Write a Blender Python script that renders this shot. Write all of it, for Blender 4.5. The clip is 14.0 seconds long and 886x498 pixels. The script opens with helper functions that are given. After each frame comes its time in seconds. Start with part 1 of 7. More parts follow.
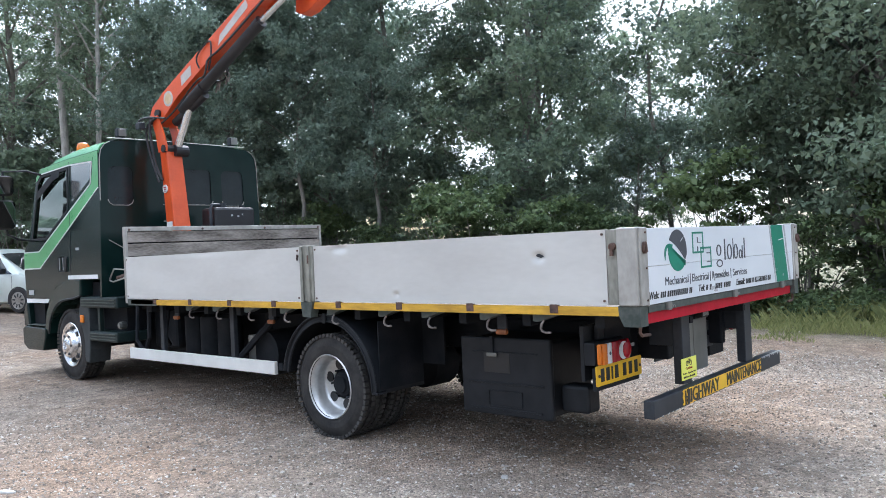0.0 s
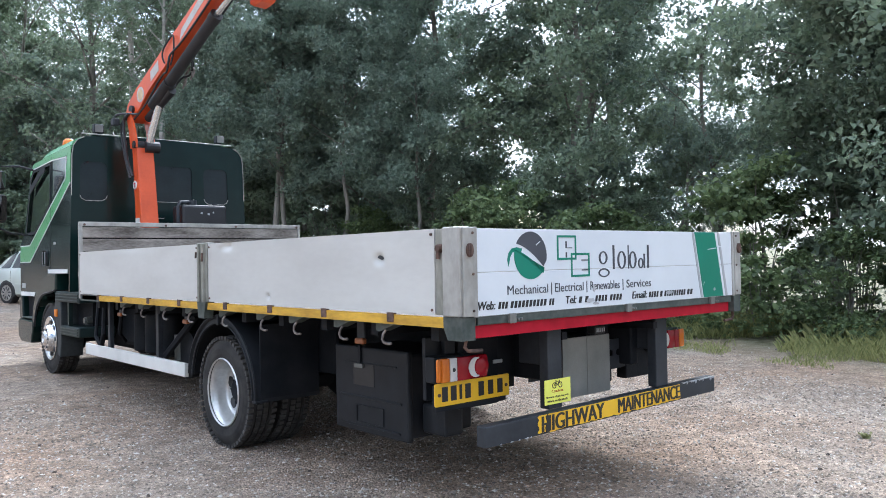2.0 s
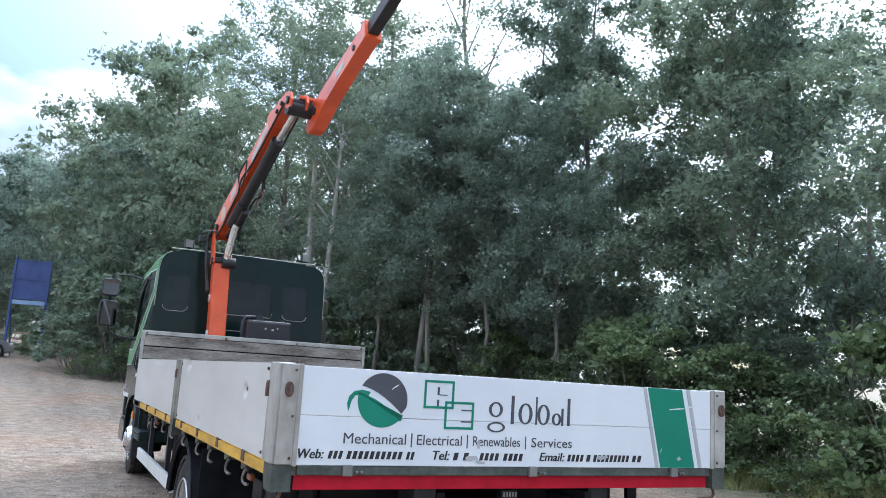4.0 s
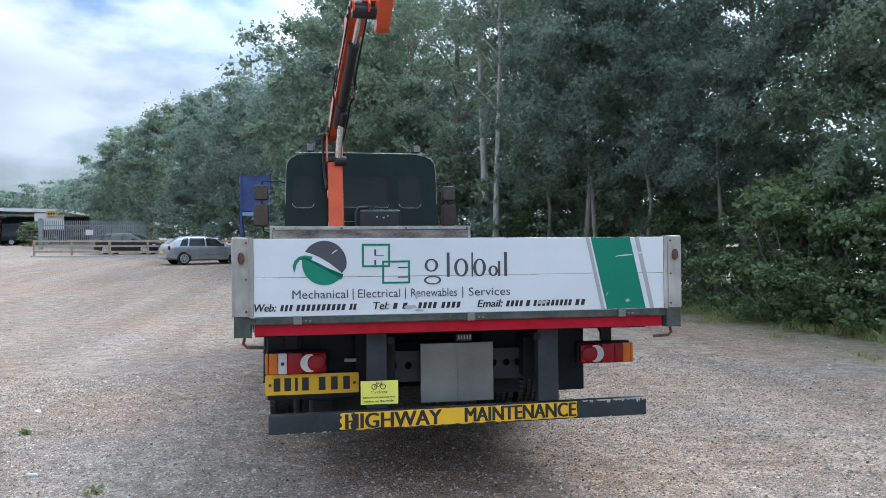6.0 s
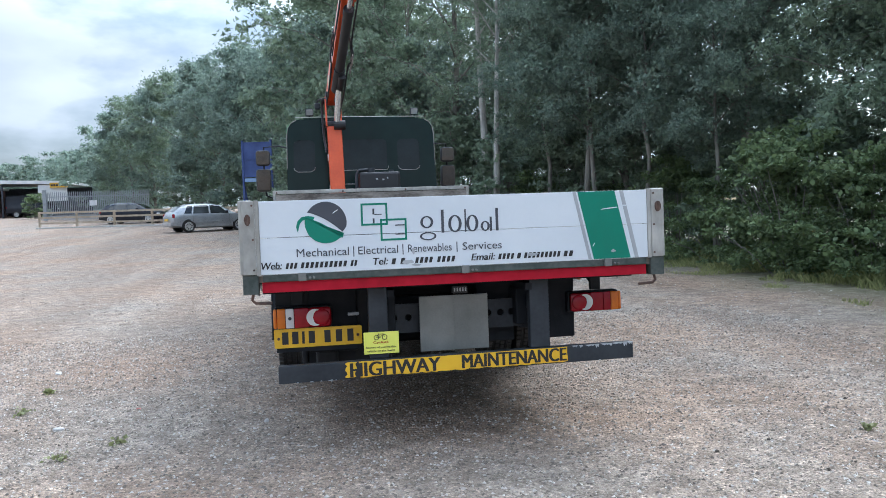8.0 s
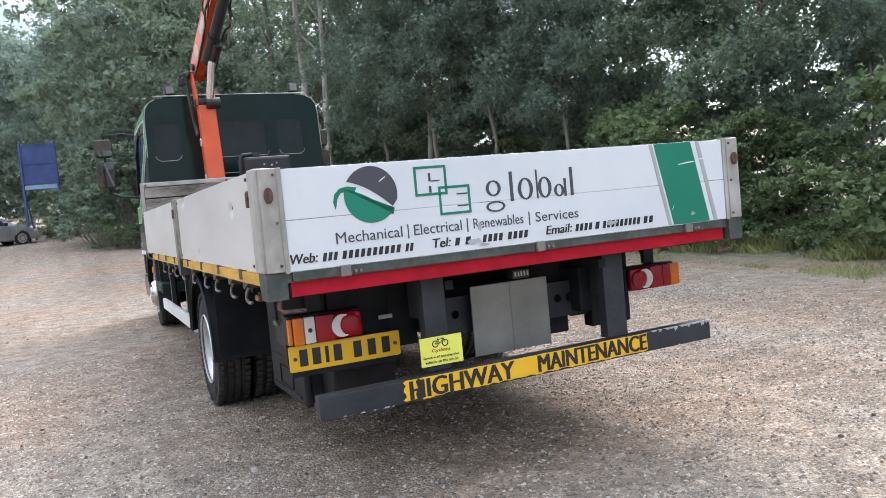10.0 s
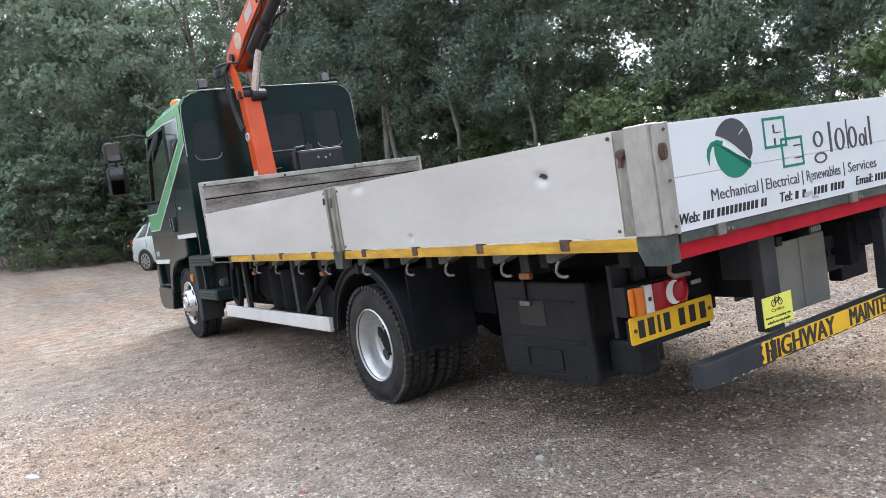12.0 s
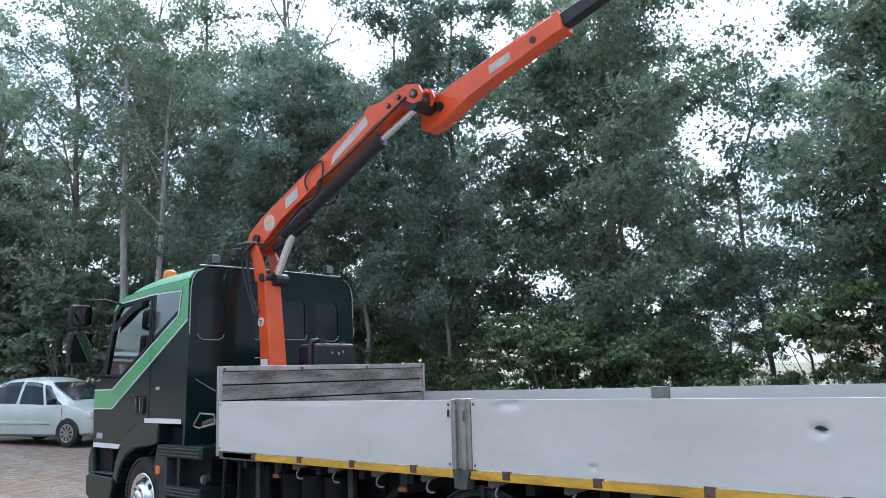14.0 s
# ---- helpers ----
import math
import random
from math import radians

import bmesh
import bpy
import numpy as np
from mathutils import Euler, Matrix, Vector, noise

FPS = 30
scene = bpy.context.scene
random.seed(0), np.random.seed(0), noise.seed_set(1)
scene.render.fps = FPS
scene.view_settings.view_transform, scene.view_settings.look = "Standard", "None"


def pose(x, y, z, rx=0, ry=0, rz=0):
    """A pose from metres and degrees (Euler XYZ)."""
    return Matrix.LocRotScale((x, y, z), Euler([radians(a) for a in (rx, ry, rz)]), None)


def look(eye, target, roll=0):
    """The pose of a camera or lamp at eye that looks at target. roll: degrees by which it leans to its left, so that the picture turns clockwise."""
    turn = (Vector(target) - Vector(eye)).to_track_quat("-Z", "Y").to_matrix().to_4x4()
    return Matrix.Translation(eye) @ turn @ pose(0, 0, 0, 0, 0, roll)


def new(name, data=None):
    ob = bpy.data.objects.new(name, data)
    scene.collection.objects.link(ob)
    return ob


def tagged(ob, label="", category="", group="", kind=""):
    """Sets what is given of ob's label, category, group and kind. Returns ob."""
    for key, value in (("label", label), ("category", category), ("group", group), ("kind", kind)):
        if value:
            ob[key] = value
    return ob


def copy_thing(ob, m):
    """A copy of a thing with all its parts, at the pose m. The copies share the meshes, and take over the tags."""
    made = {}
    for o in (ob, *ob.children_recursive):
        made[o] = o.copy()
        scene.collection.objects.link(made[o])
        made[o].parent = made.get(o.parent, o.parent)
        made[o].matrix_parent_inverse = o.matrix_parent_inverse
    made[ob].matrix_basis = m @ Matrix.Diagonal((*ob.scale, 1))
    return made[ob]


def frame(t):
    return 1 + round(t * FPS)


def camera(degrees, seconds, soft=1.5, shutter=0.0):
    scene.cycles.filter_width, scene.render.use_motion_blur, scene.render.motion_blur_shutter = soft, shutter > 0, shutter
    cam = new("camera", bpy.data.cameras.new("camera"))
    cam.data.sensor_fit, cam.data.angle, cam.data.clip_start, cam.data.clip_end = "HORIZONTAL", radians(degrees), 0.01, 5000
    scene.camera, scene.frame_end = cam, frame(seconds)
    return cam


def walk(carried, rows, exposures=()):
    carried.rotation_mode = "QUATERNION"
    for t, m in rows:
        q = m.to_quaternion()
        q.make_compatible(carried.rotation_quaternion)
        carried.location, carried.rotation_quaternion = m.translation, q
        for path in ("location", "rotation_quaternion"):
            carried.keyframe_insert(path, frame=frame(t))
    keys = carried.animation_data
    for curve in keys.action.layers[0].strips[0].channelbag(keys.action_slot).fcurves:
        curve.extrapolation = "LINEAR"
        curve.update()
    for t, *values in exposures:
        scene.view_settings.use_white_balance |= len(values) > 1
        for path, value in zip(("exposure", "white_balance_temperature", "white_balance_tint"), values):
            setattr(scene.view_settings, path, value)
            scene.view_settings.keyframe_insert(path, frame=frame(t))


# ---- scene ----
cam = camera(58.5, 14.0, soft=0.9)
# The truck stands nose-down by under a degree; its own axes: x to its right, y ahead, z up.
TRUCK = pose(0, 0, 0.064, -0.88, 0, 0)
PATH = [
    (0, (-5.016, -1.987, 1.354), (-3.521, -0.658, 1.353), -2.7),
    (0.5, (-4.712, -2.003, 1.286), (-3.266, -0.623, 1.249), -3.5),
    (1, (-4.362, -2.145, 1.296), (-2.953, -0.726, 1.255), -3.3),
    (1.5, (-4.033, -2.48, 1.323), (-2.658, -1.028, 1.313), -2.3),
    (2, (-3.689, -2.662, 1.265), (-2.372, -1.157, 1.294), -1.1),
    (2.5, (-3.273, -2.779, 1.303), (-2.049, -1.199, 1.382), 0.1),
    (3, (-2.91, -3.057, 1.389), (-1.809, -1.401, 1.604), 0.5),
    (3.2, (-2.767, -3.118, 1.389), (-1.719, -1.443, 1.701), 0.5),
    (5.3, (-1.298, -3.922, 1.347), (-0.723, -2.015, 1.529), 2.4),
    (5.5, (-1.213, -4.09, 1.333), (-0.677, -2.166, 1.439), 1.0),
    (6, (-0.93, -4.263, 1.295), (-0.566, -2.297, 1.321), -0.6),
    (6.5, (-0.647, -4.356, 1.268), (-0.443, -2.368, 1.211), 0.0),
    (7, (-0.548, -4.668, 1.286), (-0.367, -2.677, 1.209), 0.5),
    (7.5, (-0.662, -4.684, 1.291), (-0.435, -2.697, 1.249), 0.3),
    (8, (-0.926, -4.528, 1.267), (-0.574, -2.56, 1.196), -2.1),
    (8.5, (-1.137, -4.186, 1.223), (-0.634, -2.254, 1.111), -4.8),
    (8.7, (-1.114, -3.925, 1.154), (-0.574, -2.002, 1.05), -5.2),
    (10.8, (-2.61, -2.881, 1.309), (-1.619, -1.147, 1.191), -5.8),
    (11, (-2.731, -2.773, 1.332), (-1.716, -1.053, 1.221), -6.3),
    (11.5, (-3.0, -2.335, 1.284), (-1.95, -0.635, 1.19), -8.5),
    (12, (-3.48, -1.996, 1.292), (-2.405, -0.315, 1.146), -8.8),
    (12.5, (-3.856, -1.683, 1.294), (-2.767, -0.014, 1.126), -9.2),
    (13, (-4.355, -1.273, 1.303), (-3.307, 0.426, 1.176), -8.9),
    (13.2, (-4.540, -1.141, 1.276), (-3.464, 0.542, 1.188), -7.1),
    (13.5, (-4.727, -1.014, 1.424), (-3.527, 0.585, 1.472), -4.4),
    (13.8, (-4.784, -0.779, 1.556), (-3.455, 0.698, 1.787), -3.2),
    (14, (-4.889, -0.633, 1.556), (-3.462, 0.731, 1.877), -1.9),
]
walk(cam, [(t, TRUCK @ look(eye, target, roll)) for t, eye, target, roll in PATH], exposures=[(0.0, 1.07, 5640, 8.5), (3.0, 1.12, 5600, 9), (5.5, 0.72, 5380, 6.5), (6.5, 0.74, 5490, 6.5), (7.5, 0.78, 5390, 6), (8.0, 0.84, 5430, 6), (8.5, 0.94, 5950, 9.5), (11.0, 1.18, 5980, 10), (12.5, 1.12, 5990, 10), (13.5, 1.1, 5780, 9.5), (14.0, 0.78, 5380, 8)])

# ---- world, sun ----
world = bpy.data.worlds.new("sky")
scene.world = world
world.use_nodes = True
wn, wl = world.node_tree.nodes, world.node_tree.links
wn.clear()
w_out, w_bg = wn.new("ShaderNodeOutputWorld"), wn.new("ShaderNodeBackground")
w_sky, w_mix = wn.new("ShaderNodeTexSky"), wn.new("ShaderNodeMixRGB")
w_sky.sky_type, w_sky.sun_disc = "NISHITA", False
w_sky.sun_elevation, w_sky.sun_rotation = radians(49), radians(47)
w_sky.air_density, w_sky.dust_density = 1.0, 2.5
w_co, w_map, w_noise = wn.new("ShaderNodeTexCoord"), wn.new("ShaderNodeMapping"), wn.new("ShaderNodeTexNoise")
w_ramp, w_shade, w_cloud = wn.new("ShaderNodeValToRGB"), wn.new("ShaderNodeTexNoise"), wn.new("ShaderNodeValToRGB")
w_map.inputs["Scale"].default_value, w_map.inputs["Location"].default_value = (1.0, 1.0, 2.4), (0.35, 0.2, 0.1)
w_noise.inputs["Scale"].default_value, w_noise.inputs["Detail"].default_value = 3.0, 8.0
w_shade.inputs["Scale"].default_value, w_shade.inputs["Detail"].default_value = 4.5, 5.0
w_ramp.color_ramp.elements[0].position, w_ramp.color_ramp.elements[1].position = 0.42, 0.55
w_cloud.color_ramp.elements[0].position, w_cloud.color_ramp.elements[1].position = 0.3, 0.7
w_cloud.color_ramp.elements[0].color, w_cloud.color_ramp.elements[1].color = (6.9, 7.2, 7.6, 1), (10.4, 10.4, 10.3, 1)
wl.new(w_co.outputs["Generated"], w_map.inputs["Vector"])
wl.new(w_map.outputs["Vector"], w_noise.inputs["Vector"])
wl.new(w_map.outputs["Vector"], w_shade.inputs["Vector"])
wl.new(w_noise.outputs["Fac"], w_ramp.inputs["Fac"])
wl.new(w_shade.outputs["Fac"], w_cloud.inputs["Fac"])
wl.new(w_ramp.outputs["Color"], w_mix.inputs["Fac"])
wl.new(w_sky.outputs["Color"], w_mix.inputs["Color1"])
wl.new(w_cloud.outputs["Color"], w_mix.inputs["Color2"])
# a clouded sky is brighter overhead than near the horizon
w_sep, w_grad, w_mul = wn.new("ShaderNodeSeparateXYZ"), wn.new("ShaderNodeMapRange"), wn.new("ShaderNodeMixRGB")
w_grad.inputs["From Min"].default_value, w_grad.inputs["From Max"].default_value = 0.2, 0.9
w_grad.inputs["To Min"].default_value, w_grad.inputs["To Max"].default_value = 0.58, 2.95
w_mul.blend_type, w_mul.inputs["Fac"].default_value = "MULTIPLY", 1.0
wl.new(w_co.outputs["Generated"], w_sep.inputs["Vector"])
wl.new(w_sep.outputs["Z"], w_grad.inputs["Value"])
wl.new(w_mix.outputs["Color"], w_mul.inputs["Color1"])
# and brighter towards the veiled sun than away from it
w_dot, w_glow, w_both = wn.new("ShaderNodeVectorMath"), wn.new("ShaderNodeMapRange"), wn.new("ShaderNodeMath")
w_dot.operation, w_dot.inputs[1].default_value = "DOT_PRODUCT", (0.75, 0.62, 0.23)
w_glow.inputs["From Min"].default_value, w_glow.inputs["From Max"].default_value = 0.3, 1.0
w_glow.inputs["To Min"].default_value, w_glow.inputs["To Max"].default_value = 1.0, 2.0
w_both.operation = "MULTIPLY"
wl.new(w_co.outputs["Generated"], w_dot.inputs[0])
wl.new(w_dot.outputs["Value"], w_glow.inputs["Value"])
wl.new(w_grad.outputs["Result"], w_both.inputs[0])
wl.new(w_glow.outputs["Result"], w_both.inputs[1])
wl.new(w_both.outputs[0], w_mul.inputs["Color2"])
wl.new(w_mul.outputs["Color"], w_bg.inputs["Color"])
w_bg.inputs["Strength"].default_value = 0.085
wl.new(w_bg.outputs["Background"], w_out.inputs["Surface"])

sun_data = bpy.data.lights.new("sun", "SUN")
sun_data.energy, sun_data.angle, sun_data.color = 1.5, radians(20), (1.0, 0.97, 0.92)
sun = new("sun", sun_data)
sun.matrix_world = look((24, 22, 38), (0, 0, 0))


# ---- materials ----
def material(name, low, high, scale=4.0, rough=0.6, metal=0.0, fine=40.0, grain=0.25, bump=0.0, bump_scale=60.0, stretch=(1, 1, 1), rough_var=0.1, coat=0.0, spec=0.5):
    """Paint, metal, wood and so on: a large and a fine noise between two colours, uneven gloss, and a fine relief."""
    m = bpy.data.materials.new(name)
    m.use_nodes = True
    n, l = m.node_tree.nodes, m.node_tree.links
    bsdf = n["Principled BSDF"]
    co, mp = n.new("ShaderNodeTexCoord"), n.new("ShaderNodeMapping")
    mp.inputs["Scale"].default_value = stretch
    big, small, ramp = n.new("ShaderNodeTexNoise"), n.new("ShaderNodeTexNoise"), n.new("ShaderNodeValToRGB")
    big.inputs["Scale"].default_value, big.inputs["Detail"].default_value = scale, 6
    small.inputs["Scale"].default_value, small.inputs["Detail"].default_value = fine, 4
    mix = n.new("ShaderNodeMath")
    mix.operation = "MULTIPLY_ADD"
    mix.inputs[1].default_value = grain
    sub = n.new("ShaderNodeMath")
    sub.operation = "SUBTRACT"
    sub.inputs[1].default_value = grain * 0.5
    ramp.color_ramp.elements[0].position, ramp.color_ramp.elements[1].position = 0.3, 0.7
    ramp.color_ramp.elements[0].color, ramp.color_ramp.elements[1].color = (*low, 1), (*high, 1)
    l.new(co.outputs["Object"], mp.inputs["Vector"])
    l.new(mp.outputs["Vector"], big.inputs["Vector"])
    l.new(mp.outputs["Vector"], small.inputs["Vector"])
    l.new(small.outputs["Fac"], mix.inputs[0])
    l.new(big.outputs["Fac"], mix.inputs[2])
    l.new(mix.outputs[0], sub.inputs[0])
    l.new(sub.outputs[0], ramp.inputs["Fac"])
    l.new(ramp.outputs["Color"], bsdf.inputs["Base Color"])
    rr = n.new("ShaderNodeMapRange")
    rr.inputs["To Min"].default_value, rr.inputs["To Max"].default_value = max(rough - rough_var, 0.02), min(rough + rough_var, 1)
    l.new(small.outputs["Fac"], rr.inputs["Value"])
    l.new(rr.outputs["Result"], bsdf.inputs["Roughness"])
    bsdf.inputs["Metallic"].default_value, bsdf.inputs["Coat Weight"].default_value, bsdf.inputs["Specular IOR Level"].default_value = metal, coat, spec
    if bump:
        bn, bp = n.new("ShaderNodeTexNoise"), n.new("ShaderNodeBump")
        bn.inputs["Scale"].default_value, bn.inputs["Detail"].default_value = bump_scale, 5
        bp.inputs["Strength"].default_value, bp.inputs["Distance"].default_value = bump, 0.01
        l.new(mp.outputs["Vector"], bn.inputs["Vector"])
        l.new(bn.outputs["Fac"], bp.inputs["Height"])
        l.new(bp.outputs["Normal"], bsdf.inputs["Normal"])
    return m


def leaf_material(name, dark, light):
    m = bpy.data.materials.new(name)
    m.use_nodes = True
    n, l = m.node_tree.nodes, m.node_tree.links
    bsdf, out = n["Principled BSDF"], n["Material Output"]
    geo, ramp = n.new("ShaderNodeNewGeometry"), n.new("ShaderNodeValToRGB")
    co, noi, add = n.new("ShaderNodeTexCoord"), n.new("ShaderNodeTexNoise"), n.new("ShaderNodeMath")
    noi.inputs["Scale"].default_value = 0.8
    add.operation, add.inputs[1].default_value = "MULTIPLY_ADD", 0.6
    l.new(co.outputs["Object"], noi.inputs["Vector"])
    l.new(geo.outputs["Random Per Island"], add.inputs[0])
    l.new(noi.outputs["Fac"], add.inputs[2])
    ramp.color_ramp.elements[0].position, ramp.color_ramp.elements[1].position = 0.35, 1.0
    ramp.color_ramp.elements[0].color, ramp.color_ramp.elements[1].color = (*dark, 1), (*light, 1)
    l.new(add.outputs[0], ramp.inputs["Fac"])
    l.new(ramp.outputs["Color"], bsdf.inputs["Base Color"])
    bsdf.inputs["Roughness"].default_value, bsdf.inputs["Specular IOR Level"].default_value = 0.6, 0.25
    trans, shade = n.new("ShaderNodeBsdfTranslucent"), n.new("ShaderNodeAddShader")
    l.new(ramp.outputs["Color"], trans.inputs["Color"])
    l.new(bsdf.outputs[0], shade.inputs[0])
    l.new(trans.outputs[0], shade.inputs[1])
    l.new(shade.outputs[0], out.inputs["Surface"])
    return m


def glass_material(name, tint, rough=0.02):
    m = bpy.data.materials.new(name)
    m.use_nodes = True
    b = m.node_tree.nodes["Principled BSDF"]
    b.inputs["Base Color"].default_value = (*tint, 1)
    b.inputs["Roughness"].default_value, b.inputs["Transmission Weight"].default_value, b.inputs["IOR"].default_value = rough, 1.0, 1.9
    return m


def gravel_material():
    """Crushed stone trodden into brown earth: pale chips, darker fines, worn tracks."""
    m = bpy.data.materials.new("gravel")
    m.use_nodes = True
    n, l = m.node_tree.nodes, m.node_tree.links
    bsdf = n["Principled BSDF"]
    co = n.new("ShaderNodeTexCoord")

    def noise_tex(scale, detail=6.0):
        t = n.new("ShaderNodeTexNoise")
        t.inputs["Scale"].default_value, t.inputs["Detail"].default_value = scale, detail
        l.new(co.outputs["Object"], t.inputs["Vector"])
        return t

    def ramp(src, a, b, ca, cb):
        r = n.new("ShaderNodeValToRGB")
        r.color_ramp.elements[0].position, r.color_ramp.elements[1].position = a, b
        r.color_ramp.elements[0].color, r.color_ramp.elements[1].color = (*ca, 1), (*cb, 1)
        l.new(src, r.inputs["Fac"])
        return r

    patch = ramp(noise_tex(0.42, 9).outputs["Fac"], 0.36, 0.64, (0.302, 0.216, 0.152), (0.272, 0.230, 0.186))
    clump = ramp(noise_tex(5.0, 10).outputs["Fac"], 0.32, 0.68, (0.70, 0.68, 0.66), (1.22, 1.22, 1.22))
    grit = ramp(noise_tex(30, 3).outputs["Fac"], 0.3, 0.6, (0.74, 0.73, 0.72), (1.1, 1.1, 1.1))
    vor = n.new("ShaderNodeTexVoronoi")
    vor.inputs["Scale"].default_value = 66
    l.new(co.outputs["Object"], vor.inputs["Vector"])
    chips = n.new("ShaderNodeSeparateColor")
    l.new(vor.outputs["Color"], chips.inputs["Color"])
    chip = ramp(chips.outputs["Red"], 0.0, 1.0, (0.42, 0.41, 0.40), (1.75, 1.75, 1.75))
    chip.color_ramp.elements.new(0.14).color = (0.90, 0.89, 0.88, 1)
    chip.color_ramp.elements.new(0.9).color = (1.06, 1.05, 1.04, 1)
    chip.color_ramp.elements[-1].color = (1.8, 1.77, 1.73, 1)
    vor2 = n.new("ShaderNodeTexVoronoi")
    vor2.inputs["Scale"].default_value = 165
    l.new(co.outputs["Object"], vor2.inputs["Vector"])
    chips2 = n.new("ShaderNodeSeparateColor")
    l.new(vor2.outputs["Color"], chips2.inputs["Color"])
    chip2 = ramp(chips2.outputs["Green"], 0.0, 1.0, (0.72, 0.72, 0.72), (1.3, 1.3, 1.3))
    # lanes where wheels have pressed the stones into the earth
    lane_map, lane_noise = n.new("ShaderNodeMapping"), n.new("ShaderNodeTexNoise")
    lane_map.inputs["Rotation"].default_value = (0, 0, radians(-14))
    lane_map.inputs["Scale"].default_value = (0.95, 0.06, 1)
    lane_noise.inputs["Scale"].default_value, lane_noise.inputs["Detail"].default_value = 1.0, 4.0
    l.new(co.outputs["Object"], lane_map.inputs["Vector"])
    l.new(lane_map.outputs["Vector"], lane_noise.inputs["Vector"])
    lane = ramp(lane_noise.outputs["Fac"], 0.38, 0.6, (0.89, 0.87, 0.855), (1.10, 1.105, 1.11))
    last = patch.outputs["Color"]
    for other in (lane, clump, grit, chip, chip2):
        mx = n.new("ShaderNodeMixRGB")
        mx.blend_type, mx.inputs["Fac"].default_value = "MULTIPLY", 1.0
        l.new(last, mx.inputs["Color1"])
        l.new(other.outputs["Color"], mx.inputs["Color2"])
        last = mx.outputs["Color"]
    # soil and moss under the verge's grass, beyond a wandering edge
    sep, bend, addx, edge, soil = n.new("ShaderNodeSeparateXYZ"), n.new("ShaderNodeMath"), n.new("ShaderNodeMath"), n.new("ShaderNodeMapRange"), n.new("ShaderNodeMixRGB")
    l.new(co.outputs["Object"], sep.inputs[0])
    gone = n.new("ShaderNodeMath")
    gone.operation, gone.inputs[1].default_value = "SUBTRACT", 13.0
    l.new(sep.outputs["Y"], gone.inputs[0])
    top = n.new("ShaderNodeMath")
    top.operation, top.inputs[1].default_value = "MAXIMUM", 0.0
    l.new(gone.outputs[0], top.inputs[0])
    bend.operation, bend.inputs[1].default_value = "MULTIPLY_ADD", 0.17
    l.new(top.outputs[0], bend.inputs[0])
    l.new(sep.outputs["X"], bend.inputs[2])
    addx.operation, addx.inputs[1].default_value = "MULTIPLY_ADD", 2.6
    l.new(noise_tex(0.8, 8).outputs["Fac"], addx.inputs[0])
    l.new(bend.outputs[0], addx.inputs[2])
    edge.inputs["From Min"].default_value, edge.inputs["From Max"].default_value = 6.7, 9.0
    l.new(addx.outputs[0], edge.inputs["Value"])
    l.new(edge.outputs["Result"], soil.inputs["Fac"])
    l.new(last, soil.inputs["Color1"])
    l.new(ramp(noise_tex(6, 8).outputs["Fac"], 0.35, 0.65, (0.11, 0.105, 0.05), (0.22, 0.2, 0.125)).outputs["Color"], soil.inputs["Color2"])
    l.new(soil.outputs["Color"], bsdf.inputs["Base Color"])
    bsdf.inputs["Roughness"].default_value = 0.9
    b1, b2 = n.new("ShaderNodeBump"), n.new("ShaderNodeBump")
    b1.inputs["Strength"].default_value, b1.inputs["Distance"].default_value = 0.9, 0.02
    b2.inputs["Strength"].default_value, b2.inputs["Distance"].default_value = 0.5, 0.03
    l.new(vor.outputs["Distance"], b1.inputs["Height"])
    b1.invert = True
    l.new(noise_tex(14, 8).outputs["Fac"], b2.inputs["Height"])
    l.new(b2.outputs["Normal"], b1.inputs["Normal"])
    l.new(b1.outputs["Normal"], bsdf.inputs["Normal"])
    return m


GRAVEL = gravel_material()
BARK = material("bark", (0.09, 0.083, 0.072), (0.29, 0.27, 0.235), scale=3, rough=0.9, stretch=(1, 1, 0.3), bump=0.6, bump_scale=18)
PALE_BARK = material("pale_bark", (0.2, 0.19, 0.17), (0.5, 0.48, 0.44), scale=4, rough=0.85, stretch=(1, 1, 0.5), bump=0.4, bump_scale=14)
LEAVES = [leaf_material("leaf_ash", (0.066, 0.088, 0.070), (0.114, 0.147, 0.112)),
          leaf_material("leaf_maple", (0.069, 0.090, 0.064), (0.121, 0.153, 0.103)),
          leaf_material("leaf_willow", (0.075, 0.098, 0.081), (0.125, 0.160, 0.128))]
BUSH = leaf_material("leaf_bush", (0.036, 0.054, 0.026), (0.100, 0.132, 0.058))
TUFT = leaf_material("leaf_tuft", (0.06, 0.065, 0.03), (0.13, 0.135, 0.06))
GRASS = leaf_material("grass_blade", (0.075, 0.092, 0.032), (0.19, 0.19, 0.08))
DARK_GREEN = material("dark_green_paint", (0.0045, 0.0145, 0.0128), (0.0065, 0.0195, 0.0175), rough=0.18, rough_var=0.03, grain=0.03, spec=0.36)
WING_GREEN = material("glossy_dark_green", (0.005, 0.020, 0.018), (0.008, 0.027, 0.024), rough=0.22, rough_var=0.08, spec=0.5)
FLAP_GREY = material("dusty_grey_moulding", (0.024, 0.028, 0.030), (0.05, 0.056, 0.058), scale=7, rough=0.6, grain=0.4, spec=0.3)
STEP_GREEN = material("dusty_dark_green", (0.006, 0.015, 0.0145), (0.012, 0.024, 0.023), scale=6, rough=0.5, grain=0.4, spec=0.35)
LIGHT_GREEN = material("light_green_paint", (0.10, 0.34, 0.13), (0.13, 0.40, 0.16), rough=0.3, coat=0.3)
WHITE_STRIPE = material("white_stripe", (0.62, 0.63, 0.62), (0.75, 0.76, 0.75), rough=0.4)
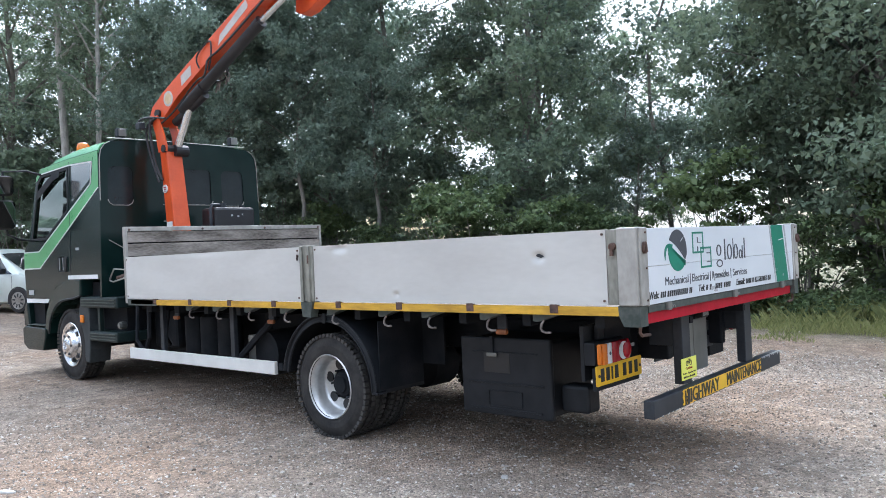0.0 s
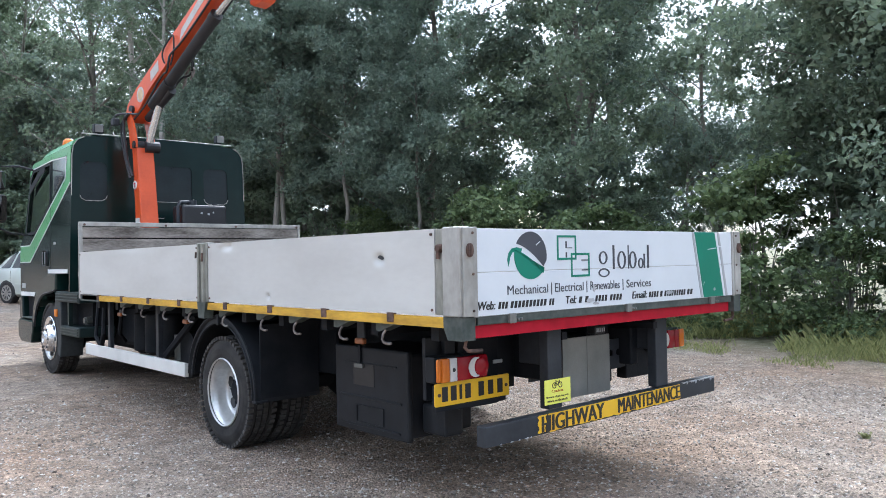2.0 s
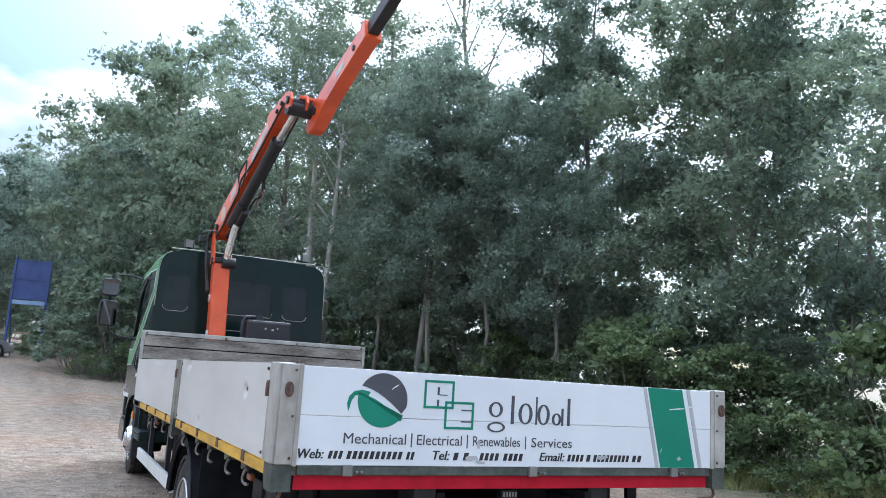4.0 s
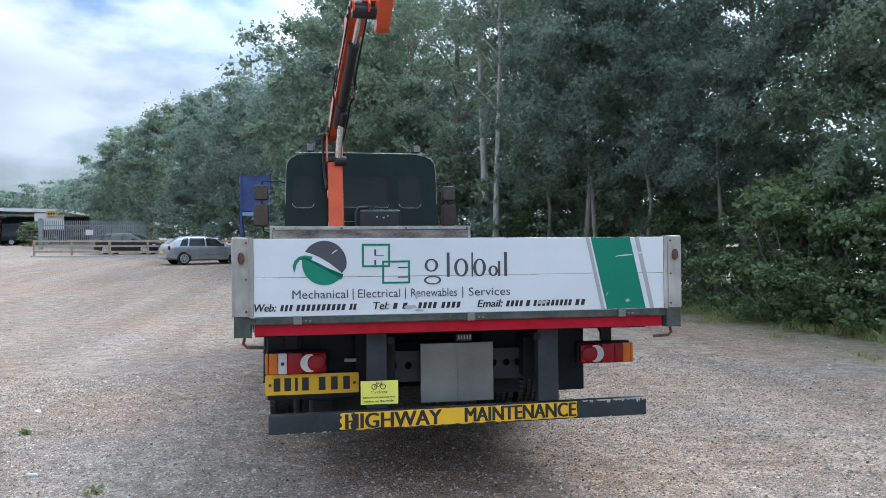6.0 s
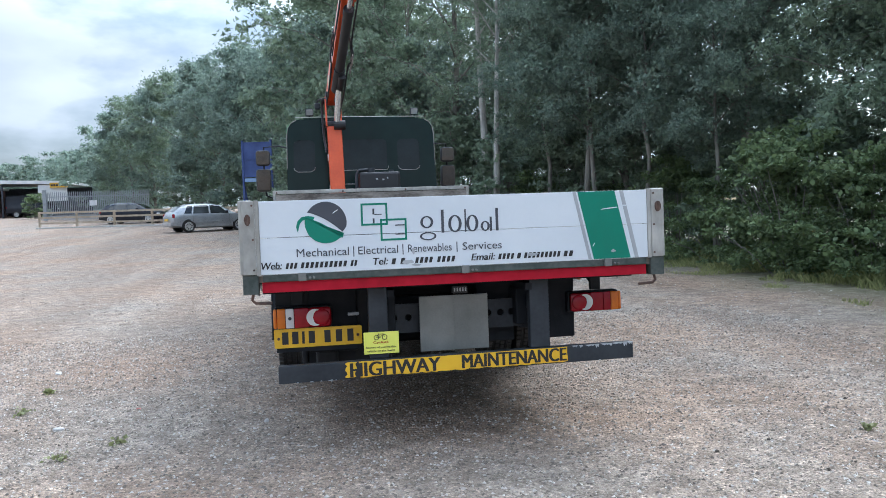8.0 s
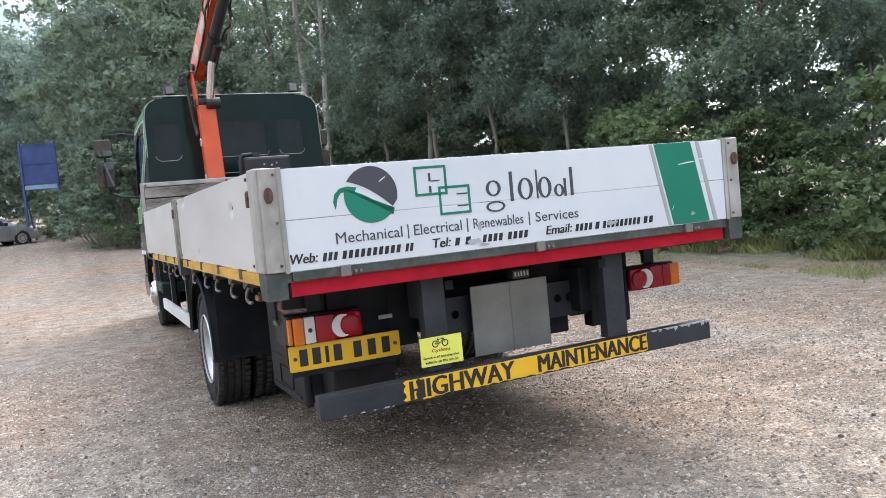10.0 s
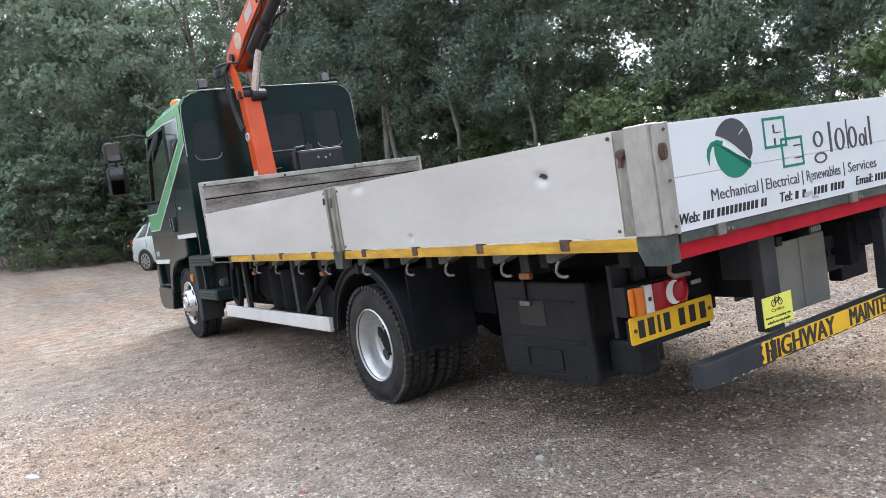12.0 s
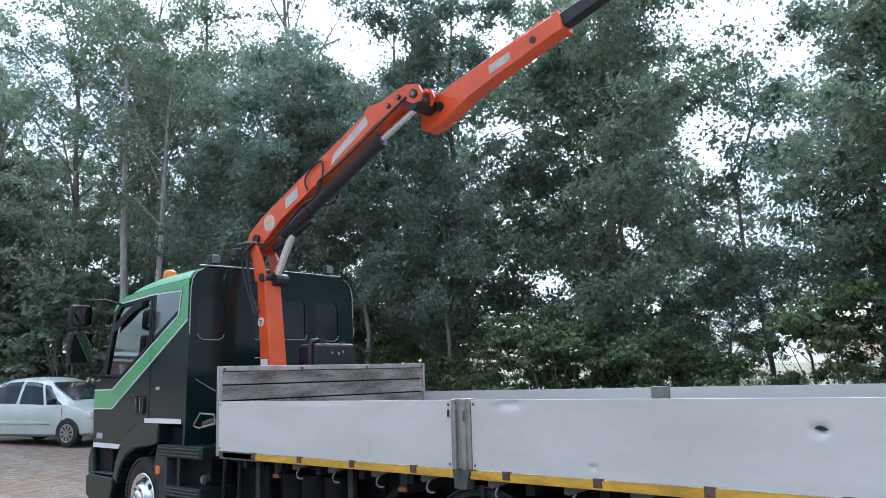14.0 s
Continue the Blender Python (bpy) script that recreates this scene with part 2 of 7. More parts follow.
FADED_LABEL = material("faded_white_label", (0.40, 0.375, 0.355), (0.56, 0.53, 0.50), scale=8, rough=0.5, grain=0.4)
FADED_CREAM = material("faded_cream_label", (0.50, 0.36, 0.20), (0.62, 0.48, 0.30), scale=12, rough=0.5, grain=0.5)
WHITE_BOARD = material("scuffed_white_board", (0.485, 0.47, 0.44), (0.575, 0.563, 0.53), scale=2.2, rough=0.5, fine=25, grain=0.3, stretch=(1, 0.5, 1.6), bump=0.05, bump_scale=12)
VINYL = material("white_vinyl", (0.58, 0.61, 0.64), (0.66, 0.69, 0.715), scale=2, rough=0.35, grain=0.15)
ALU = material("dull_aluminium", (0.24, 0.23, 0.205), (0.45, 0.435, 0.40), scale=5, rough=0.55, metal=0.15, fine=30, grain=0.4, stretch=(1, 1, 0.6), bump=0.08, bump_scale=40)
GALV = material("galvanised_plate", (0.15, 0.153, 0.14), (0.25, 0.25, 0.235), scale=4, rough=0.45, metal=0.4, grain=0.25, fine=90)
WOOD = material("weathered_plank", (0.085, 0.07, 0.058), (0.36, 0.325, 0.285), scale=2.6, rough=0.85, fine=22, grain=0.45, stretch=(0.9, 3, 3.6), bump=0.3, bump_scale=30)
DECK = material("worn_plywood_deck", (0.10, 0.084, 0.068), (0.18, 0.156, 0.13), scale=1.6, rough=0.8, fine=30, grain=0.4, stretch=(1.5, 0.8, 1), bump=0.15, bump_scale=40)
YELLOW = material("worn_yellow_paint", (0.40, 0.22, 0.018), (0.68, 0.40, 0.035), scale=9, rough=0.55, grain=0.4, stretch=(1, 0.5, 2))
SIGN_YELLOW = material("yellow_sticker", (0.72, 0.42, 0.01), (0.80, 0.48, 0.015), rough=0.4)
PALE_YELLOW = material("pale_yellow_sticker", (0.70, 0.70, 0.10), (0.78, 0.78, 0.14), rough=0.4)
RED = material("red_reflective_strip", (0.32, 0.006, 0.018), (0.42, 0.009, 0.026), scale=14, rough=0.5, spec=0.15)
ORANGE = material("orange_crane_paint", (0.57, 0.072, 0.014), (0.73, 0.105, 0.022), scale=3, rough=0.35, grain=0.3, coat=0.2)
CRANE_DARK = material("dark_hydraulic_paint", (0.008, 0.008, 0.010), (0.022, 0.022, 0.025), rough=0.5)
CHROME = material("chrome", (0.62, 0.62, 0.62), (0.78, 0.78, 0.78), rough=0.24, metal=0.9, rough_var=0.06)
RIM = material("silver_rim_paint", (0.42, 0.42, 0.41), (0.62, 0.62, 0.61), scale=6, rough=0.34, metal=0.55, grain=0.4)
RUBBER = material("tyre_rubber", (0.016, 0.0155, 0.016), (0.046, 0.043, 0.040), scale=8, rough=0.8, fine=50, grain=0.4, spec=0.3)
TREAD = material("dusty_tread_rubber", (0.03, 0.028, 0.027), (0.085, 0.079, 0.073), scale=9, rough=0.85, fine=50, grain=0.4, spec=0.25)
PLASTIC = material("black_plastic", (0.010, 0.0115, 0.014), (0.019, 0.021, 0.025), scale=8, rough=0.5, bump=0.06, bump_scale=160, spec=0.25)
# grime of the chassis; also the dark of plates that fill shaded hollows
CHASSIS = material("chassis_grime_and_shade", (0.007, 0.009, 0.012), (0.019, 0.020, 0.023), scale=6, rough=0.7, bump=0.2, spec=0.2)
GREY_STEEL = material("dark_grey_steel_paint", (0.018, 0.021, 0.026), (0.036, 0.040, 0.046), scale=5, rough=0.5, grain=0.4, spec=0.3)
POST_WEAR = material("weathered_post_strip", (0.13, 0.13, 0.105), (0.33, 0.32, 0.275), scale=7, rough=0.6, grain=0.5, metal=0.1, stretch=(1, 1, 0.4))
POST_FOOT = material("grey_green_steel", (0.03, 0.042, 0.036), (0.085, 0.095, 0.085), scale=9, rough=0.6, grain=0.6)
RUST = material("rusty_iron", (0.045, 0.028, 0.022), (0.145, 0.085, 0.064), scale=20, rough=0.85)
BLACK_INK = material("black_lettering", (0.010, 0.010, 0.011), (0.02, 0.02, 0.021), rough=0.45)
GREY_INK = material("grey_lettering", (0.048, 0.05, 0.062), (0.06, 0.064, 0.078), rough=0.45)
GREEN_INK = material("green_vinyl", (0.004, 0.17, 0.105), (0.006, 0.20, 0.125), rough=0.4)
SILVER_INK = material("silver_grey_vinyl", (0.32, 0.33, 0.34), (0.4, 0.41, 0.42), rough=0.4)
AMBER = material("amber_lens", (0.58, 0.14, 0.010), (0.70, 0.20, 0.016), rough=0.2, coat=0.2, spec=0.3)
RED_LENS = material("red_lens", (0.24, 0.005, 0.012), (0.34, 0.009, 0.018), rough=0.22, coat=0.15, spec=0.25)
CLEAR_LENS = material("clear_lens", (0.55, 0.54, 0.54), (0.72, 0.7, 0.7), rough=0.15, coat=0.6)
WHITE_PAINT = material("white_rail_paint", (0.63, 0.62, 0.59), (0.74, 0.73, 0.70), rough=0.45)
HOOK = material("dull_zinc_hook", (0.12, 0.10, 0.09), (0.30, 0.27, 0.25), scale=25, rough=0.5, metal=0.5)
DULL_AMBER = material("dusty_amber_lens", (0.20, 0.065, 0.02), (0.36, 0.12, 0.035), scale=30, rough=0.35)
CAR_GLASS = material("car_window_glass", (0.010, 0.013, 0.014), (0.03, 0.034, 0.035), scale=1.5, rough=0.07, rough_var=0.03, spec=0.5)
BLANK = material("blanked_window_panel", (0.009, 0.014, 0.016), (0.016, 0.023, 0.026), rough=0.15, rough_var=0.05, spec=0.47)
DARK_GLASS = material("dark_tinted_glass", (0.004, 0.006, 0.007), (0.006, 0.009, 0.010), rough=0.06, rough_var=0.03, coat=0.3)
TINTED = material("tinted_mirroring_glass", (0.34, 0.36, 0.37), (0.44, 0.46, 0.47), scale=1.5, rough=0.07, metal=0.8, rough_var=0.03)
MIRROR = material("mirror_glass", (0.09, 0.095, 0.10), (0.10, 0.105, 0.11), rough=0.03, metal=1.0, rough_var=0.01)
GLASS = glass_material("window_glass", (0.62, 0.68, 0.66))
GLASS.node_tree.nodes["Principled BSDF"].inputs["Metallic"].default_value = 0.42
FABRIC = material("dark_seat_cloth", (0.012, 0.012, 0.014), (0.03, 0.03, 0.033), rough=0.9)


# ---- mesh helpers ----
def islands(bm):
    """The separate pieces of a bmesh, each as a bmesh of its own."""
    left, out = set(bm.verts), []
    while left:
        seen, todo = set(), [left.pop()]
        while todo:
            v = todo.pop()
            seen.add(v)
            todo += [w for e in v.link_edges for w in e.verts if w in left]
            left -= set(todo)
        piece, twin = bmesh.new(), {}
        for v in sorted(seen, key=lambda q: q.index):
            twin[v] = piece.verts.new(v.co)
        for f in {f for v in seen for f in v.link_faces}:
            piece.faces.new([twin[v] for v in f.verts])
        out.append(piece)
    bm.free()
    return out


def parts(name, bm, mat, parent=None, label="", smooth=False):
    """Every separate piece of a bmesh as a mesh object of its own."""
    bm.verts.index_update()
    return [part(name, piece, mat, parent, label, smooth) for piece in sorted(islands(bm), key=lambda b: tuple(next(iter(b.verts)).co))]


def part(name, bm, mat, parent=None, label="", smooth=False):
    """One mesh object from a bmesh, under a thing or under a part."""
    me = bpy.data.meshes.new(name)
    bmesh.ops.recalc_face_normals(bm, faces=bm.faces)
    bm.to_mesh(me)
    bm.free()
    me.materials.append(mat)
    if smooth:
        me.set_sharp_from_angle(angle=radians(38))
        me.polygons.foreach_set("use_smooth", [True] * len(me.polygons))
    ob = new(name, me)
    ob.parent = parent
    return tagged(ob, label=label)


def thing(name, label, category, m=Matrix(), group=""):
    ob = new(name)
    ob.matrix_world = m
    ob.empty_display_size = 0.2
    return tagged(ob, label=label, category=category, group=group)


def box(bm, x0, x1, y0, y1, z0, z1, bevel=0.0, m=None):
    vs = [bm.verts.new((x, y, z)) for x in (x0, x1) for y in (y0, y1) for z in (z0, z1)]
    fs = [bm.faces.new([vs[i] for i in q]) for q in ((0, 1, 3, 2), (4, 6, 7, 5), (0, 4, 5, 1), (2, 3, 7, 6), (0, 2, 6, 4), (1, 5, 7, 3))]
    if bevel:
        es = list({e for f in fs for e in f.edges})
        out = bmesh.ops.bevel(bm, geom=es, offset=bevel, segments=2, profile=0.5, affect="EDGES")
        vs = list({v for f in out["faces"] for v in f.verts} | {v for v in vs if v.is_valid})
    if m is not None:
        bmesh.ops.transform(bm, matrix=m, verts=vs)
    return bm


def made_box(*a, **k):
    return box(bmesh.new(), *a, **k)


def ring_loft(bm, rings, closed=True, caps=True):
    rows = [[bm.verts.new(p) for p in ring] for ring in rings]
    n = len(rows[0])
    for a, b in zip(rows, rows[1:]):
        for i in range(n if closed else n - 1):
            j = (i + 1) % n
            bm.faces.new((a[i], a[j], b[j], b[i]))
    if caps and closed:
        bm.faces.new(rows[0][::-1])
        bm.faces.new(rows[-1])
    return bm


def tube(bm, pts, r, n=8, r_end=None):
    pts = [Vector(p) for p in pts]
    rings = []
    side = None
    for i, p in enumerate(pts):
        d = (pts[min(i + 1, len(pts) - 1)] - pts[max(i - 1, 0)]).normalized()
        if side is None:
            side = d.orthogonal().normalized()
        side = (side - d * side.dot(d)).normalized()
        other = d.cross(side)
        rad = r if r_end is None else r + (r_end - r) * i / (len(pts) - 1)
        rings.append([p + rad * (math.cos(a) * side + math.sin(a) * other) for a in (2 * math.pi * k / n for k in range(n))])
    return ring_loft(bm, rings)


def eased(pts):
    """A line with its corners cut twice, for hoses."""
    line = [Vector(p) for p in pts]
    for _ in range(2):
        line = [line[0]] + [q for a, b in zip(line, line[1:]) for q in (a.lerp(b, 0.25), a.lerp(b, 0.75))] + [line[-1]]
    return line


def prism(bm, poly, axis, a, b):
    """A polygon pushed out along an axis. axis x: the polygon is (y, z); y: (x, z); z: (x, y)."""
    put = {"x": lambda p, v: (v, p[0], p[1]), "y": lambda p, v: (p[0], v, p[1]), "z": lambda p, v: (p[0], p[1], v)}[axis]
    return ring_loft(bm, [[put(p, a) for p in poly], [put(p, b) for p in poly]])


def holed(bm, outer, holes, axis, a, b):
    """A sheet with openings, as thick as a to b."""
    put = {"x": lambda p, v: (v, p[0], p[1]), "y": lambda p, v: (p[0], v, p[1]), "z": lambda p, v: (p[0], p[1], v)}[axis]
    edges, loops = [], []
    for loop in (outer, *holes):
        vs = [bm.verts.new(put(p, a)) for p in loop]
        loops.append(vs)
        edges += [bm.edges.new((vs[i], vs[(i + 1) % len(vs)])) for i in range(len(vs))]
    faces = [g for g in bmesh.ops.triangle_fill(bm, use_beauty=True, use_dissolve=False, edges=edges)["geom"] if isinstance(g, bmesh.types.BMFace)]
    twin = {}
    for vs, loop in zip(loops, (outer, *holes)):
        for v, p in zip(vs, loop):
            twin[v] = bm.verts.new(put(p, b))
    for f in faces:
        bm.faces.new([twin[v] for v in reversed(f.verts)])
    for vs in loops:
        for i in range(len(vs)):
            j = (i + 1) % len(vs)
            bm.faces.new((vs[i], vs[j], twin[vs[j]], twin[vs[i]]))
    return bm


def lathe(bm, profile, y, z, n=48):
    """Turned about a line along x through (y, z): profile of (x, radius)."""
    return ring_loft(bm, [[(x, y + r * math.cos(t), z + r * math.sin(t)) for t in (2 * math.pi * k / n for k in range(n))] for x, r in profile], caps=False)


def rounded(x0, x1, z0, z1, r, n=5):
    out = []
    for cx, cz, a0 in ((x1 - r, z1 - r, 0), (x0 + r, z1 - r, 90), (x0 + r, z0 + r, 180), (x1 - r, z0 + r, 270)):
        out += [(cx + r * math.cos(radians(a0 + 90 * k / n)), cz + r * math.sin(radians(a0 + 90 * k / n))) for k in range(n + 1)]
    return out


def lettering(name, text, x0, x1, z0, z1, y, mat, parent, label="", shear=0.0, bold=0.0):
    """Raised vinyl letters facing -y, filling the given width and height."""
    cu = bpy.data.curves.new(name, "FONT")
    cu.body, cu.extrude, cu.resolution_u, cu.shear = text, 0.0, 3, shear
    ob = bpy.data.objects.new(name, cu)
    scene.collection.objects.link(ob)
    me = bpy.data.meshes.new_from_object(ob.evaluated_get(bpy.context.evaluated_depsgraph_get()))
    bpy.data.objects.remove(ob)
    bm = bmesh.new()
    bm.from_mesh(me)
    xs, zs = [v.co.x for v in bm.verts], [v.co.y for v in bm.verts]
    ax, bx, az, bz = min(xs), max(xs), min(zs), max(zs)
    for v in bm.verts:
        v.co = (x0 + (v.co.x - ax) / (bx - ax) * (x1 - x0), y, z0 + (v.co.y - az) / (bz - az) * (z1 - z0))
    ret = bmesh.ops.extrude_face_region(bm, geom=list(bm.faces))
    for g in ret["geom"]:
        if isinstance(g, bmesh.types.BMVert):
            g.co.y += 0.0015
    if bold:
        # a heavier stroke: the same letters laid over themselves a little to each side
        plain = bm.copy()
        for k, dx in enumerate((-bold, bold)):
            twin = plain.copy()
            bmesh.ops.translate(twin, verts=twin.verts, vec=(dx * (z1 - z0), -0.0002 * (k + 1), 0))
            extra = bpy.data.meshes.new("stroke")
            twin.to_mesh(extra)
            bm.from_mesh(extra)
            twin.free()
            bpy.data.meshes.remove(extra)
        plain.free()
    return part(name, bm, mat, parent, label)


# ---- ground ----
def smoothstep(a, b, v):
    t = min(max((v - a) / (b - a), 0), 1)
    return t * t * (3 - 2 * t)


def ground_height(x, y):
    """Level round the truck, rising gently towards the gate, uneven by a few centimetres."""
    rise = 0.029 * max(0.0, min(y, 120) - 15) * smoothstep(4.5, -1.5, x - 0.28 * max(0.0, y - 24))
    far = smoothstep(2.5, 6, abs(x)) if -2 < y < 10 else 1.0
    dips = 0.03 * noise.noise((x * 0.23, y * 0.23, 1.7)) * far
    verge = 0.1 * smoothstep(6.4 - 0.17 * max(0, y - 13), 9.5 - 0.17 * max(0, y - 13), x) if y < 60 else 0.0
    return rise + dips + verge - 0.012


def steps(fine0, fine1, step, end0, end1):
    out, v, s = [], fine1, step
    while v < end1:
        s *= 1.22
        v += s
        out.append(v)
    low, v, s = [], fine0, step
    while v > end0:
        s *= 1.22
        v -= s
        low.append(v)
    n = round((fine1 - fine0) / step)
    return low[::-1] + [fine0 + (fine1 - fine0) * i / n for i in range(n + 1)] + out


def build_ground():
    xs, ys = steps(-14, 16, 0.5, -900, 900), steps(-10, 50, 0.5, -900, 1200)
    verts = [(x, y, ground_height(x, y)) for y in ys for x in xs]
    nx = len(xs)
    faces = [(j * nx + i, j * nx + i + 1, (j + 1) * nx + i + 1, (j + 1) * nx + i) for j in range(len(ys) - 1) for i in range(nx - 1)]
    me = bpy.data.meshes.new("ground")
    me.from_pydata(verts, [], faces)
    me.polygons.foreach_set("use_smooth", [True] * len(faces))
    me.materials.append(GRAVEL)
    return tagged(new("ground", me), label="grey-brown gravel yard worn by tyre tracks", category="ground", kind="structure")


build_ground()


# ---- trees ----
def leaf_cloud(rng, centres, radii, per, size, droop=0.5, flat=0.5, upward=0.9, corners=4):
    """Small leaves strewn round the centres, folded ones of four corners or plain ones of three: vertices and their number."""
    n = len(centres) * per
    c = np.repeat(centres, per, axis=0)
    r = np.repeat(radii, per)[:, None]
    d = rng.normal(size=(n, 3))
    d /= np.linalg.norm(d, axis=1)[:, None]
    p = c + d * r * (0.62 * np.abs(rng.normal(size=(n, 1))) ** 0.75) * np.array([1.1, 1.1, flat])
    up = rng.normal(size=(n, 3)) * 0.68 + np.array([0, 0, upward])
    up /= np.linalg.norm(up, axis=1)[:, None]
    along = rng.normal(size=(n, 3)) + d * 0.8 + np.array([0, 0, -droop])
    along -= up * (along * up).sum(1)[:, None]
    along /= np.linalg.norm(along, axis=1)[:, None]
    side = np.cross(up, along)
    s = (size * rng.uniform(0.55, 1.35, n))[:, None]
    if corners == 3:
        return np.stack([p - along * s * 0.5 + side * s * 0.42, p + along * s * 0.6, p - along * s * 0.4 - side * s * 0.42], 1).reshape(-1, 3), n
    verts = np.stack([p - along * s * 0.55, p + side * s * 0.4 + up * s * 0.1, p + along * s * 0.55 - up * s * 0.1, p - side * s * 0.4 + up * s * 0.1], 1).reshape(-1, 3)
    return verts, n


def leaf_mesh(name, verts, n, mat):
    me = bpy.data.meshes.new(name)
    c = len(verts) // n
    me.vertices.add(c * n)
    me.vertices.foreach_set("co", verts.astype(np.float32).ravel())
    me.loops.add(c * n)
    me.loops.foreach_set("vertex_index", np.arange(c * n, dtype=np.int32))
    me.polygons.add(n)
    me.polygons.foreach_set("loop_start", np.arange(0, c * n, c, dtype=np.int32))
    me.polygons.foreach_set("loop_total", np.full(n, c, dtype=np.int32))
    me.update(calc_edges=True)
    me.materials.append(mat)
    return me


def build_tree(seed, height, spread, first, per, leaf, mat, label, lean=0.0, trunk_r=0.13, bark=BARK, limbs=20, thin=1.0, rise=(0.3, 1.0)):
    """Tapered trunk, limbs that fork into branchlets, and flat sprays of leaves along the branchlets."""
    rng = np.random.default_rng(seed)
    tree = thing("tree", label, "tree", group="trees of the belt")
    bm = bmesh.new()
    wob = rng.normal(size=(7, 2)) * (0.07 if first >= 0.4 else 0.16)
    wob[0] = 0
    axis = [Vector((wob[i][0] + lean * i / 6 * height * 0.2, wob[i][1], height * 0.93 * i / 6)) for i in range(7)]
    tube(bm, [axis[0] - Vector((0, 0, 0.25))] + axis[1:], trunk_r, 9, 0.02)
    at = lambda f: axis[min(int(f * 6), 5)].lerp(axis[min(int(f * 6), 5) + 1], f * 6 - min(int(f * 6), 5))
    centres, radii = [], []
    for k in range(limbs):
        f = first + (0.985 - first) * (k + rng.uniform(0, 0.8)) / limbs
        a = k * 2.4 + rng.uniform(-0.5, 0.5)
        reach = spread * (0.42 + 0.58 * math.sin(math.pi * min(1.0, (f - first) / (1 - first) * 0.75 + 0.28))) * rng.uniform(0.7, 1.2)
        base = at(f)
        tip = base + Vector((math.cos(a) * reach, math.sin(a) * reach, reach * rng.uniform(*rise)))
        mid = base.lerp(tip, 0.5) + Vector((0, 0, 0.12 * reach))
        r0 = trunk_r * (0.42 - 0.3 * f)
        tube(bm, [base, mid, tip], r0, 5, 0.008)
        on_limb = lambda u: base.lerp(mid, u * 2) if u < 0.5 else mid.lerp(tip, u * 2 - 1)
        for u in (0.3, 0.5, 0.7, 0.88, 1.0):
            root = on_limb(min(1.0, u + rng.uniform(-0.08, 0.08)))
            b = a + rng.choice((-1, 1)) * rng.uniform(0.4, 1.3)
            long = reach * rng.uniform(0.25, 0.5)
            twig = root + Vector((math.cos(b) * long, math.sin(b) * long, long * rng.uniform(-0.5, 0.6)))
            tube(bm, [root, twig], r0 * 0.35, 4, 0.005)
            for w in (0.15, 0.6, 1.05):
                if rng.random() < thin:
                    centres.append(root.lerp(twig, w) + Vector(rng.normal(size=3) * 0.2))
                    radii.append(rng.uniform(0.36, 0.78))
    for h in (0.93, 1.0):
        centres.append(axis[-1] + Vector((0, 0, height * (h - 0.95))))
        radii.append(0.4)
    part("trunk", bm, bark, tree, smooth=True)
    verts, n = leaf_cloud(rng, np.array(centres), np.array(radii), per, leaf, flat=0.75, upward=0.3, corners=3)
    crown = new("crown", leaf_mesh("crown", verts, n, mat))
    crown.parent = tree
    return tree


def build_bush(seed, w, h, clumps, per, leaf, mat, label):
    rng = np.random.default_rng(seed)
    bush = thing("bush", label, "bush", group="bushes under the trees")
    bm = bmesh.new()
    centres = []
    for k in range(clumps):
        a, r, z = rng.uniform(0, 6.28), w * math.sqrt(rng.uniform(0, 1)), h * rng.uniform(0.06, 1.0) ** 0.8
        r *= 1.05 - 0.6 * (z / h) ** 2
        centres.append((r * math.cos(a), r * math.sin(a), z))
        if k % 4 == 0:
            tube(bm, [(0.2 * r * math.cos(a), 0.2 * r * math.sin(a), -0.12), (0.6 * r * math.cos(a), 0.6 * r * math.sin(a), z * 0.6), centres[-1]], 0.018, 4, 0.005)
    part("stem", bm, BARK, bush)
    verts, n = leaf_cloud(rng, np.array(centres), rng.uniform(0.22, 0.42, clumps), per, leaf, corners=4 if h < 3 else 3)
    crown = new("foliage", leaf_mesh("foliage", verts, n, mat))
    crown.parent = bush
    return bush


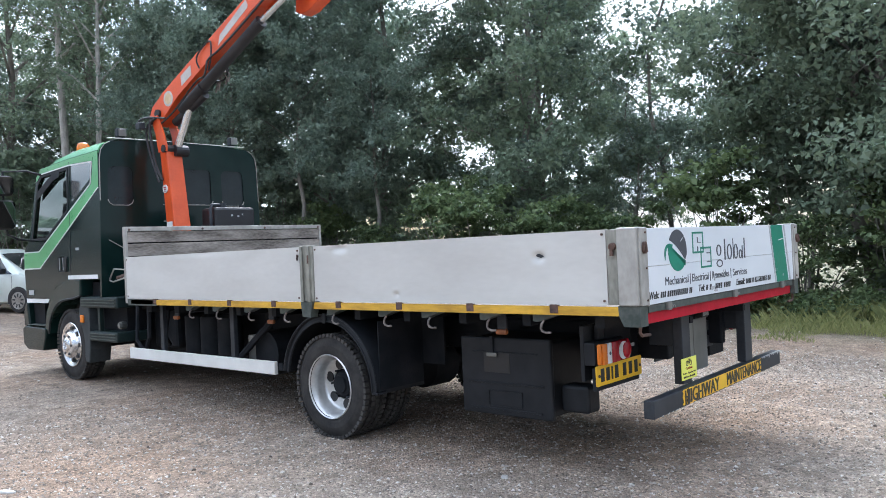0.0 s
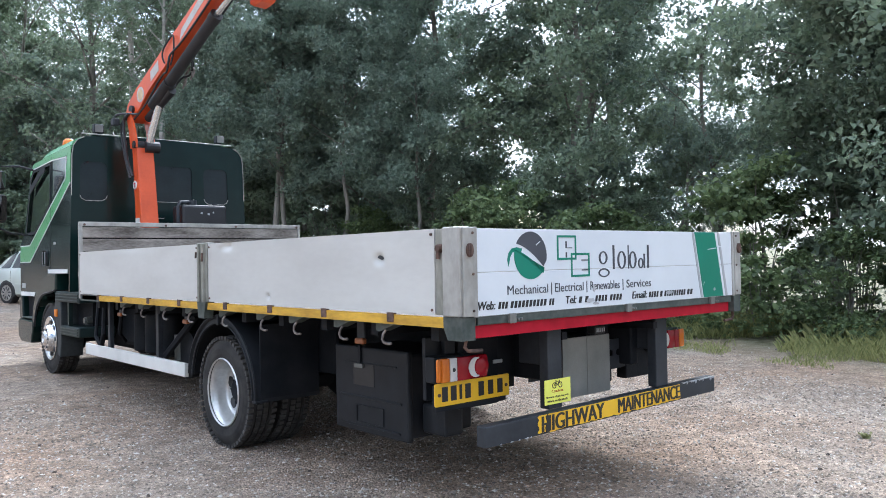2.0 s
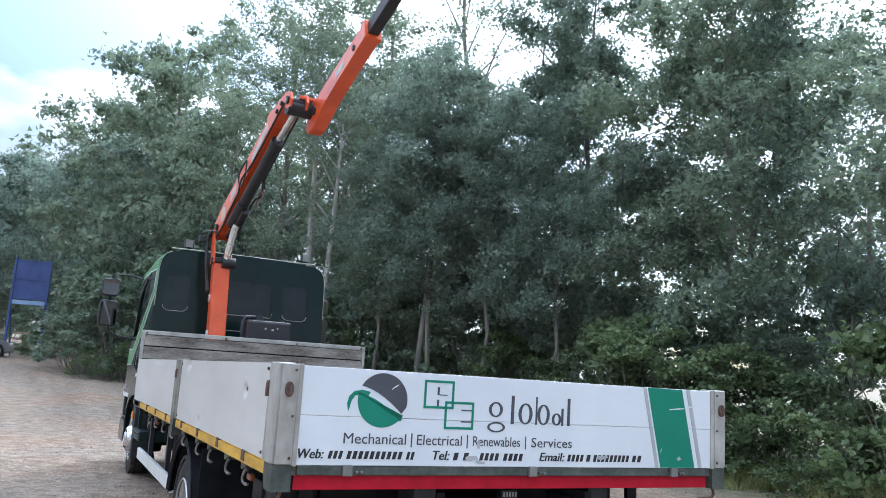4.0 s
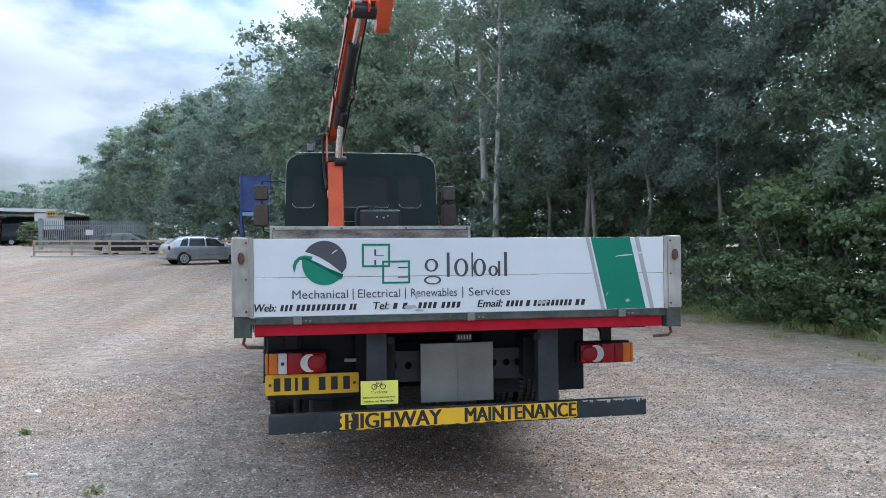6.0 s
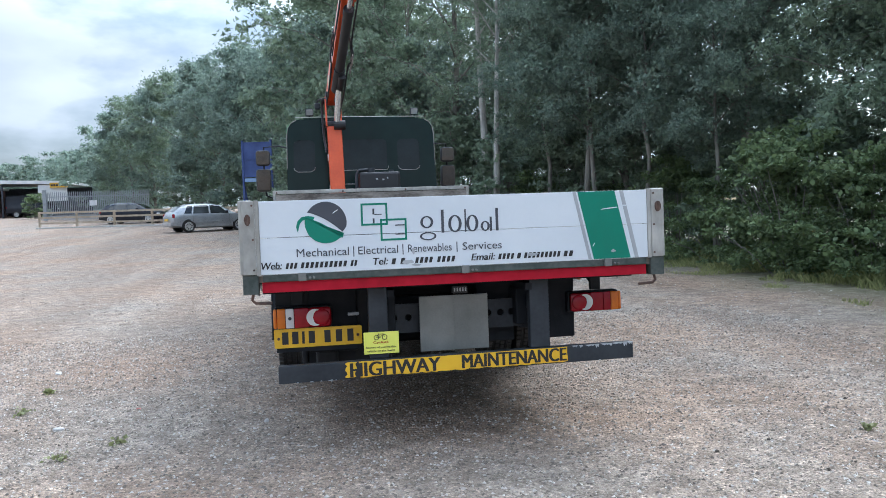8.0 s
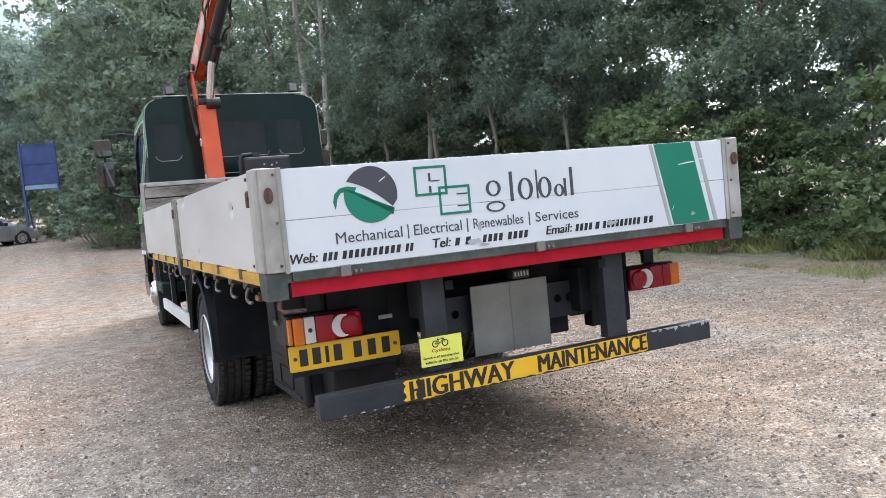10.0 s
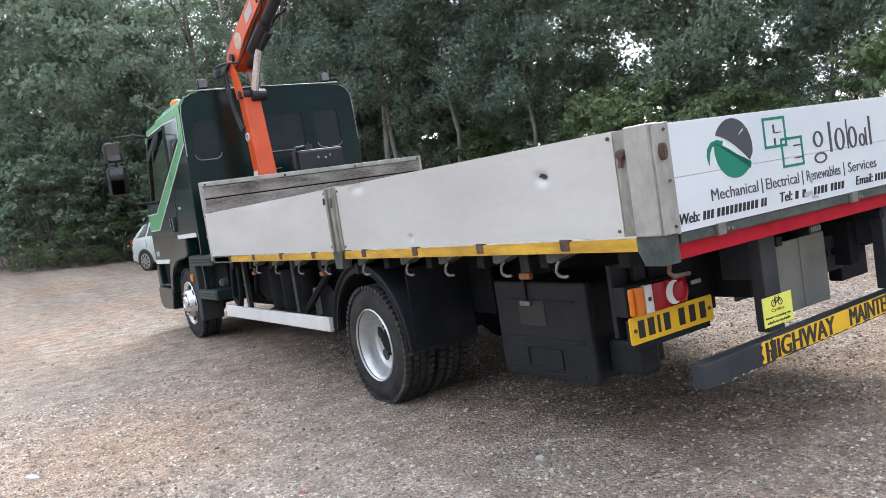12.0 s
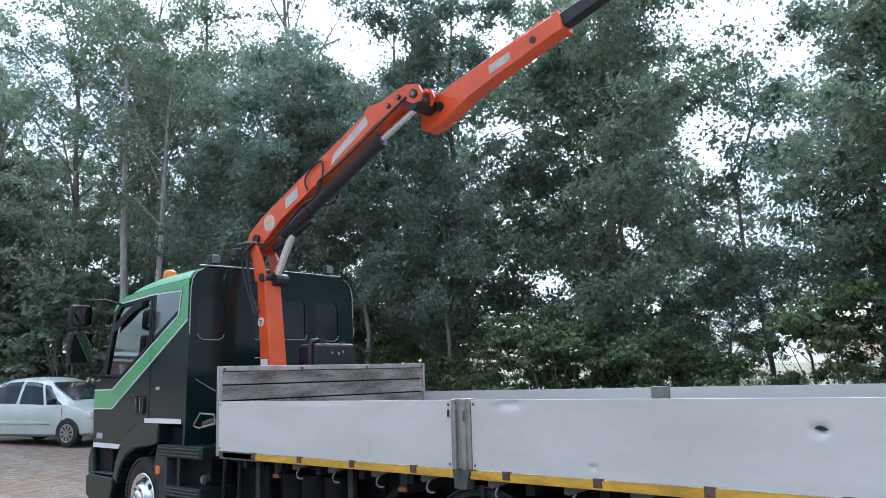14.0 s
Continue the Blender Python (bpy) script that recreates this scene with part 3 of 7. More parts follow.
TALL = "tall broad-leaved tree with dark green crown at the yard's edge"
BACK = "dark broad-leaved tree standing further back in the belt"
KINDS = [
    build_tree(11, 13.0, 2.7, 0.13, 165, 0.097, LEAVES[0], TALL),
    build_tree(12, 12.0, 2.8, 0.12, 165, 0.097, LEAVES[1], TALL),
    build_tree(13, 14.5, 2.6, 0.16, 165, 0.097, LEAVES[0], TALL, lean=0.2),
    build_tree(14, 9.3, 2.5, 0.10, 172, 0.095, LEAVES[1], "broad leafy tree of middling height"),
    build_tree(15, 8.6, 0.9, 0.25, 26, 0.1, LEAVES[2], "slender young tree with few leaves, sky behind it", trunk_r=0.06, limbs=14, thin=0.5),
    build_tree(16, 15.0, 3.3, 0.2, 160, 0.108, LEAVES[1], "tall tree with grey trunk and dark crown", trunk_r=0.2),
    build_tree(17, 13.5, 1.9, 0.3, 8, 0.09, LEAVES[2], "half-bare tree with thin upright twigs against the sky", trunk_r=0.17, limbs=30, thin=0.4, rise=(0.9, 1.8)),
    build_tree(18, 12.0, 2.8, 0.10, 60, 0.158, LEAVES[0], BACK),
    build_tree(19, 11.5, 3.0, 0.10, 60, 0.158, LEAVES[1], BACK),
    build_tree(20, 10.5, 2.8, 0.08, 60, 0.152, LEAVES[2], "grey-green tree in the belt towards the gate"),
    build_tree(31, 15.0, 2.3, 0.52, 80, 0.095, LEAVES[1], "slender tree with pale bare trunk and high thin crown", lean=-0.16, trunk_r=0.165, bark=PALE_BARK, limbs=14, thin=0.7, rise=(0.6, 1.4)),
    build_tree(32, 11.0, 1.9, 0.40, 130, 0.092, LEAVES[0], "slender tree with grey trunk and high leafy crown", lean=0.1, trunk_r=0.1, limbs=15),
    build_tree(33, 11.0, 1.7, 0.06, 62, 0.16, LEAVES[2], "upright feathery tree in the row beyond the fence", limbs=24, rise=(0.6, 1.3)),
    build_tree(34, 15.0, 3.0, 0.22, 62, 0.102, LEAVES[1], "tall airy tree with sky showing through its crown", trunk_r=0.16, limbs=24, thin=0.6, rise=(0.4, 1.2)),
]
BUSHES = [
    build_bush(21, 1.5, 2.6, 66, 100, 0.098, BUSH, "dense leafy bush with bright green leaves"),
    build_bush(22, 1.3, 1.7, 50, 130, 0.07, BUSH, "low leafy bramble bush on the verge"),
    build_bush(23, 1.9, 4.0, 90, 62, 0.15, LEAVES[1], "tall dark understorey bush beneath the trees"),
]
used = set()


def plant(kinds, k, x, y, turn, size):
    m = pose(x, y, ground_height(x, y) - 0.03, 0, 0, turn) @ Matrix.Scale(size, 4)
    if (kinds is KINDS, k) not in used:
        used.add((kinds is KINDS, k))
        kinds[k].matrix_basis = m
    else:
        ob = copy_thing(kinds[k], m)
        ob.matrix_basis = m


prng = random.Random(5)
# kind, x, y, size: the front row, then those behind it
for k, x, y, s in [(3, 10.0, -2.6, 1.0), (3, 10.4, -0.2, 0.93), (3, 10.2, 1.4, 1.0), (3, 11.0, 1.9, 1.0), (4, 11.3, 5.9, 1.0), (4, 11.8, 5.2, 0.62), (4, 11.0, 6.6, 0.6), (2, 12.2, 3.9, 0.8), (3, 11.5, 6.7, 0.45), (1, 10.7, 9.1, 0.92), (0, 12.4, 10.0, 0.95),
                   (2, 9.7, 13.5, 0.95), (0, 9.7, 15.1, 0.97), (3, 8.7, 17.6, 0.8), (3, 8.3, 19.9, 0.9), (13, 7.6, 22.0, 1.0), (13, 7.2, 24.4, 1.05), (13, 5.4, 26.4, 1.05), (5, 8.9, 25.6, 0.85),
                   (8, 13.4, -1.2, 0.8), (7, 13.8, 0.4, 0.72), (8, 13.6, 2.2, 0.68), (8, 14.4, 11.0, 1.0), (7, 12.6, 17.0, 0.9), (6, 10.2, 20.4, 1.25),
                   (7, 9.4, 23.4, 0.7), (7, 8.0, 28.0, 0.72), (9, 4.8, 29.0, 0.8), (13, 4.0, 29.6, 0.95), (8, 3.2, 31.4, 1.05), (7, 6.0, 31.4, 0.85), (8, 2.2, 34.2, 1.38),
                   (9, 2.0, 39.4, 1.25), (8, 3.8, 37.0, 1.2), (7, -0.9, 44.0, 0.88), (8, 1.8, 44.5, 1.3), (9, -2.2, 50.0, 1.12), (7, 0.8, 51.0, 1.25),
                   (12, -4.6, 53.0, 1.12), (9, -6.6, 57.0, 1.12), (8, -3.4, 58.0, 1.15), (12, -8.6, 61.0, 1.08), (8, -10.4, 66.0, 1.15), (9, -7.0, 66.0, 1.1),
                   (12, -13.6, 70.0, 1.08), (8, -16.0, 73.0, 1.0), (9, -12.5, 75.0, 1.1), (12, -18.6, 77.0, 0.98)]:
    plant(KINDS, k, x, y, prng.uniform(0, 360), s * prng.uniform(0.96, 1.04))
# bare-stemmed trees along the front of the belt: kind, x, y, turn, size
for k, x, y, turn, s in [(10, 5.65, 22.75, -10, 1.0), (10, 5.3, 20.3, 160, 0.78), (11, 6.85, 16.2, 20, 1.0), (11, 6.95, 15.8, 200, 0.8),
                         (11, 7.55, 13.9, 90, 0.72), (11, 8.3, 12.0, 45, 0.62), (11, 6.5, 18.4, 130, 0.75)]:
    plant(KINDS, k, x, y, turn, s)
for k, x, y, s in [(2, 9.6, -0.6, 1.0), (0, 8.9, 0.9, 1.0), (1, 8.3, 2.2, 0.9), (2, 9.9, 2.6, 0.8), (0, 8.6, 3.7, 1.0), (1, 8.6, 5.2, 1.0), (0, 9.0, 6.6, 0.75),
                   (1, 8.2, 7.9, 1.0), (2, 9.3, 8.9, 0.8), (0, 8.5, 9.8, 1.0), (1, 8.3, 11.6, 1.0), (2, 9.0, 12.6, 0.7), (0, 8.3, 13.9, 0.9), (2, 8.4, 15.6, 0.9),
                   (1, 7.6, 16.8, 1.0), (2, 7.4, 18.4, 0.9), (0, 6.6, 19.8, 0.9), (2, 6.1, 21.3, 1.0), (1, 5.2, 22.6, 1.0), (2, 4.9, 24.6, 1.1), (0, 4.2, 26.4, 1.0),
                   (2, 3.6, 28.6, 1.1), (2, 2.6, 31.6, 1.1), (0, 2.0, 33.2, 1.0), (2, 0.9, 36.0, 1.15), (2, 0.6, 40.6, 1.0), (2, -2.3, 45.6, 1.2), (2, -4.2, 51.0, 1.0), (2, -7.6, 55.0, 0.9), (2, -11.0, 63.0, 0.9),
                   (2, 11.8, 8.2, 0.7), (2, 11.6, 14.6, 0.8), (2, 9.8, 17.4, 1.0), (2, 8.2, 21.6, 1.1), (2, 12.0, 0.6, 0.8),
                   (2, 3.6, 27.2, 0.85), (2, 2.6, 28.5, 0.9), (2, 1.4, 28.4, 0.85), (2, 0.2, 28.2, 0.9), (2, -0.7, 29.6, 0.9), (2, -1.0, 32.0, 0.95), (2, -0.6, 34.6, 1.0), (0, 2.2, 27.4, 0.6), (0, 0.6, 27.0, 0.55), (1, -0.6, 27.3, 0.6), (1, 1.4, 26.8, 0.4),
                   (0, 7.9, 8.5, 0.95), (0, 8.3, 7.0, 0.85), (2, 14.6, -2.0, 0.7), (2, 14.8, 1.8, 0.6), (2, 14.4, 5.2, 0.4), (2, 14.3, 9.0, 0.55), (2, 13.6, 16.0, 0.8), (2, 12.0, 19.0, 1.0), (2, 10.4, 22.4, 1.2),
                   (2, 7.0, 24.2, 1.2), (2, 8.6, 26.4, 1.3), (2, 5.8, 28.8, 1.3), (2, 4.6, 31.8, 1.3), (2, 3.2, 35.0, 1.4), (2, 1.8, 39.0, 1.4), (2, 0.6, 44.0, 1.4)]:
    plant(BUSHES, k, x, y, prng.uniform(0, 360), s * prng.uniform(0.92, 1.08))


def far_woods():
    """The belt of trees beyond the gate, on to the horizon."""
    rng = np.random.default_rng(77)
    centres, radii = [], []
    for i in range(110):
        f = rng.uniform(0, 1) ** 1.3
        x, y = -17 - 68 * f + rng.normal() * 2, 78 + 26 * smoothstep(0.0, 0.14, f) + 85 * f + abs(rng.normal()) * 5
        h = rng.uniform(8.0, 10.5) * (1 - 0.1 * f)
        base = ground_height(x, y)
        for j in range(22):
            z = h * rng.uniform(0.05, 1.0)
            w = 2.6 * math.sqrt(max(0.05, 1 - (z / h - 0.35) ** 2 * 2.0))
            centres.append((x + rng.normal() * w * 0.6, y + rng.normal() * w * 0.6, base + z))
            radii.append(rng.uniform(0.8, 1.5))
    verts, n = leaf_cloud(rng, np.array(centres), np.array(radii), 84, 0.3, corners=3)
    tagged(new("far_woods", leaf_mesh("far_woods", verts, n, LEAVES[0])), label="hazy green belt of distant trees behind the gate", category="woods", kind="stuff")


far_woods()


# ---- the crane truck: bed ----
truck = thing("crane_truck", "dark green flatbed lorry with white dropsides and orange folding crane", "truck", TRUCK)


def side_board(sx, y0, y1, dents=()):
    """A dropside: a sheet with shallow dents, folded edges and a back face. sx: -1 left, 1 right."""
    bm = bmesh.new()
    ny, nz = int((y1 - y0) / (0.0125 if dents else 0.05)), 36 if dents else 12
    z0, z1 = 1.006, 1.416
    grid = []
    for j in range(nz + 1):
        row = []
        for i in range(ny + 1):
            y, z = y0 + (y1 - y0) * i / ny, z0 + (z1 - z0) * j / nz
            push = sum(d * math.exp(-((y - a) / ra) ** 2 - ((z - b) / rb) ** 2) for a, b, ra, rb, d in dents)
            push += 0.003 * noise.noise((y * 1.3, z * 2.5, sx))
            row.append(bm.verts.new((sx * (1.25 - push), y, z)))
        grid.append(row)
    for j in range(nz):
        for i in range(ny):
            bm.faces.new((grid[j][i], grid[j][i + 1], grid[j + 1][i + 1], grid[j + 1][i]))
    rim = [grid[0][i] for i in range(ny + 1)] + [grid[j][ny] for j in range(1, nz + 1)] + [grid[nz][i] for i in range(ny - 1, -1, -1)] + [grid[j][0] for j in range(nz - 1, 0, -1)]
    inner = [bm.verts.new((sx * 1.222, v.co.y, v.co.z)) for v in rim]
    for i in range(len(rim)):
        j = (i + 1) % len(rim)
        bm.faces.new((rim[i], rim[j], inner[j], inner[i]))
    bm.faces.new(inner)
    return bm


LEFT_DENTS = [(0.63, 1.279, 0.035, 0.022, 0.026), (1.8, 1.061, 0.02, 0.016, 0.016), (1.8, 1.085, 0.03, 0.016, -0.004), (2.36, 1.392, 0.07, 0.026, 0.022), (2.46, 1.405, 0.05, 0.02, -0.008), (4.3, 1.41, 0.5, 0.02, 0.006)]
for sx in (-1, 1):
    for y0, y1 in ((0.19, 2.655), (2.825, 5.565)):
        sb = part("side_board", side_board(sx, y0, y1, LEFT_DENTS if sx < 0 else ()), WHITE_BOARD, truck, "dented white aluminium drop-side", smooth=True)
        bm = bmesh.new()
        for yy in np.arange(y0 + 0.35, y1 - 0.1, 0.62):
            box(bm, sx * 1.243 - 0.012, sx * 1.243 + 0.012, yy - 0.028, yy + 0.028, 0.958, 1.008, 0.004)
        parts("hinge", bm, RUST, sb, "rusty hinge")
        bm = bmesh.new()
        for yy in (y0 + 0.02, y1 - 0.02):
            for zz in (1.03, 1.39):
                tube(bm, [(sx * 1.247, yy, zz), (sx * 1.256, yy, zz)], 0.007, 8)
        parts("rivet", bm, RUST, sb)
    part("bed_rave", box(made_box(sx * 1.243 - 0.006, sx * 1.243 + 0.006, 0.12, 5.0, 0.948, 0.998), sx * 1.23 - 0.02, sx * 1.23 + 0.01, 0.1, 5.5, 0.955, 0.995), YELLOW, truck, "worn yellow edge strip under the side")
    part("rave_plate", made_box(sx * 1.244 - 0.006, sx * 1.244 + 0.006, 5.003, 5.56, 0.94, 1.0, 0.003), POST_FOOT, truck)
    # posts
    bm = made_box(*sorted((sx * 1.266, sx * 1.19)), 0.0, 0.118, 1.004, 1.42, 0.007)
    post = part("corner_post", bm, ALU, truck, "scratched aluminium corner post")
    part("post_strip", made_box(*sorted((sx * 1.247, sx * 1.2)), 0.1185, 0.186, 1.008, 1.414, 0.002), POST_WEAR, post, "weathered green-grey strip")
    bm = bmesh.new()
    prism(bm, [(0.0, 1.003), (0.128, 1.003), (0.126, 0.95), (0.098, 0.893), (0.0, 0.893)], "x", sx * 1.255, sx * 1.17)
    part("post_foot", bm, POST_FOOT, post, "grey-green steel foot")
    bm = bmesh.new()
    for y in (0.065,):
        lathe(bm, [(sx * 1.262, 0.0005), (sx * 1.27, 0.010), (sx * 1.268, 0.018), (sx * 1.246, 0.022)], 0.148, 1.322, 12)
    tube(bm, [(sx * 1.262, 0.148, 1.33), (sx * 1.262, 0.15, 1.272)], 0.011, 6)
    parts("latch", bm, RUST, post, "rusty drop-side latch")
    bm = made_box(*sorted((sx * 1.258, sx * 1.2)), 2.662, 2.818, 1.004, 1.425, 0.004)
    box(bm, *sorted((sx * 1.275, sx * 1.25)), 2.69, 2.725, 1.0, 1.42, 0.004)
    box(bm, *sorted((sx * 1.272, sx * 1.25)), 2.77, 2.8, 1.0, 1.42, 0.004)
    mid = part("middle_post", bm, POST_WEAR, truck, "galvanised middle post")
    bm = bmesh.new()
    prism(bm, [(2.67, 1.003), (2.81, 1.003), (2.795, 0.89), (2.7, 0.885)], "x", sx * 1.268, sx * 1.2)
    part("post_foot", bm, POST_FOOT, mid)
    bm = bmesh.new()
    tube(bm, [(sx * 1.279, 2.69, 1.352), (sx * 1.282, 2.69, 1.29)], 0.007, 6)
    tube(bm, [(sx * 1.258, 2.84, 1.36), (sx * 1.262, 2.84, 1.315)], 0.007, 6)
    parts("latch", bm, RUST, mid)

tear = bmesh.new()
prism(tear, [(0.596, 1.281), (0.628, 1.297), (0.672, 1.303), (0.679, 1.295), (0.662, 1.286), (0.645, 1.281), (0.622, 1.274)], "x", -1.2375, -1.232)
part("tear", tear, GREY_STEEL, truck, "torn hole in the side sheet")

# floor and cross bearers
part("bed_floor", made_box(-1.218, 1.218, 0.02, 5.56, 0.957, 0.993), DECK, truck, "worn plywood load floor")
for k in range(11):
    y = 0.3 + 0.5 * k
    part("cross_bearer", made_box(-1.16, 1.16, y - 0.03, y + 0.03, 0.87, 0.953), CHASSIS, truck)

# tailboard
tail = bmesh.new()
for z0, z1 in ((1.002, 1.2045), (1.2075, 1.412)):
    box(tail, -1.153, 1.153, 0.0, 0.026, z0, z1, 0.0015)
tail = part("tailboard", tail, VINYL, truck, "white tailboard with sign-written company graphics")
parts("end_cap", box(made_box(-1.176, -1.154, -0.006, 0.03, 0.998, 1.418, 0.002), 1.154, 1.176, -0.006, 0.03, 0.998, 1.418, 0.002), ALU, tail)
for sx in (-1, 1):
    bm = made_box(*sorted((sx * 1.177, sx * 1.249)), -0.012, 0.0, 1.004, 1.416, 0.003)
    part("rear_flange", bm, ALU, tail, "aluminium corner flange")
    bm = bmesh.new()
    prism(bm, [(sx * 1.215 + 0.017 * math.cos(a), 1.31 + 0.032 * math.sin(a)) for a in np.linspace(0, 6.28, 13)[:-1]], "y", -0.03, -0.013)
    tube(bm, [(sx * 1.215, -0.03, 1.33), (sx * 1.215, -0.034, 1.285)], 0.006, 6)
    parts("latch", bm, RUST, tail, "rusty tailboard latch")
    bm = bmesh.new()
    for zz in (1.03, 1.2, 1.39):
        tube(bm, [(sx * 1.19, -0.0125, zz), (sx * 1.19, -0.018, zz)], 0.006, 8)
    parts("rivet", bm, RUST, tail)
Y = -0.0022


def tb(x):
    """The sign-writing sits a little to the left of an even spread over the board."""
    return x - 0.03 * (1 - (x / 1.155) ** 2)


# round emblem: grey upper part, green lower part, white sweep between
cx, cz, R = tb(-0.768), 1.282, 0.118


def arc(a0, a1, r, x=cx, z=cz, n=20):
    return [(x + r * math.cos(radians(a0 + (a1 - a0) * k / n)), z + r * math.sin(radians(a0 + (a1 - a0) * k / n))) for k in range(n + 1)]


def sweep(o, n=14):
    """The line that parts the emblem, from its left side to its right, moved by o."""
    return [(cx - 0.135 + 0.245 * k / n, cz + o + 0.045 - 0.135 * (k / n) ** 1.8) for k in range(n + 1)]


bm = bmesh.new()
prism(bm, arc(-14, 150, R) + [(x, z) for x, z in sweep(0.018)[3:-1]], "y", Y, 0)
part("emblem", bm, GREY_INK, tail, "dark grey half of round emblem")
bm = bmesh.new()
prism(bm, arc(165, 328, R) + [(x, z) for x, z in sweep(-0.016)[::-1][1:-3]], "y", Y, 0)
part("emblem", bm, GREEN_INK, tail, "green half of round emblem")
bm = bmesh.new()
hook = [(-0.158, -0.052), (-0.166, -0.02), (-0.158, 0.012), (-0.135, 0.034), (-0.1, 0.041), (-0.06, 0.034)]
prism(bm, [(cx + a, cz + b) for a, b in hook] + [(cx + a + d, cz + b - 0.019) for (a, b), d in zip(hook[:0:-1], (-0.01, 0.0, 0.004, 0.012, 0.012))], "y", Y, 0)
part("emblem_tip", bm, GREEN_INK, tail)
for x0, x1, z0, z1 in ((tb(-0.562), tb(-0.406), 1.256, 1.383), (tb(-0.451), tb(-0.296), 1.166, 1.291)):
    w = 0.011
    bm = bmesh.new()
    holed(bm, [(x0, z0), (x1, z0), (x1, z1), (x0, z1)], [[(x0 + w, z0 + w), (x1 - w, z0 + w), (x1 - w, z1 - w), (x0 + w, z1 - w)]], "y", Y, 0)
    part("square_outline", bm, GREEN_INK, tail)
bm = made_box(-0.518, -0.508, Y, 0, 1.318, 1.352)
box(bm, -0.508, -0.466, Y, 0, 1.316, 1.32)
box(bm, -0.518, -0.508, Y, 0, 1.268, 1.296)
box(bm, -0.39, -0.336, Y, 0, 1.25, 1.256)
box(bm, -0.39, -0.336, Y, 0, 1.198, 1.204)
parts("square_mark", bm, GREY_INK, tail)
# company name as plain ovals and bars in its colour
def oval(x0, x1, z0, z1, dx=0.0, dz=0.0, n=20):
    """An upright oval inside the given bounds, drawn in by dx and dz."""
    return [((x0 + x1) / 2 + ((x1 - x0) / 2 - dx) * math.cos(q), (z0 + z1) / 2 + ((z1 - z0) / 2 - dz) * math.sin(q)) for q in (2 * math.pi * k / n for k in range(n))]


bm = bmesh.new()
for x0, x1, z0, z1, dx in ((-0.244, -0.168, 1.228, 1.299, 0.015), (-0.249, -0.152, 1.158, 1.206, 0.012), (-0.080, 0.000, 1.199, 1.299, 0.017), (0.027, 0.100, 1.199, 1.297, 0.017), (0.113, 0.168, 1.199, 1.258, 0.014)):
    holed(bm, oval(x0, x1, z0, z1), [oval(x0, x1, z0, z1, dx, 0.007)], "y", Y, 0)
for x0, x1, z0, z1 in ((-0.121, -0.105, 1.199, 1.332), (0.018, 0.0265, 1.199, 1.332), (0.1685, 0.181, 1.199, 1.282), (0.204, 0.220, 1.199, 1.332)):
    box(bm, x0, x1, Y, 0, z0, z1)
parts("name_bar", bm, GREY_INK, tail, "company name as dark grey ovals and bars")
for text, x0, x1 in (("Mechanical", -0.944, -0.640), ("Electrical", -0.585, -0.352), ("Renewables", -0.293, -0.035), ("Services", 0.030, 0.265)):
    lettering("lettering", text, tb(x0), tb(x1), 1.093, 1.138, Y, GREY_INK, tail)
bm = bmesh.new()
for x in (-0.612, -0.323, -0.003):
    box(bm, tb(x) - 0.0025, tb(x) + 0.0025, Y, 0, 1.082, 1.143)
parts("divider", bm, GREY_INK, tail)
for text, x0, x1 in (("Web:", -1.150, -1.032), ("Tel:", -0.500, -0.414), ("Email:", 0.080, 0.222)):
    lettering("lettering", text, tb(x0), tb(x1), 1.029, 1.069, Y, BLACK_INK, tail, shear=0.2, bold=0.03)
for row in (((-1.012, -0.94), (-0.925, -0.65), (-0.635, -0.592)), ((-0.394, -0.36), (-0.342, -0.305), (-0.255, -0.145), (-0.125, -0.012)), ((0.24, 0.34), (0.352, 0.385), (0.395, 0.62), (0.635, 0.70))):
    bm = bmesh.new()
    for x0, x1 in row:
        x0, x1 = tb(x0), tb(x1)
        n = max(1, round((x1 - x0) / 0.027))
        for k in range(n):
            a = x0 + (x1 - x0) * k / n
            prism(bm, [(a, 1.029), (a + (x1 - x0) / n * 0.62, 1.029), (a + (x1 - x0) / n * 0.62 + 0.008, 1.062), (a + 0.008, 1.062)], "y", Y, 0)
    parts("contact_bar", bm, BLACK_INK, tail, "contact line as plain dark bars")


def slant(x_top, x_bot, w, mat, name):
    b = bmesh.new()
    prism(b, [(x_bot, 1.0035), (x_bot + w, 1.0035), (x_top + w, 1.411), (x_top, 1.411)], "y", Y, 0)
    part(name, b, mat, tail)


slant(0.712, 0.805, 0.235, GREEN_INK, "green_band")
slant(0.682, 0.772, 0.02, SILVER_INK, "grey_stripe")
slant(0.978, 1.068, 0.024, SILVER_INK, "grey_stripe")
scuff = bmesh.new()
for x, z, w, h in ((-0.32, 1.04, 0.05, 0.02), (-0.28, 1.02, 0.03, 0.012), (0.42, 1.05, 0.05, 0.014), (-0.29, 1.1, 0.012, 0.03), (0.93, 1.05, 0.02, 0.012)):
    prism(scuff, [(x + w * math.cos(a) * prng.uniform(0.4, 1), z + h * math.sin(a) * prng.uniform(0.4, 1)) for a in np.linspace(0, 6.28, 11)[:-1]], "y", Y - 0.001, 0)
parts("scuff", scuff, SILVER_INK, tail, "grey scuffed patches")
scratch = bmesh.new()
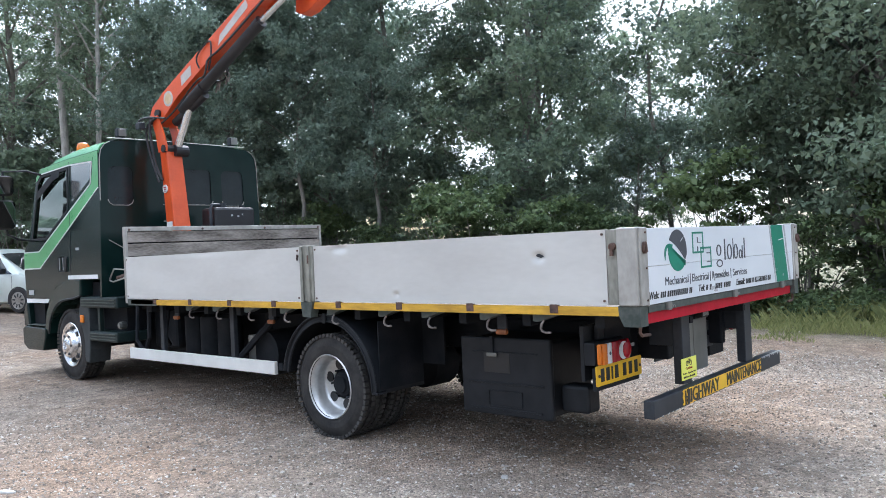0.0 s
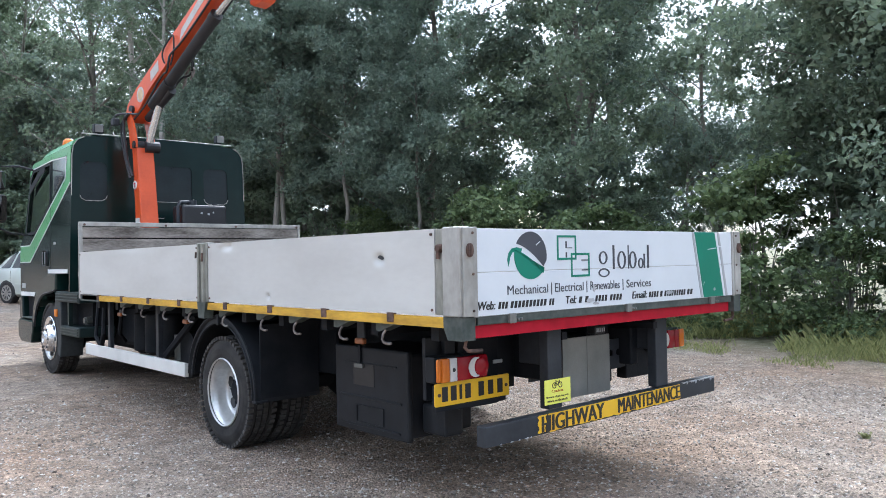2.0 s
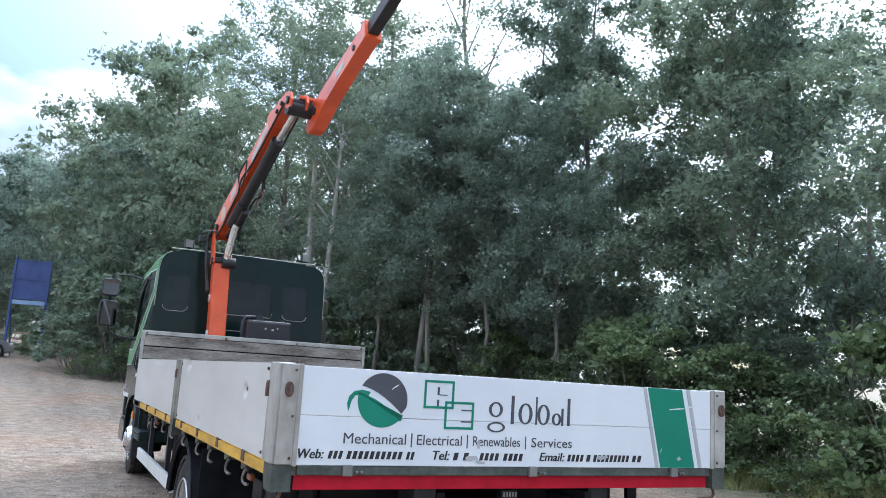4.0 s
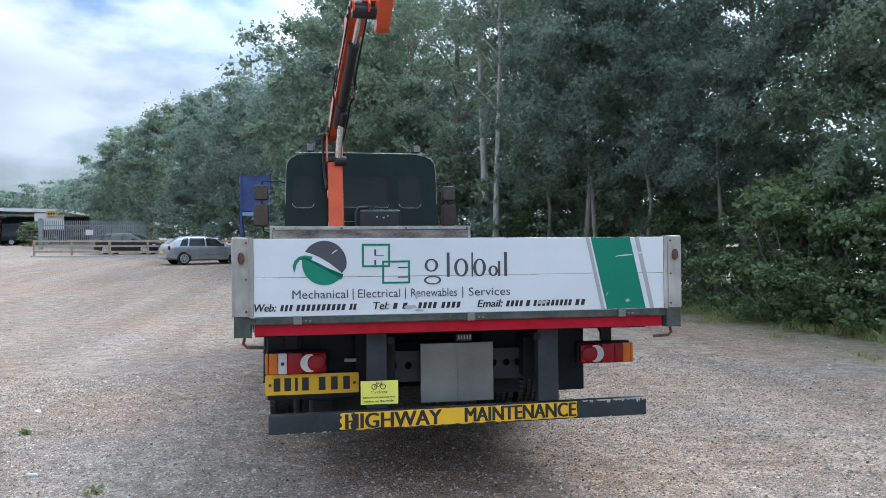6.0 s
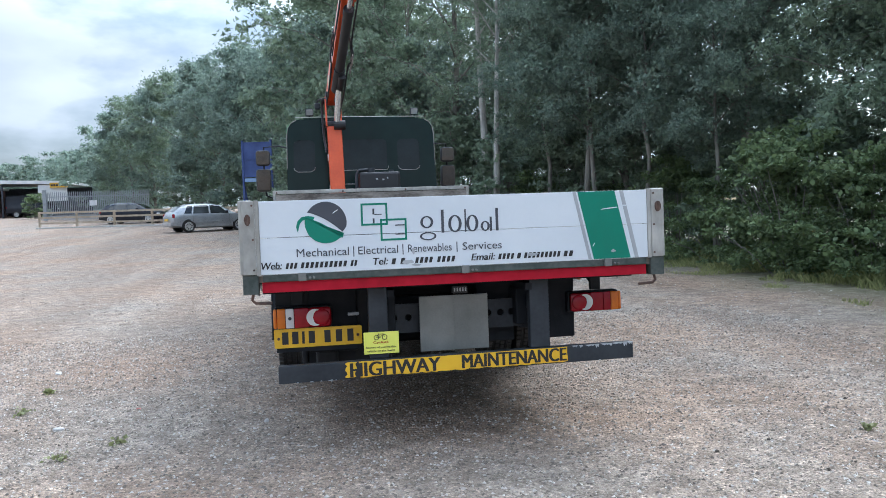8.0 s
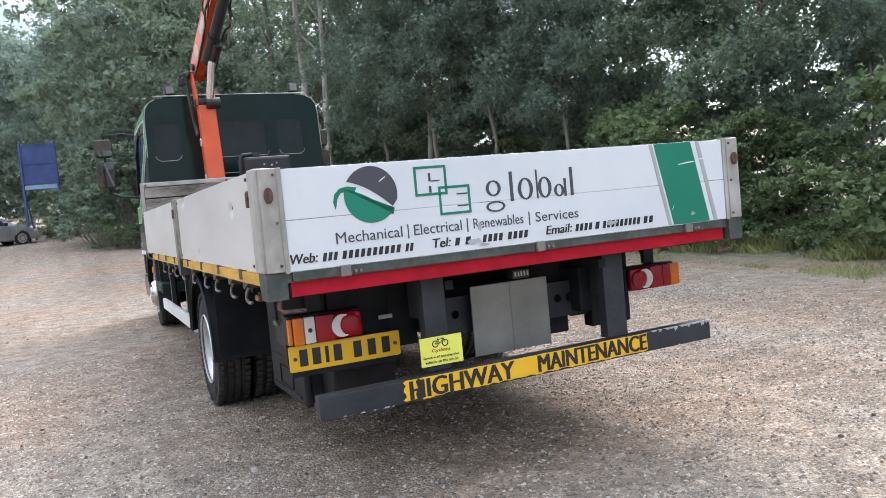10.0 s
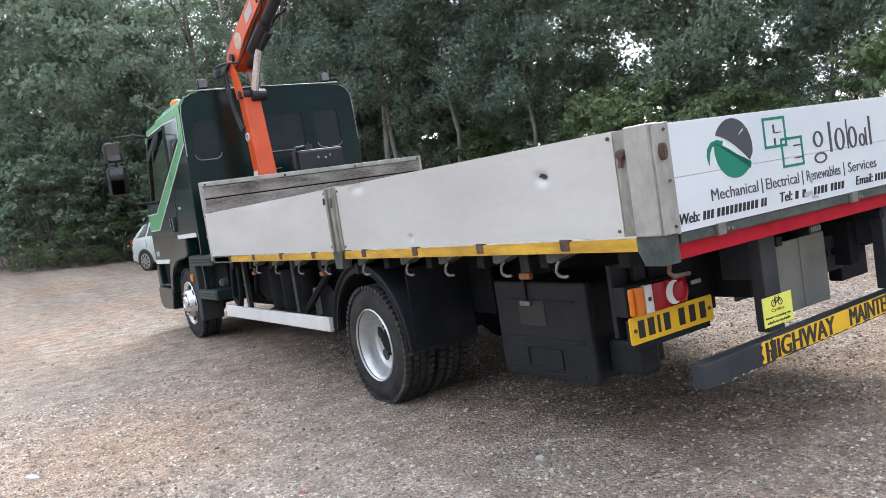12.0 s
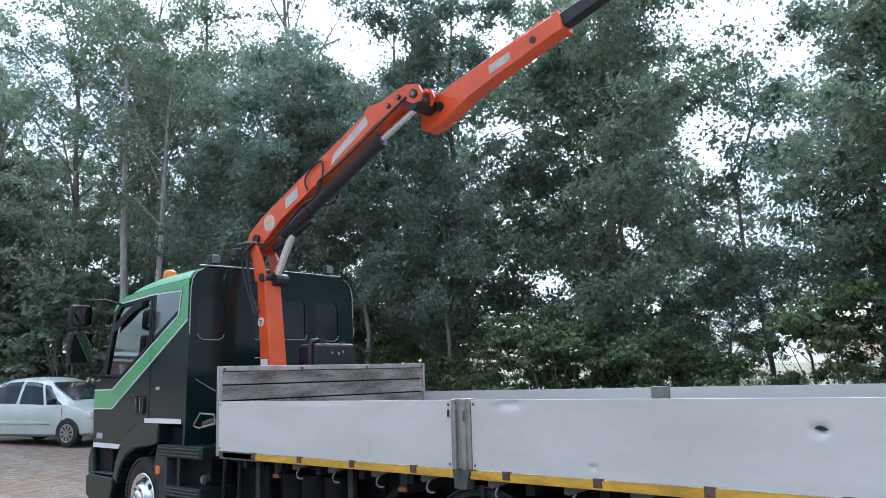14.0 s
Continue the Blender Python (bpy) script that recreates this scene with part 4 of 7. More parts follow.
for x0, z0, x1, z1 in ((0.86, 1.302, 0.96, 1.312), (0.985, 1.32, 1.02, 1.322), (-0.745, 1.332, -0.715, 1.352), (-0.70, 1.36, -0.69, 1.372), (0.80, 1.08, 0.812, 1.1)):
    prism(scratch, [(x0, z0 - 0.002), (x1, z1 - 0.003), (x1, z1 + 0.002), ((x0 + x1) / 2, (z0 + z1) / 2 + 0.004), (x0, z0 + 0.002)], "y", Y - 0.0008, 0)
parts("scratch", scratch, VINYL, tail, "pale scratches through the graphics")

part("red_strip", made_box(-1.152, 1.152, 0.028, 0.045, 0.897, 0.957, 0.002), RED, truck, "red reflective strip below the tailboard")
part("tail_channel", made_box(-1.146, 1.146, 0.006, 0.05, 0.96, 0.998, 0.003), POST_FOOT, truck)
for x in (-0.92, 0.02, 0.9):
    bm = made_box(x - 0.03, x + 0.015, -0.014, 0.006, 0.957, 1.004, 0.004)
    box(bm, x + 0.03, x + 0.042, -0.01, 0.006, 0.968, 0.98, 0.003)
    box(bm, x + 0.052, x + 0.064, -0.01, 0.006, 0.968, 0.98, 0.003)
    part("tail_hinge", bm, GALV, truck)
for sx in (-1, 1):
    bm = bmesh.new()
    tube(bm, [(sx * 1.2, 0.03, 0.9), (sx * 1.21, 0.03, 0.86), (sx * 1.19, 0.03, 0.842), (sx * 1.1, 0.03, 0.838)], 0.009, 6)
    part("rope_hook", bm, RUST, truck)

# headboard: frame and planks
bm = made_box(-1.25, 1.25, 5.57, 5.612, 1.674, 1.718, 0.004)
box(bm, -1.25, -1.218, 5.57, 5.612, 0.96, 1.674, 0.003)
box(bm, 1.218, 1.25, 5.57, 5.612, 0.96, 1.674, 0.003)
head = part("headboard", bm, ALU, truck, "aluminium-framed headboard")
for z0, z1 in ((0.995, 1.13), (1.14, 1.27), (1.28, 1.412), (1.424, 1.548), (1.56, 1.668)):
    part("plank", made_box(-1.216, 1.216, 5.576, 5.604, z0, z1, 0.003), WOOD, head, "weathered grey timber plank")
part("backing", made_box(-1.214, 1.214, 5.607, 5.611, 1.0, 1.67), CHASSIS, head)
bm = bmesh.new()
for x in (-1.2, -0.38, 0.42, 1.2):
    tube(bm, [(x, 5.571, 1.69), (x, 5.562, 1.69)], 0.012, 8)
parts("bolt", bm, RUST, head)

# rope hooks, brackets and marker lamps along the left, and their twins on the right
for sx in (-1, 1):
    for y in (0.634, 1.034, 1.529, 1.943, 2.491, 3.066, 3.551, 4.028, 4.467):
        part("hook_bracket", prism(bmesh.new(), [(y - 0.1, 0.948), (y + 0.08, 0.948), (y + 0.08, 0.905), (y + 0.05, 0.9)], "x", sx * 1.215, sx * 1.14), POST_FOOT, truck)
        bm = bmesh.new()
        tube(bm, [(sx * 1.2, y + 0.012, 0.91), (sx * 1.21, y + 0.024, 0.888), (sx * 1.214, y + 0.026, 0.862), (sx * 1.213, y + 0.016, 0.846), (sx * 1.208, y - 0.006, 0.838), (sx * 1.2, y - 0.032, 0.84)], 0.0075, 7)
        part("rope_hook", bm, HOOK, truck)
    for y in (1.055, 3.46, 4.96):
        part("lamp_bracket", made_box(*sorted((sx * 1.06, sx * 1.075)), y - 0.035, y + 0.035, 0.83, 0.94, 0.004), GREY_STEEL, truck)
        part("marker_lamp", made_box(*sorted((sx * 1.06, sx * 1.09)), y - 0.042, y + 0.042, 0.798, 0.832, 0.008), DULL_AMBER, truck, "small amber side marker lamp")

# ---- underneath: chassis, axle, guards ----
for sx in (-1, 1):
    part("chassis_rail", box(made_box(*sorted((sx * 0.38, sx * 0.45)), 0.25, 8.3, 0.60, 0.83, 0.01), *sorted((sx * 0.4, sx * 0.44)), 0.1, 5.6, 0.83, 0.87), CHASSIS, truck)
for y in (0.52, 1.9, 3.4, 5.0, 6.6, 8.0):
    part("cross_member", made_box(-0.37, 0.37, y - 0.06, y + 0.06, 0.62, 0.8, 0.01), CHASSIS, truck)
bm = bmesh.new()
tube(bm, [(-0.9, 2.66, 0.37), (-0.25, 2.66, 0.37)], 0.075, 12)
tube(bm, [(0.9, 2.66, 0.37), (0.25, 2.66, 0.37)], 0.075, 12)
ring_loft(bm, [[(x, 2.66 + r * math.cos(a), 0.37 + r * math.sin(a)) for a in np.linspace(0, 6.283, 17)[:-1]] for x, r in ((-0.26, 0.08), (-0.14, 0.19), (0.14, 0.19), (0.26, 0.08))])
tube(bm, [(0, 2.7, 0.42), (0, 5.4, 0.6)], 0.05, 10)
part("rear_axle", bm, CHASSIS, truck, smooth=True)
for sx in (-1, 1):
    bm = bmesh.new()
    for k in range(4):
        pts = [(2.66 + d, 0.52 - 0.03 * k + 0.11 * (d / 0.62) ** 2) for d in np.linspace(-0.62 + 0.1 * k, 0.62 - 0.1 * k, 9)]
        prism(bm, pts + [(y, z - 0.018) for y, z in pts[::-1]], "x", sx * 0.39, sx * 0.47)
    part("leaf_spring", bm, CHASSIS, truck)
bm = bmesh.new()
tube(bm, [(-0.85, 7.36, 0.43), (0.85, 7.36, 0.43)], 0.06, 10)
part("front_axle", bm, CHASSIS, truck)


def tyre(bm, xo, y, z, w, R=0.405, r=0.246, sx=-1):
    """xo: the outer wall's distance from the middle; w: its width."""
    prof = [(xo - 0.03, r - 0.012), (xo - 0.012, r), (xo - 0.002, r + 0.035), (xo, r + 0.075), (xo - 0.006, R - 0.055), (xo - 0.02, R - 0.022), (xo - 0.035, R - 0.006),
            (xo - 0.05, R)]
    for g in (0.3, 0.5, 0.7):
        xx = xo - w * g
        prof += [(xx + 0.009, R), (xx + 0.006, R - 0.012), (xx - 0.006, R - 0.012), (xx - 0.009, R)]
    prof += [(2 * xo - w - p[0] + 0.0, p[1]) for p in prof[7::-1]]
    lathe(bm, [(sx * a, b) for a, b in prof], y, z, 64)
    return bm


def tread(xo, y, z, w, R=0.405, sx=-1):
    """Worn blocks round the tyre's running face, with open shoulders."""
    bm = bmesh.new()
    for k in range(56):
        a = 2 * math.pi * k / 56
        for f, wide, lag in ((0.1, 0.082, 0.0), (0.4, 0.075, 0.06), (0.6, 0.075, 0.02), (0.9, 0.082, 0.05)):
            x = xo - w * f
            m = Matrix.Translation((0, y, z)) @ Matrix.Rotation(a + lag, 4, "X")
            box(bm, *sorted((sx * (x - w * wide), sx * (x + w * wide))), -0.0145, 0.0145, R - (0.02 if f in (0.1, 0.9) else 0.008), R + 0.004, m=m)
    return bm


def rear_wheel(sx):
    y, z = 2.66, 0.352
    hub = part("wheel", lathe(bmesh.new(), [(sx * 0.7, 0.12), (sx * 0.99, 0.125), (sx * 1.0, 0.1), (sx * 1.03, 0.094), (sx * 1.04, 0.072), (sx * 1.055, 0.066), (sx * 1.058, 0.001)], y, z, 32), CHASSIS, truck, "black axle hub", smooth=True)
    part("tyre", tyre(bmesh.new(), 1.155, y, z, 0.222, R=0.395, r=0.236, sx=sx), RUBBER, hub, "dusty black outer tyre")
    tagged(part("tread", tread(1.155, y, z, 0.222, R=0.395, sx=sx), TREAD, hub), label="dusty worn tread blocks", kind="stuff")
    part("tyre", tyre(bmesh.new(), 0.895, y, z, 0.222, R=0.395, r=0.236, sx=sx), RUBBER, hub, "dusty black inner tyre")
    tagged(part("tread", tread(0.895, y, z, 0.222, R=0.395, sx=sx), TREAD, hub), label="dusty worn tread blocks", kind="stuff")
    bm = lathe(bmesh.new(), [(sx * 1.152, 0.232), (sx * 1.158, 0.240), (sx * 1.15, 0.246), (sx * 1.14, 0.234), (sx * 1.125, 0.219), (sx * 1.08, 0.212), (sx * 1.035, 0.206), (sx * 1.022, 0.198), (sx * 1.016, 0.182),
                               (sx * 1.01, 0.115), (sx * 1.0, 0.115)], y, z, 48)
    part("rim", bm, RIM, hub, "silver deep-dish steel rim", smooth=True)
    bm = bmesh.new()
    for k in range(6):
        a = 2 * math.pi * k / 6 + 0.3
        cy, cz2 = y + 0.155 * math.cos(a), z + 0.155 * math.sin(a)
        ring = [(cy + 0.041 * math.cos(b), cz2 + 0.041 * math.sin(b)) for b in np.linspace(0, 6.283, 17)[:-1]]
        prism(bm, ring, "x", sx * 1.008, sx * 1.0185)
    parts("rim_hole", bm, BLACK_INK, hub)
    bm = bmesh.new()
    for k in range(6):
        a = 2 * math.pi * k / 6
        tube(bm, [(sx * 1.0, y + 0.112 * math.cos(a), z + 0.112 * math.sin(a)), (sx * 1.035, y + 0.112 * math.cos(a), z + 0.112 * math.sin(a))], 0.011, 6)
    parts("wheel_nut", bm, GREY_STEEL, hub)
    # mudguard
    bm = bmesh.new()
    arcs = [radians(a) for a in np.linspace(-2, 172, 26)]
    rr, y, zg = 0.525, 2.64, 0.372
    prof = [(1.168, rr - 0.05), (1.178, rr - 0.038), (1.172, rr - 0.012), (1.186, rr - 0.004), (1.18, rr + 0.006), (1.14, rr + 0.006), (0.7, rr), (0.7, rr - 0.01), (1.15, rr - 0.02)]
    ring_loft(bm, [[(sx * x, y - q * math.cos(a), zg + q * math.sin(a)) for x, q in prof] for a in arcs])
    box(bm, *sorted((sx * 1.17, sx * 0.69)), y - rr - 0.005, y - rr + 0.012, zg - 0.03, zg + 0.03)
    box(bm, *sorted((sx * 1.196, sx * 1.10)), y - rr - 0.028, y - rr + 0.03, zg - 0.032, zg - 0.014, 0.005)
    for xx, q in ((1.186, rr + 0.004), (1.18, rr - 0.045)):
        tube(bm, [(sx * xx, y - q * math.cos(a), zg + q * math.sin(a)) for a in arcs], 0.008, 6)
    box(bm, *sorted((sx * 1.2, sx * 1.14)), y - 0.02, y + 0.02, zg + rr - 0.06, zg + rr + 0.014, 0.004)
    part("mudguard", bm, PLASTIC, truck, "black plastic wing over the rear wheels", smooth=True)
    part("spray_flap", made_box(*sorted((sx * 1.15, sx * 0.7)), y - rr - 0.014, y - rr - 0.006, 0.37, 0.86), CHASSIS, truck)
    part("inner_panel", made_box(*sorted((sx * 0.68, sx * 0.66)), 1.9, 3.2, 0.5, 0.86), CHASSIS, truck)


def front_wheel(sx):
    y, z = 7.34, 0.448
    hub = part("wheel", lathe(bmesh.new(), [(sx * 0.7, 0.15), (sx * 0.9, 0.16), (sx * 0.9, 0.001)], y, z, 24), CHASSIS, truck, "front axle hub")
    part("tyre", tyre(bmesh.new(), 1.06, y, z, 0.225, sx=sx), RUBBER, hub, "dusty black front tyre")
    tagged(part("tread", tread(1.06, y, z, 0.225, sx=sx), TREAD, hub), label="dusty worn tread blocks", kind="stuff")
    bm = lathe(bmesh.new(), [(sx * 1.05, 0.243), (sx * 1.062, 0.256), (sx * 1.068, 0.25), (sx * 1.055, 0.215), (sx * 1.035, 0.19), (sx * 1.05, 0.165), (sx * 1.095, 0.15), (sx * 1.115, 0.135), (sx * 1.118, 0.09), (sx * 1.135, 0.075), (sx * 1.14, 0.05), (sx * 1.12, 0.045),
                               (sx * 1.12, 0.001)], y, z, 48)
    part("wheel_trim", bm, CHROME, hub, "chrome wheel trim", smooth=True)
    bm = bmesh.new()
    for k in range(8):
        a = 2 * math.pi * k / 8
        tube(bm, [(sx * 1.04, y + 0.182 * math.cos(a), z + 0.182 * math.sin(a)), (sx * 1.062, y + 0.18 * math.cos(a), z + 0.18 * math.sin(a))], 0.026, 10)
    for k in range(6):
        a = 2 * math.pi * k / 6
        tube(bm, [(sx * 1.11, y + 0.112 * math.cos(a), z + 0.112 * math.sin(a)), (sx * 1.124, y + 0.112 * math.cos(a), z + 0.112 * math.sin(a))], 0.014, 8)
    parts("rim_hole", bm, BLACK_INK, hub)


for sx in (-1, 1):
    rear_wheel(sx)
    front_wheel(sx)
    # side guard
    guard = part("side_guard", made_box(*sorted((sx * 1.1, sx * 1.135)), 3.36, 5.8, 0.388, 0.495, 0.006), WHITE_PAINT, truck, "white aluminium side guard rail")
    for y in (4.0, 5.2):
        part("guard_post", made_box(*sorted((sx * 1.06, sx * 1.1)), y - 0.03, y + 0.03, 0.4, 0.945, 0.004), GREY_STEEL, guard)
    part("guard_bracket", made_box(*sorted((sx * 0.5, sx * 1.1)), 3.3, 3.36, 0.42, 0.48, 0.006), CHASSIS, guard)

# stowage box with moulded lid
bm = made_box(-0.92, -0.45, 0.80, 1.48, 0.265, 0.745, 0.02)
box(bm, -0.95, -0.91, 0.785, 1.51, 0.25, 0.76, 0.014)
tool = part("tool_box", bm, PLASTIC, truck, "black plastic tool box slung under the bed")
bm = bmesh.new()
for y0, y1, z0, z1 in ((0.86, 1.44, 0.285, 0.298), (0.84, 1.45, 0.455, 0.468), (1.01, 1.28, 0.31, 0.315), (1.01, 1.28, 0.41, 0.415), (1.01, 1.015, 0.31, 0.415), (1.275, 1.28, 0.31, 0.415), (0.88, 1.41, 0.66, 0.668)):
    box(bm, -0.957, -0.948, y0, y1, z0, z1, 0.003)
parts("lid_rib", bm, PLASTIC, tool)
part("clasp_recess", made_box(-0.953, -0.949, 1.10, 1.31, 0.53, 0.66, 0.001), BLACK_INK, tool)
part("clasp", made_box(-0.97, -0.953, 1.195, 1.275, 0.635, 0.66, 0.004), GALV, tool, "grey metal clasp")
part("box_strap", made_box(-0.962, -0.954, 1.225, 1.245, 0.66, 0.77), CHASSIS, tool)
part("bracket_box", made_box(-0.86, -0.72, 0.58, 0.78, 0.3, 0.47, 0.02), PLASTIC, truck)

# tanks and pipes between the axles
for y, r, x in ((5.12, 0.13, -0.75), (4.84, 0.13, -0.75), (4.56, 0.12, -0.75)):
    bm = bmesh.new()
    ring_loft(bm, [[(x + q * math.cos(a), y + q * math.sin(a), zz) for a in np.linspace(0, 6.283, 21)[:-1]] for zz, q in ((0.42, r * 0.6), (0.45, r), (0.8, r), (0.83, r * 0.6))])
    part("air_tank", bm, CHASSIS, truck, "black cylindrical air tank", smooth=True)
bm = bmesh.new()
ring_loft(bm, [[(x, 3.75 + 0.2 * math.cos(a), 0.52 + 0.2 * math.sin(a)) for a in np.linspace(0, 6.283, 25)[:-1]] for x in (-0.95, -0.93, -0.5, -0.48)])
part("silencer", bm, CHASSIS, truck, "black exhaust silencer drum")
bm = bmesh.new()
tube(bm, [(-0.93, 3.92, 0.46), (-0.93, 3.92, 0.47), (-0.93, 3.92, 0.66), (-0.93, 3.92, 0.675)], 0.05, 14)
part("filter_bottle", bm, GALV, truck, "pale filter bottle")
bm = bmesh.new()
tube(bm, [(-1.05, 3.95, 0.5), (-0.95, 3.55, 0.85)], 0.03, 6)
tube(bm, [(-1.0, 5.62, 0.9), (-1.02, 5.6, 0.6), (-1.0, 5.75, 0.42)], 0.025, 7)
tube(bm, [(-0.95, 5.95, 0.95), (-1.0, 5.9, 0.55), (-0.98, 5.7, 0.36)], 0.02, 7)
tube(bm, [(-0.9, 5.4, 0.9), (-0.9, 5.5, 0.6), (-0.8, 5.6, 0.5)], 0.018, 7)
parts("hose", bm, CHASSIS, truck)
# dark block added between the rails, keeps lit ground beneath out of view
part("gearbox", box(made_box(-0.5, 0.45, 4.3, 7.0, 0.34, 0.92, 0.05), -0.62, 0.6, 5.75, 6.25, 0.42, 0.85, 0.04), CHASSIS, truck, "dark block added to close the view under the truck")
# unseen block added on the right, shuts out light from that side
part("fuel_tank", made_box(0.5, 1.05, 3.75, 6.3, 0.33, 0.88, 0.06), CHASSIS, truck, "dark unseen block added under the far side")

# ---- the rear end ----
part("bumper_bar", made_box(-1.084, 1.084, 0.094, 0.158, 0.372, 0.472, 0.005), GREY_STEEL, truck, "dark grey steel underrun bar")
bm = bmesh.new()
ragged = random.Random(12)
low = [(-0.70 + 1.345 * k / 46, 0.3785 + ragged.uniform(-0.002, 0.005) * (1.6 if k < 12 else 1)) for k in range(47)]
end = [(0.648 + ragged.uniform(-0.003, 0.003), 0.385 + 0.085 * k / 5) for k in range(6)]
top_edge = [(0.645 - 1.34 * k / 30, 0.470 + ragged.uniform(-0.002, 0.001)) for k in range(31)]
tear_edge = [(-0.705 + ragged.uniform(-0.006, 0.012), 0.462 - 0.075 * k / 6) for k in range(7)]
prism(bm, low + end + top_edge + tear_edge, "y", 0.0915, 0.094)
sticker = part("warning_sticker", bm, SIGN_YELLOW, truck, "yellow sticker, worn at its edges")
lettering("lettering", "HIGHWAY", -0.676, -0.148, 0.383, 0.465, 0.0895, BLACK_INK, sticker, bold=0.05)
bm = bmesh.new()
prism(bm, [(-0.645, 0.378), (-0.628, 0.376), (-0.612, 0.39), (-0.622, 0.41), (-0.608, 0.43), (-0.617, 0.455), (-0.632, 0.472), (-0.648, 0.46), (-0.638, 0.43), (-0.652, 0.405)], "y", 0.0883, 0.0915)
part("torn_patch", bm, BLACK_INK, sticker, "black scrape where the sticker is torn")
bm = bmesh.new()
for x, w, d in ((0.70, 0.02, 0.006), (0.74, 0.012, 0.012), (0.80, 0.035, 0.007), (0.845, 0.014, 0.02), (0.90, 0.03, 0.008), (0.935, 0.012, 0.014), (0.98, 0.04, 0.006), (1.03, 0.016, 0.022), (1.065, 0.018, 0.012)):
    prism(bm, [(x - w, 0.4725), (x - w * 0.3, 0.4695 - d), (x + w * 0.2, 0.470 - d * 0.4), (x + w * 0.5, 0.469 - d * 0.9), (x + w, 0.4725)], "y", 0.0925, 0.104)
for x, w in ((-0.98, 0.008), (-0.9, 0.012), (-0.845, 0.006), (-0.79, 0.016), (-0.76, 0.005), (0.86, 0.007)):
    prism(bm, [(x - w, 0.3715), (x + w, 0.3715), (x + w * 0.5, 0.378), (x - w * 0.6, 0.3765)], "y", 0.0925, 0.104)
parts("paint_chip", bm, SILVER_INK, truck, "bare metal where the paint has chipped")
lettering("lettering", "MAINTENANCE", -0.012, 0.640, 0.386, 0.466, 0.0895, BLACK_INK, sticker, bold=0.05)
# the bar hangs a little askew: its left end stands further back
for ob in [o for o in truck.children_recursive if o.name.split(".")[0] in ("bumper_bar", "warning_sticker", "paint_chip", "torn_patch")] + [o for o in sticker.children if o.name.startswith("lettering")]:
    for v in ob.data.vertices:
        v.co.y += -0.026 + 0.031 * v.co.x
for x0, x1 in ((-0.555, -0.443), (0.425, 0.548)):
    part("underrun_post", box(made_box(x0, x1, 0.104, 0.165, 0.474, 0.893, 0.005), x0 + 0.02, x1 - 0.02, 0.165, 0.33, 0.7, 0.893, 0.004), GREY_STEEL, truck, "dark grey upright")
bm = made_box(-0.228, 0.205, 0.28, 0.29, 0.465, 0.806, 0.002)
plate = part("tow_plate", bm, GALV, truck, "scratched galvanised plate")
part("plate_fold", made_box(-0.012, -0.007, 0.2775, 0.28, 0.467, 0.804), GALV, plate)
bm = made_box(-0.032, 0.063, 0.2, 0.26, 0.822, 0.868, 0.006)
lamp = part("plate_lamp", bm, BLACK_INK, truck)
bm = bmesh.new()
for k in range(5):
    box(bm, -0.022 + 0.017 * k, -0.014 + 0.017 * k, 0.1965, 0.2, 0.834, 0.856)
parts("lamp_led", bm, SILVER_INK, lamp)
bm = bmesh.new()
holed(bm, [(-0.44, 0.58), (0.44, 0.58), (0.44, 0.76), (-0.44, 0.76)], [[(x + 0.022 * math.cos(a), 0.675 + 0.022 * math.sin(a)) for a in np.linspace(0, 6.283, 13)[:-1]] for x in (-0.38, -0.29, 0.22, 0.30, 0.37)], "y", 0.34, 0.352)
part("rear_cross_plate", bm, GREY_STEEL, truck, "grey steel crossmember with bolt holes")
bm = bmesh.new()
for x, w in ((-0.9, 0.3), (0.16, 0.25), (0.56, 0.26)):
    box(bm, x, x + w, 0.42, 0.5, 0.48, 0.88, 0.01)
parts("rear_bracket", bm, CHASSIS, truck)
bm = bmesh.new()
box(bm, -0.66, -0.59, 0.40, 0.41, 0.70, 0.72, 0.004)
part("label_plate", bm, SILVER_INK, truck)

